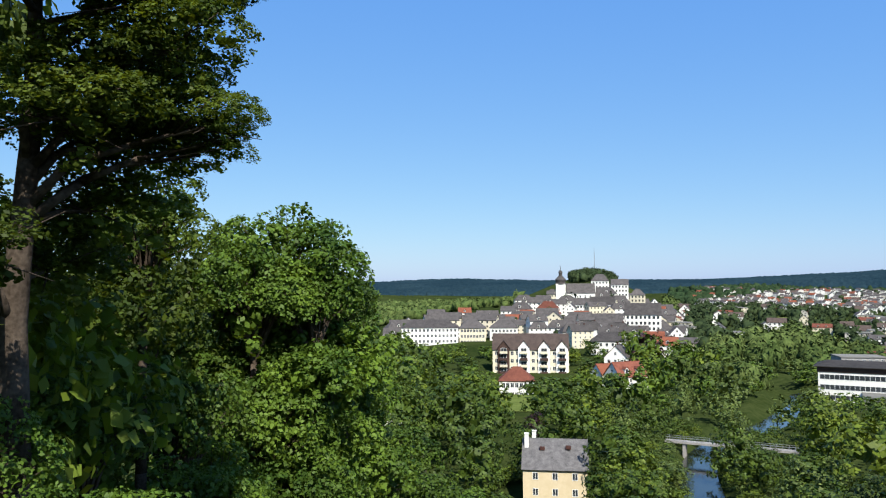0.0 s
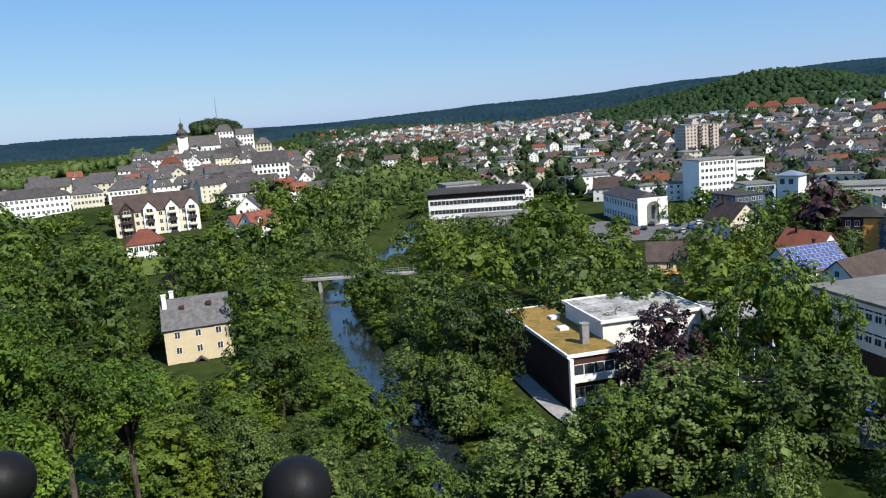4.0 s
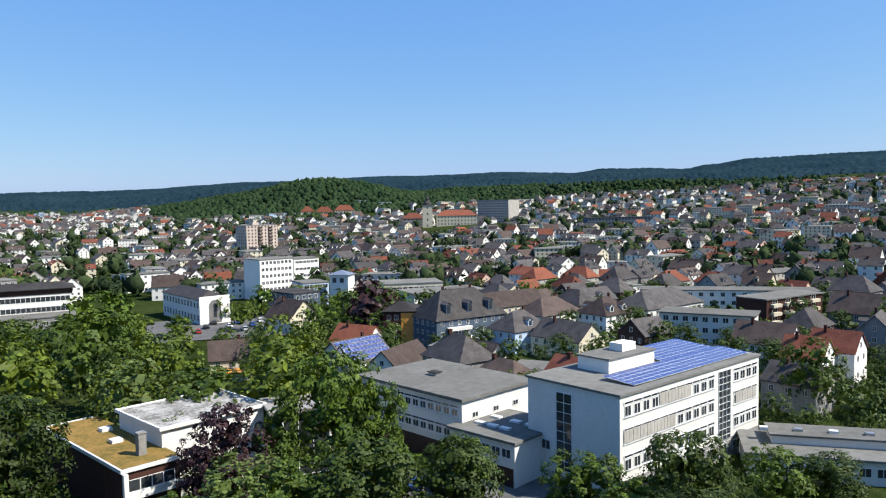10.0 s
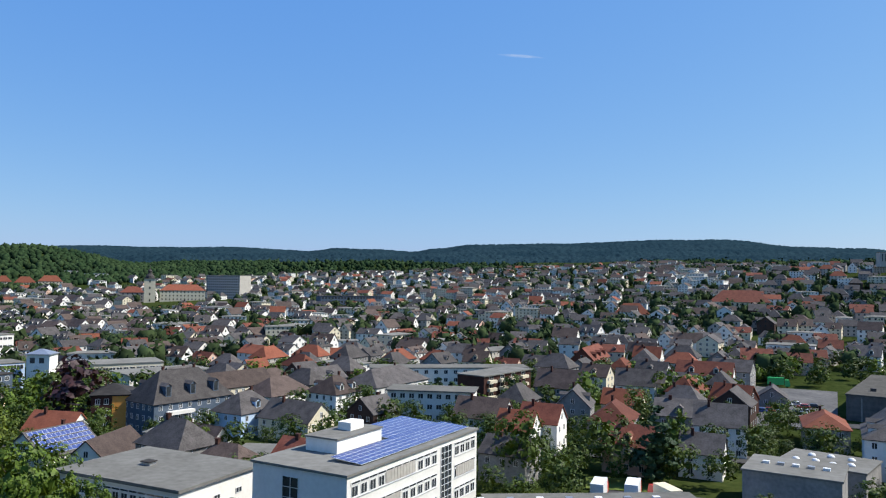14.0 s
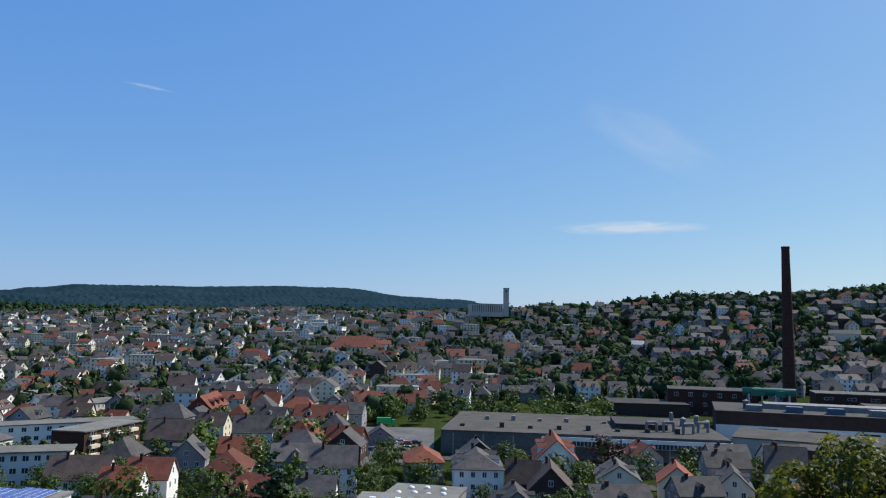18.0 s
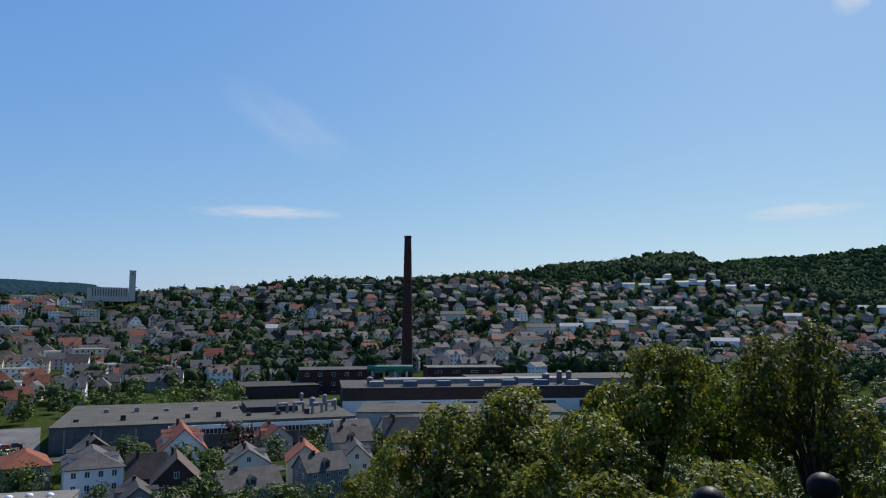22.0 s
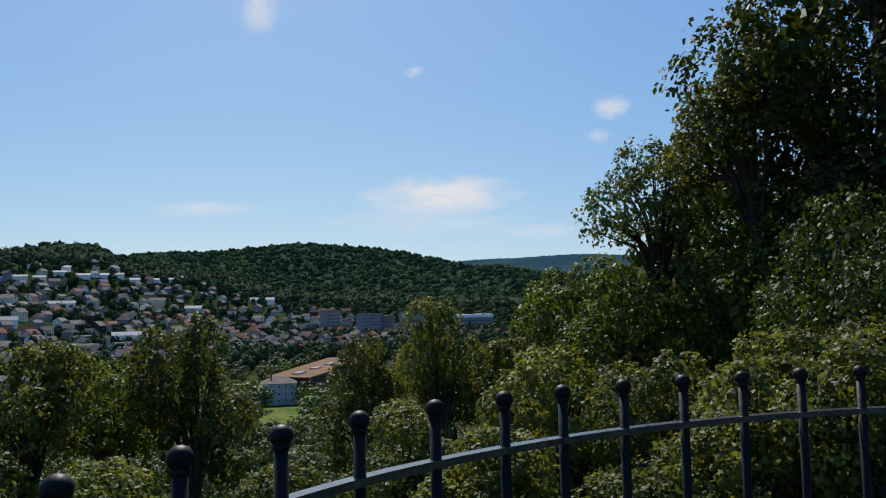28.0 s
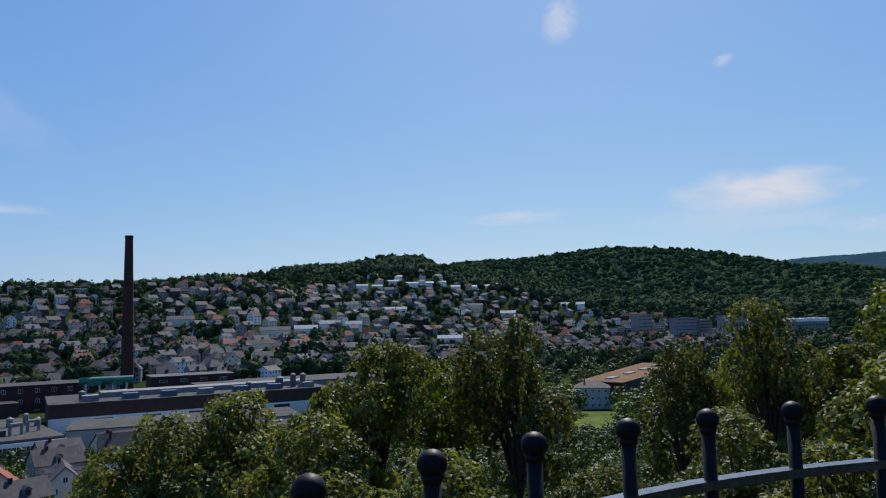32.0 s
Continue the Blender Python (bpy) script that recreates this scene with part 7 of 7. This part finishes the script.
def crown_kind(name, seed, mat, n, size, lobes=14, flat=1.0, droop=0.0, variants=2):
    """Crowns of radius 1, dense with small leaves, for the trees at arm's reach."""
    out = []
    for k in range(variants):
        rs = np.random.default_rng(seed + k)
        d = rs.normal(size=(lobes, 3))
        d /= np.linalg.norm(d, axis=1)[:, None]
        c = d * rs.uniform(0.35, 0.75, (lobes, 1)) * np.array([1, 1, flat])
        r = rs.uniform(0.22, 0.4, lobes)
        v, f, cl = leaf_cloud(rs, c, r, n // 24, 24, 0.125, size, droop=droop, up=0.55, loose=0.8)
        v, f = joined((v, f), core_cloud(rs, c, r, 700, 0.085))
        s = Shape()
        for t in cl[rs.choice(len(cl), 46, replace=False)]:
            t = Vector(t)
            mid = Vector((t.x * 0.35, t.y * 0.35, t.z * 0.4 - 0.15))
            s.tube((0, 0, -0.7), mid, 0.022, 0.014, 5)
            s.tube(mid, t, 0.014, 0.003, 4)
        light = joined(leaf_cloud(rs, c, r, n // 46, 22, 0.14, size * 1.25, droop=droop, up=0.55, loose=0.8)[:2], core_cloud(rs, c, r, 500, 0.1))
        out.append((raw("crown", v, f, mat), s.data("bough", [BARK]), raw("crown", *light, mat)))
    CROWNS[name] = out


crown_kind("near_maple", 110, LEAF_MAPLE_LIT, 7200, 0.054, lobes=16)
crown_kind("near_ash", 120, LEAF_ASH_LIT, 7200, 0.05, lobes=18, flat=1.2)
crown_kind("near_oak", 130, LEAF_OAK_LIT, 7200, 0.05, lobes=20)
crown_kind("near_beech", 160, LEAF_BEECH_SHADE, 11000, 0.034, lobes=24, flat=1.1)
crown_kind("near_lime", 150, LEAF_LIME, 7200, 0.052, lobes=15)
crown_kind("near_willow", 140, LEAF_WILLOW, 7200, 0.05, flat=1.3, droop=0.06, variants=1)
WORDS.update(near_beech="tall fine-leaved beech beside the railing, leaves darkened as if shaded", near_lime="broad fresh green lime on the slope below the lookout", near_maple="bright green maple just below the railing", near_ash="leafy green ash below the railing", near_oak="tall dark oak at the edge of the lookout", near_willow="slender grey-green tree beside the lookout")
near_count = [0]


def near_tree(kind, az, d, top_el, radius, tall=1.0, group="trees round the lookout", stack=1):
    """A tree whose top stands at that elevation over the horizon."""
    near_count[0] += 1
    p = at(az, d)
    z = z_at(p.x, p.y)
    crown, limbs, light = CROWNS[kind][near_count[0] % len(CROWNS[kind])]
    top = EYE + d * math.tan(radians(top_el))
    c = max(top - radius * tall * 1.02, z + radius * 0.6 * tall)
    root = empty("tree", Matrix.Translation((p.x, p.y, z)), WORDS[kind], "tree", group)
    m = Matrix.Translation((0, 0, c - z)) @ Matrix.Rotation(near_count[0] * 2.2, 4, "Z") @ Matrix.Diagonal((radius, radius, radius * tall, 1))
    part("crown", crown, None, root, m=m)
    for k in range(1, stack):
        spin = near_count[0] * 2.2 + k * 1.9
        q = Matrix.Translation((0.35 * radius * math.cos(spin), 0.35 * radius * math.sin(spin), c - z - 1.15 * radius * tall * k)) @ Matrix.Rotation(spin, 4, "Z") @ Matrix.Diagonal((radius, radius, radius * tall, 1))
        part("crown", CROWNS[kind][k % len(CROWNS[kind])][2], None, root, m=q)
    part("bough", limbs, None, root, m=m)
    s = Shape()
    r = 0.05 * radius + 0.06
    zt = c - z - 0.6 * radius * tall
    s.tube((0, 0, -1), (0.1 * r, 0, zt * 0.5), r * 1.3, r * 0.95, 10)
    s.tube((0.1 * r, 0, zt * 0.5), (0, 0, zt + 0.4 * radius), r * 0.95, r * 0.55, 10)
    part("trunk", s, BARK, root, smooth=True)
    return root


near_tree("near_maple", 130.5, 19, -6.2, 2.0)
near_tree("near_maple", 136.0, 20, -4.6, 2.2)
near_tree("near_maple", 140.5, 17, -6.5, 1.8)
near_tree("near_maple", 146.0, 19, -1.3, 1.7, 1.3)
near_tree("near_oak", 151.0, 22, -3.2, 2.0)
near_tree("near_ash", 156.2, 20, -0.7, 2.0, 1.3)
near_tree("near_maple", 125.5, 22, -11.0, 2.0)
near_tree("near_ash", 167.8, 18, -2.4, 1.4, 1.3)
near_tree("near_ash", 173.5, 18, 0.0, 1.3, 1.5)
near_tree("near_maple", 178.0, 19, -2.0, 1.7)
near_tree("near_oak", 184.4, 26, 3.4, 2.6, 1.0, stack=2)
near_tree("near_willow", 189.8, 22, 11.5, 2.3, 1.1, stack=4)
near_tree("near_oak", 188.0, 20, 2.5, 1.9, 1.1, stack=2)
near_tree("near_oak", 193.5, 27, 9.0, 3.2, 1.2, stack=3)
near_tree("near_ash", 196.5, 19, 16.5, 2.3, 1.1, stack=3)
near_tree("near_beech", 204.5, 20, 33, 3.6, 1.1, stack=4)
near_tree("near_beech", 201.0, 24, 20, 3.2, 1.1, stack=4)
near_tree("near_beech", 212.0, 18, 36, 4.0, 1.1, stack=4)
near_tree("near_beech", 203.5, 12.5, 7, 2.0, 1.3)
near_tree("near_beech", 211.5, 12.0, 10, 2.2, 1.3)
near_tree("near_oak", 218.0, 17, 38, 4.5, 1.5)
near_tree("near_oak", 207.0, 24, 14, 4.0, 1.4)
near_tree("near_beech", 214.0, 14, 8, 3.4, 1.2)
near_tree("near_oak", 230.0, 18, 36, 5.5, 1.3)
for az, d, el, r in ((161.5, 16, -11.5, 1.7), (151, 14, -9, 1.8), (143, 14, -11, 1.8), (134, 15, -13.5, 1.8), (127, 17, -16.5, 1.9), (119.5, 22, -15.5, 1.8), (171, 13, -7.5, 1.5), (177, 12, -8, 1.5), (183, 14, -3, 1.8),
                     (190, 12, -4, 1.6), (197, 11, -5, 1.5), (204, 10.5, -5, 1.5), (156.5, 12, -16, 1.5), (146.5, 11, -19, 1.5), (139, 12, -21, 1.5), (166, 11, -14, 1.4), (173.5, 10, -15, 1.4), (181, 10, -14, 1.3), (188, 9.5, -13, 1.3), (195, 9, -14, 1.2), (211, 9.5, -6, 1.5), (203, 8.5, -16, 1.2)):
    near_tree("near_ash" if near_count[0] % 3 == 0 else "near_maple", az, d, el, r, 1.0, "bushes below the railing")
# the wooded left flank
def old_oak(az, d, girth, lobes):
    """A big tree seen from beneath: a bare trunk whose boughs reach out to single masses of leaves."""
    p = at(az, d)
    z = z_at(p.x, p.y)
    root = empty("tree", Matrix.Translation((p.x, p.y, z)), "old oak with a thick bare trunk and wide boughs", "tree", "trees round the lookout")
    fork = [Vector((0, 0, -0.6)), Vector((0.05, 0.04, 2.6)), Vector((-0.1, 0.12, 5.2)), Vector((0.05, 0.25, 8.5)), Vector((0.1, 0.2, 12.0))]
    s = Shape()
    for k, (a, b) in enumerate(zip(fork, fork[1:])):
        s.tube(a, b, girth * (1.25, 0.95, 0.8, 0.55)[k], girth * (0.95, 0.8, 0.55, 0.3)[k], 12, cap=False)
    part("trunk", s, BARK, root, smooth=True)
    for k, (laz, el, ld, r) in enumerate(lobes):
        q = at(laz, ld, EYE + ld * math.tan(radians(el))) - Vector((p.x, p.y, z))
        m = Matrix.Translation(q) @ Matrix.Rotation(k * 1.7, 4, "Z") @ Matrix.Diagonal((r, r, r * 0.72, 1))
        part("crown", CROWNS["near_oak"][k % 2][0 if k % 3 else 2], None, root, m=m)
        f = min(11.0, max(2.8, q.z - 0.45 * math.hypot(q.x, q.y)))
        a = next(u.lerp(v, (f - u.z) / (v.z - u.z)) for u, v in zip(fork, fork[1:]) if u.z <= f <= v.z)
        mid = a.lerp(q, 0.5) + Vector((0.15 * math.sin(k), 0.15 * math.cos(k * 2), 0.35))
        s = Shape()
        bend = a.lerp(mid, 0.5) + Vector((0.2 * math.cos(k * 3), 0.2 * math.sin(k * 5), 0.22))
        s.tube(a, bend, 0.085, 0.068, 8)
        s.tube(bend, mid, 0.068, 0.05, 8)
        s.tube(mid, q, 0.05, 0.015, 7)
        for e in range(5):
            t = q + Vector((math.sin(k + e * 2.3) * r * 0.7, math.cos(k * 2 + e * 1.9) * r * 0.7, math.sin(e * 1.3) * r * 0.4))
            s.tube(mid.lerp(q, 0.35 + 0.12 * e), t, 0.022, 0.006, 5)
        part("bough", s, BARK, root, smooth=True)
    return root


old_oak(-33.4, 14.0, 0.27, ((-29.5, 22.0, 13.5, 1.7), (-26.0, 19.5, 13.0, 1.35), (-21.6, 21.0, 13.5, 1.25), (-22.8, 17.0, 13.0, 1.2), (-19.4, 20.8, 14.0, 0.7), (-27.5, 15.0, 13.5, 1.4), (-23.4, 12.8, 13.5, 1.25), (-20.4, 12.0, 13.0, 0.8), (-22.0, 9.6, 14.0, 0.95), (-19.6, 11.0, 13.5, 0.45),
                            (-25.8, 10.0, 14.5, 1.4), (-30.5, 11.5, 13.0, 1.5), (-28.5, 5.5, 15.5, 1.8), (-36.5, 22.0, 12.0, 1.8), (-32.0, 25.0, 12.5, 1.8), (-24.5, 24.0, 13.5, 1.6), (-31.5, 1.5, 16.0, 1.8), (-25.0, 14.8, 15.0, 1.3), (-36.5, 3.0, 11.5, 1.3), (-28.5, 10.0, 15.5, 1.6)))
near_tree("near_oak", -26.0, 24, 8.5, 2.3, 1.0, stack=2)
near_tree("near_lime", -16.2, 36, 7.0, 4.0, 1.0, stack=4)
near_tree("near_lime", -18.6, 34, 4.5, 3.4, 1.0, stack=3)
near_tree("near_lime", -14.2, 34, 3.0, 2.8, 1.0, stack=4)
near_tree("near_lime", -13.0, 38, 2.5, 2.8, 1.0, stack=2)
near_tree("near_oak", -20.5, 38, 5.0, 3.4, 1.1, stack=3)
near_tree("near_lime", -13.0, 42, 1.0, 3.2, 1.1, stack=2)
near_tree("near_oak", -26.0, 34, 6.0, 3.8, 1.2, stack=3)
near_tree("near_oak", -31.5, 26, 5.0, 3.6, 1.2, stack=3)
near_tree("near_lime", -11.5, 46, -4.0, 3.6, 1.1, stack=2)
near_tree("near_lime", -18.0, 33, -4.5, 3.4, 1.1)
near_tree("near_lime", -24.0, 29, -4.0, 3.2, 1.1, stack=2)
near_tree("near_lime", -30.0, 22, -3.0, 2.9, 1.1, stack=2)
near_tree("near_lime", -9.0, 50, -9.0, 3.9, 1.0)
near_tree("near_lime", -15.0, 32, -10.0, 3.2, 1.0)
near_tree("near_lime", -21.5, 24, -10.0, 2.7, 1.0)
near_tree("near_lime", -28.5, 17, -11.0, 2.3, 1.0)
near_tree("near_lime", -6.0, 46, -13.0, 3.9, 1.0)
near_tree("near_lime", -2.0, 56, -14.0, 4.2, 1.0)
near_tree("near_lime", -10.5, 34, -15.5, 3.3, 1.0)
near_tree("near_lime", -36.0, 20, 0.0, 3.2, 1.0)
near_tree("near_lime", -31.5, 11, -12.0, 1.3, 1.0)
near_tree("near_lime", -26.0, 13, -15.0, 1.4, 1.0)
near_tree("near_lime", -34.5, 14, -6.0, 1.5, 1.0)
near_tree("near_oak", -47.0, 18, 30, 5.0, 1.3, stack=2)
for az in (245, 280, 312):
    near_tree("near_oak", az, 22, 34, 7.0, 1.3)

# ---- railing of the lookout ----
LINE = [(-2.9, -3.64), (-2.365, -3.705), (-1.822, -3.683), (-1.289, -3.573), (-0.784, -3.38), (-0.309, -3.11), (0.112, -2.759), (0.471, -2.335), (0.73, -1.83), (0.886, -1.319), (0.99, -0.8), (1.02, -0.2), (0.89, 0.31), (0.547, 0.711), (0.173, 1.016), (-0.25, 1.14), (-0.7, 1.1), (-1.1, 0.9), (-1.4, 0.6)]


def smooth_line(pts, step):
    c = []
    for k in range(len(pts) - 1):
        a, b, cc, d = (Vector(pts[max(0, min(len(pts) - 1, k + o))]) for o in (-1, 0, 1, 2))
        for s in range(24):
            t = s / 24
            c.append(0.5 * ((2 * b) + (cc - a) * t + (2 * a - 5 * b + 4 * cc - d) * t * t + (3 * b - a - 3 * cc + d) * t ** 3))
    out, run = [c[0]], 0.0
    for p, q in zip(c, c[1:]):
        run += (q - p).length
        if run >= step:
            out.append(q)
            run -= step
    return out


TOP = EYE - 0.25
deck = EYE - 1.6
fence = empty("railing", Matrix.Identity(4), "black iron railing with ball-topped bars round the lookout", "railing")
bar = Shape()
bar.tube((0, 0, deck - TOP - 0.1), (0, 0, -0.05), 0.0165, 0.0165, 12)
bar.tube((0, 0, -0.062), (0, 0, -0.045), 0.0165, 0.022, 12)
bar_data = bar.data("bar", [IRON], True)
knob = Shape()
knob.ball((0, 0, -0.0265), 0.0275, 12, 18, 0.96)
knob_data = knob.data("ball", [IRON], True)
for p in smooth_line(LINE[1:], 0.2725):
    b = part("bar", bar_data, None, fence, m=Matrix.Translation((p.x, p.y, TOP)))
    part("ball", knob_data, None, b)
fine = smooth_line(LINE, 0.03)
for zz, w, h in ((TOP - 0.189, 0.02, 0.022), (deck + 0.12, 0.02, 0.022)):
    s = Shape()
    v = []
    for k, p in enumerate(fine):
        d = (fine[min(k + 1, len(fine) - 1)] - fine[max(k - 1, 0)]).normalized()
        side = Vector((-d.y, d.x)) * w
        v.append([(p.x + side.x, p.y + side.y, zz), (p.x - side.x, p.y - side.y, zz), (p.x - side.x, p.y - side.y, zz + h), (p.x + side.x, p.y + side.y, zz + h)])
    for a, b in zip(v, v[1:]):
        for i in range(4):
            j = (i + 1) % 4
            s.face((a[i], a[j], b[j], b[i]))
    part("rail", s, GLOSSIRON, fence)

# ---- thin clouds and a vapour trail, far off ----
def cloud(az, el, w, h, seed, tilt=0.0, dense=0.5, stretch=3.0, name="cloud", label="thin white wisp of cloud in the blue sky"):
    m = bpy.data.materials.new("cloud_%d" % seed)
    m.use_nodes = True
    n, l = m.node_tree.nodes, m.node_tree.links
    tc, mp, nz, gr = n.new("ShaderNodeTexCoord"), n.new("ShaderNodeMapping"), n.new("ShaderNodeTexNoise"), n.new("ShaderNodeTexGradient")
    mp.inputs["Scale"].default_value = (1.6 * w / h / stretch, 1.6, 1)
    mp.inputs["Location"].default_value = (seed * 3.7, seed * 1.3, 0)
    nz.inputs["Scale"].default_value, nz.inputs["Detail"].default_value, nz.inputs["Roughness"].default_value = 1.1, 7, 0.55
    nz.inputs["Distortion"].default_value = 0.5
    gr.gradient_type = "SPHERICAL"
    l.new(tc.outputs["Object"], mp.inputs[0])
    l.new(mp.outputs[0], nz.inputs["Vector"])
    l.new(tc.outputs["Object"], gr.inputs[0])
    mul, rng_ = n.new("ShaderNodeMath"), n.new("ShaderNodeMapRange")
    mul.operation = "MULTIPLY"
    l.new(nz.outputs[0], mul.inputs[0])
    l.new(gr.outputs[0], mul.inputs[1])
    rng_.inputs[1].default_value, rng_.inputs[2].default_value, rng_.inputs[4].default_value = 0.12, 0.42, dense
    l.new(mul.outputs[0], rng_.inputs[0])
    em, tr, mx = n.new("ShaderNodeEmission"), n.new("ShaderNodeBsdfTransparent"), n.new("ShaderNodeMixShader")
    em.inputs[0].default_value, em.inputs[1].default_value = (0.95, 0.97, 1.0, 1), 0.62
    l.new(rng_.outputs[0], mx.inputs[0])
    l.new(tr.outputs[0], mx.inputs[1])
    l.new(em.outputs[0], mx.inputs[2])
    l.new(mx.outputs[0], n["Material Output"].inputs[0])
    s = Shape()
    s.face([(-1, -1, 0), (1, -1, 0), (1, 1, 0), (-1, 1, 0)])
    d = 4600.0
    e = radians(el)
    p = at(az, d * math.cos(e), EYE + d * math.sin(e))
    ob = part(name, s, m)
    ob.matrix_basis = look(p, (0, 0, EYE), tilt) @ Matrix.Diagonal((d * math.tan(radians(w / 2)), d * math.tan(radians(h / 2)), 1, 1))
    ob.visible_shadow = False
    return tagged(ob, label, "cloud", kind="structure")


cloud(174.0, 8.6, 17, 4.6, 1, 0, 1.0)
cloud(172.5, 6.6, 22, 3.0, 2, 0, 0.3)
cloud(181.5, 5.7, 10, 1.8, 3, 0, 0.35)
cloud(156.5, 7.6, 11, 1.6, 4, -3, 0.5, 4)
cloud(160.3, 21.8, 3.6, 5.0, 5, 25, 0.65, 1.2)
cloud(187.0, 14.6, 4.2, 2.6, 6, 0, 0.65, 1.5)
cloud(186.0, 12.6, 3.0, 1.6, 7, 0, 0.4, 1.5)
cloud(172.0, 17.8, 2.2, 1.2, 8, -20, 0.45, 1.5)
cloud(117.5, 8.0, 15, 1.5, 9, 0, 0.55, 5)
cloud(119.0, 14.5, 16, 5.0, 10, 30, 0.14, 3)
cloud(81.2, 16.8, 4.6, 0.35, 11, 5, 0.28, 8, label="short white vapour trail high in the sky")
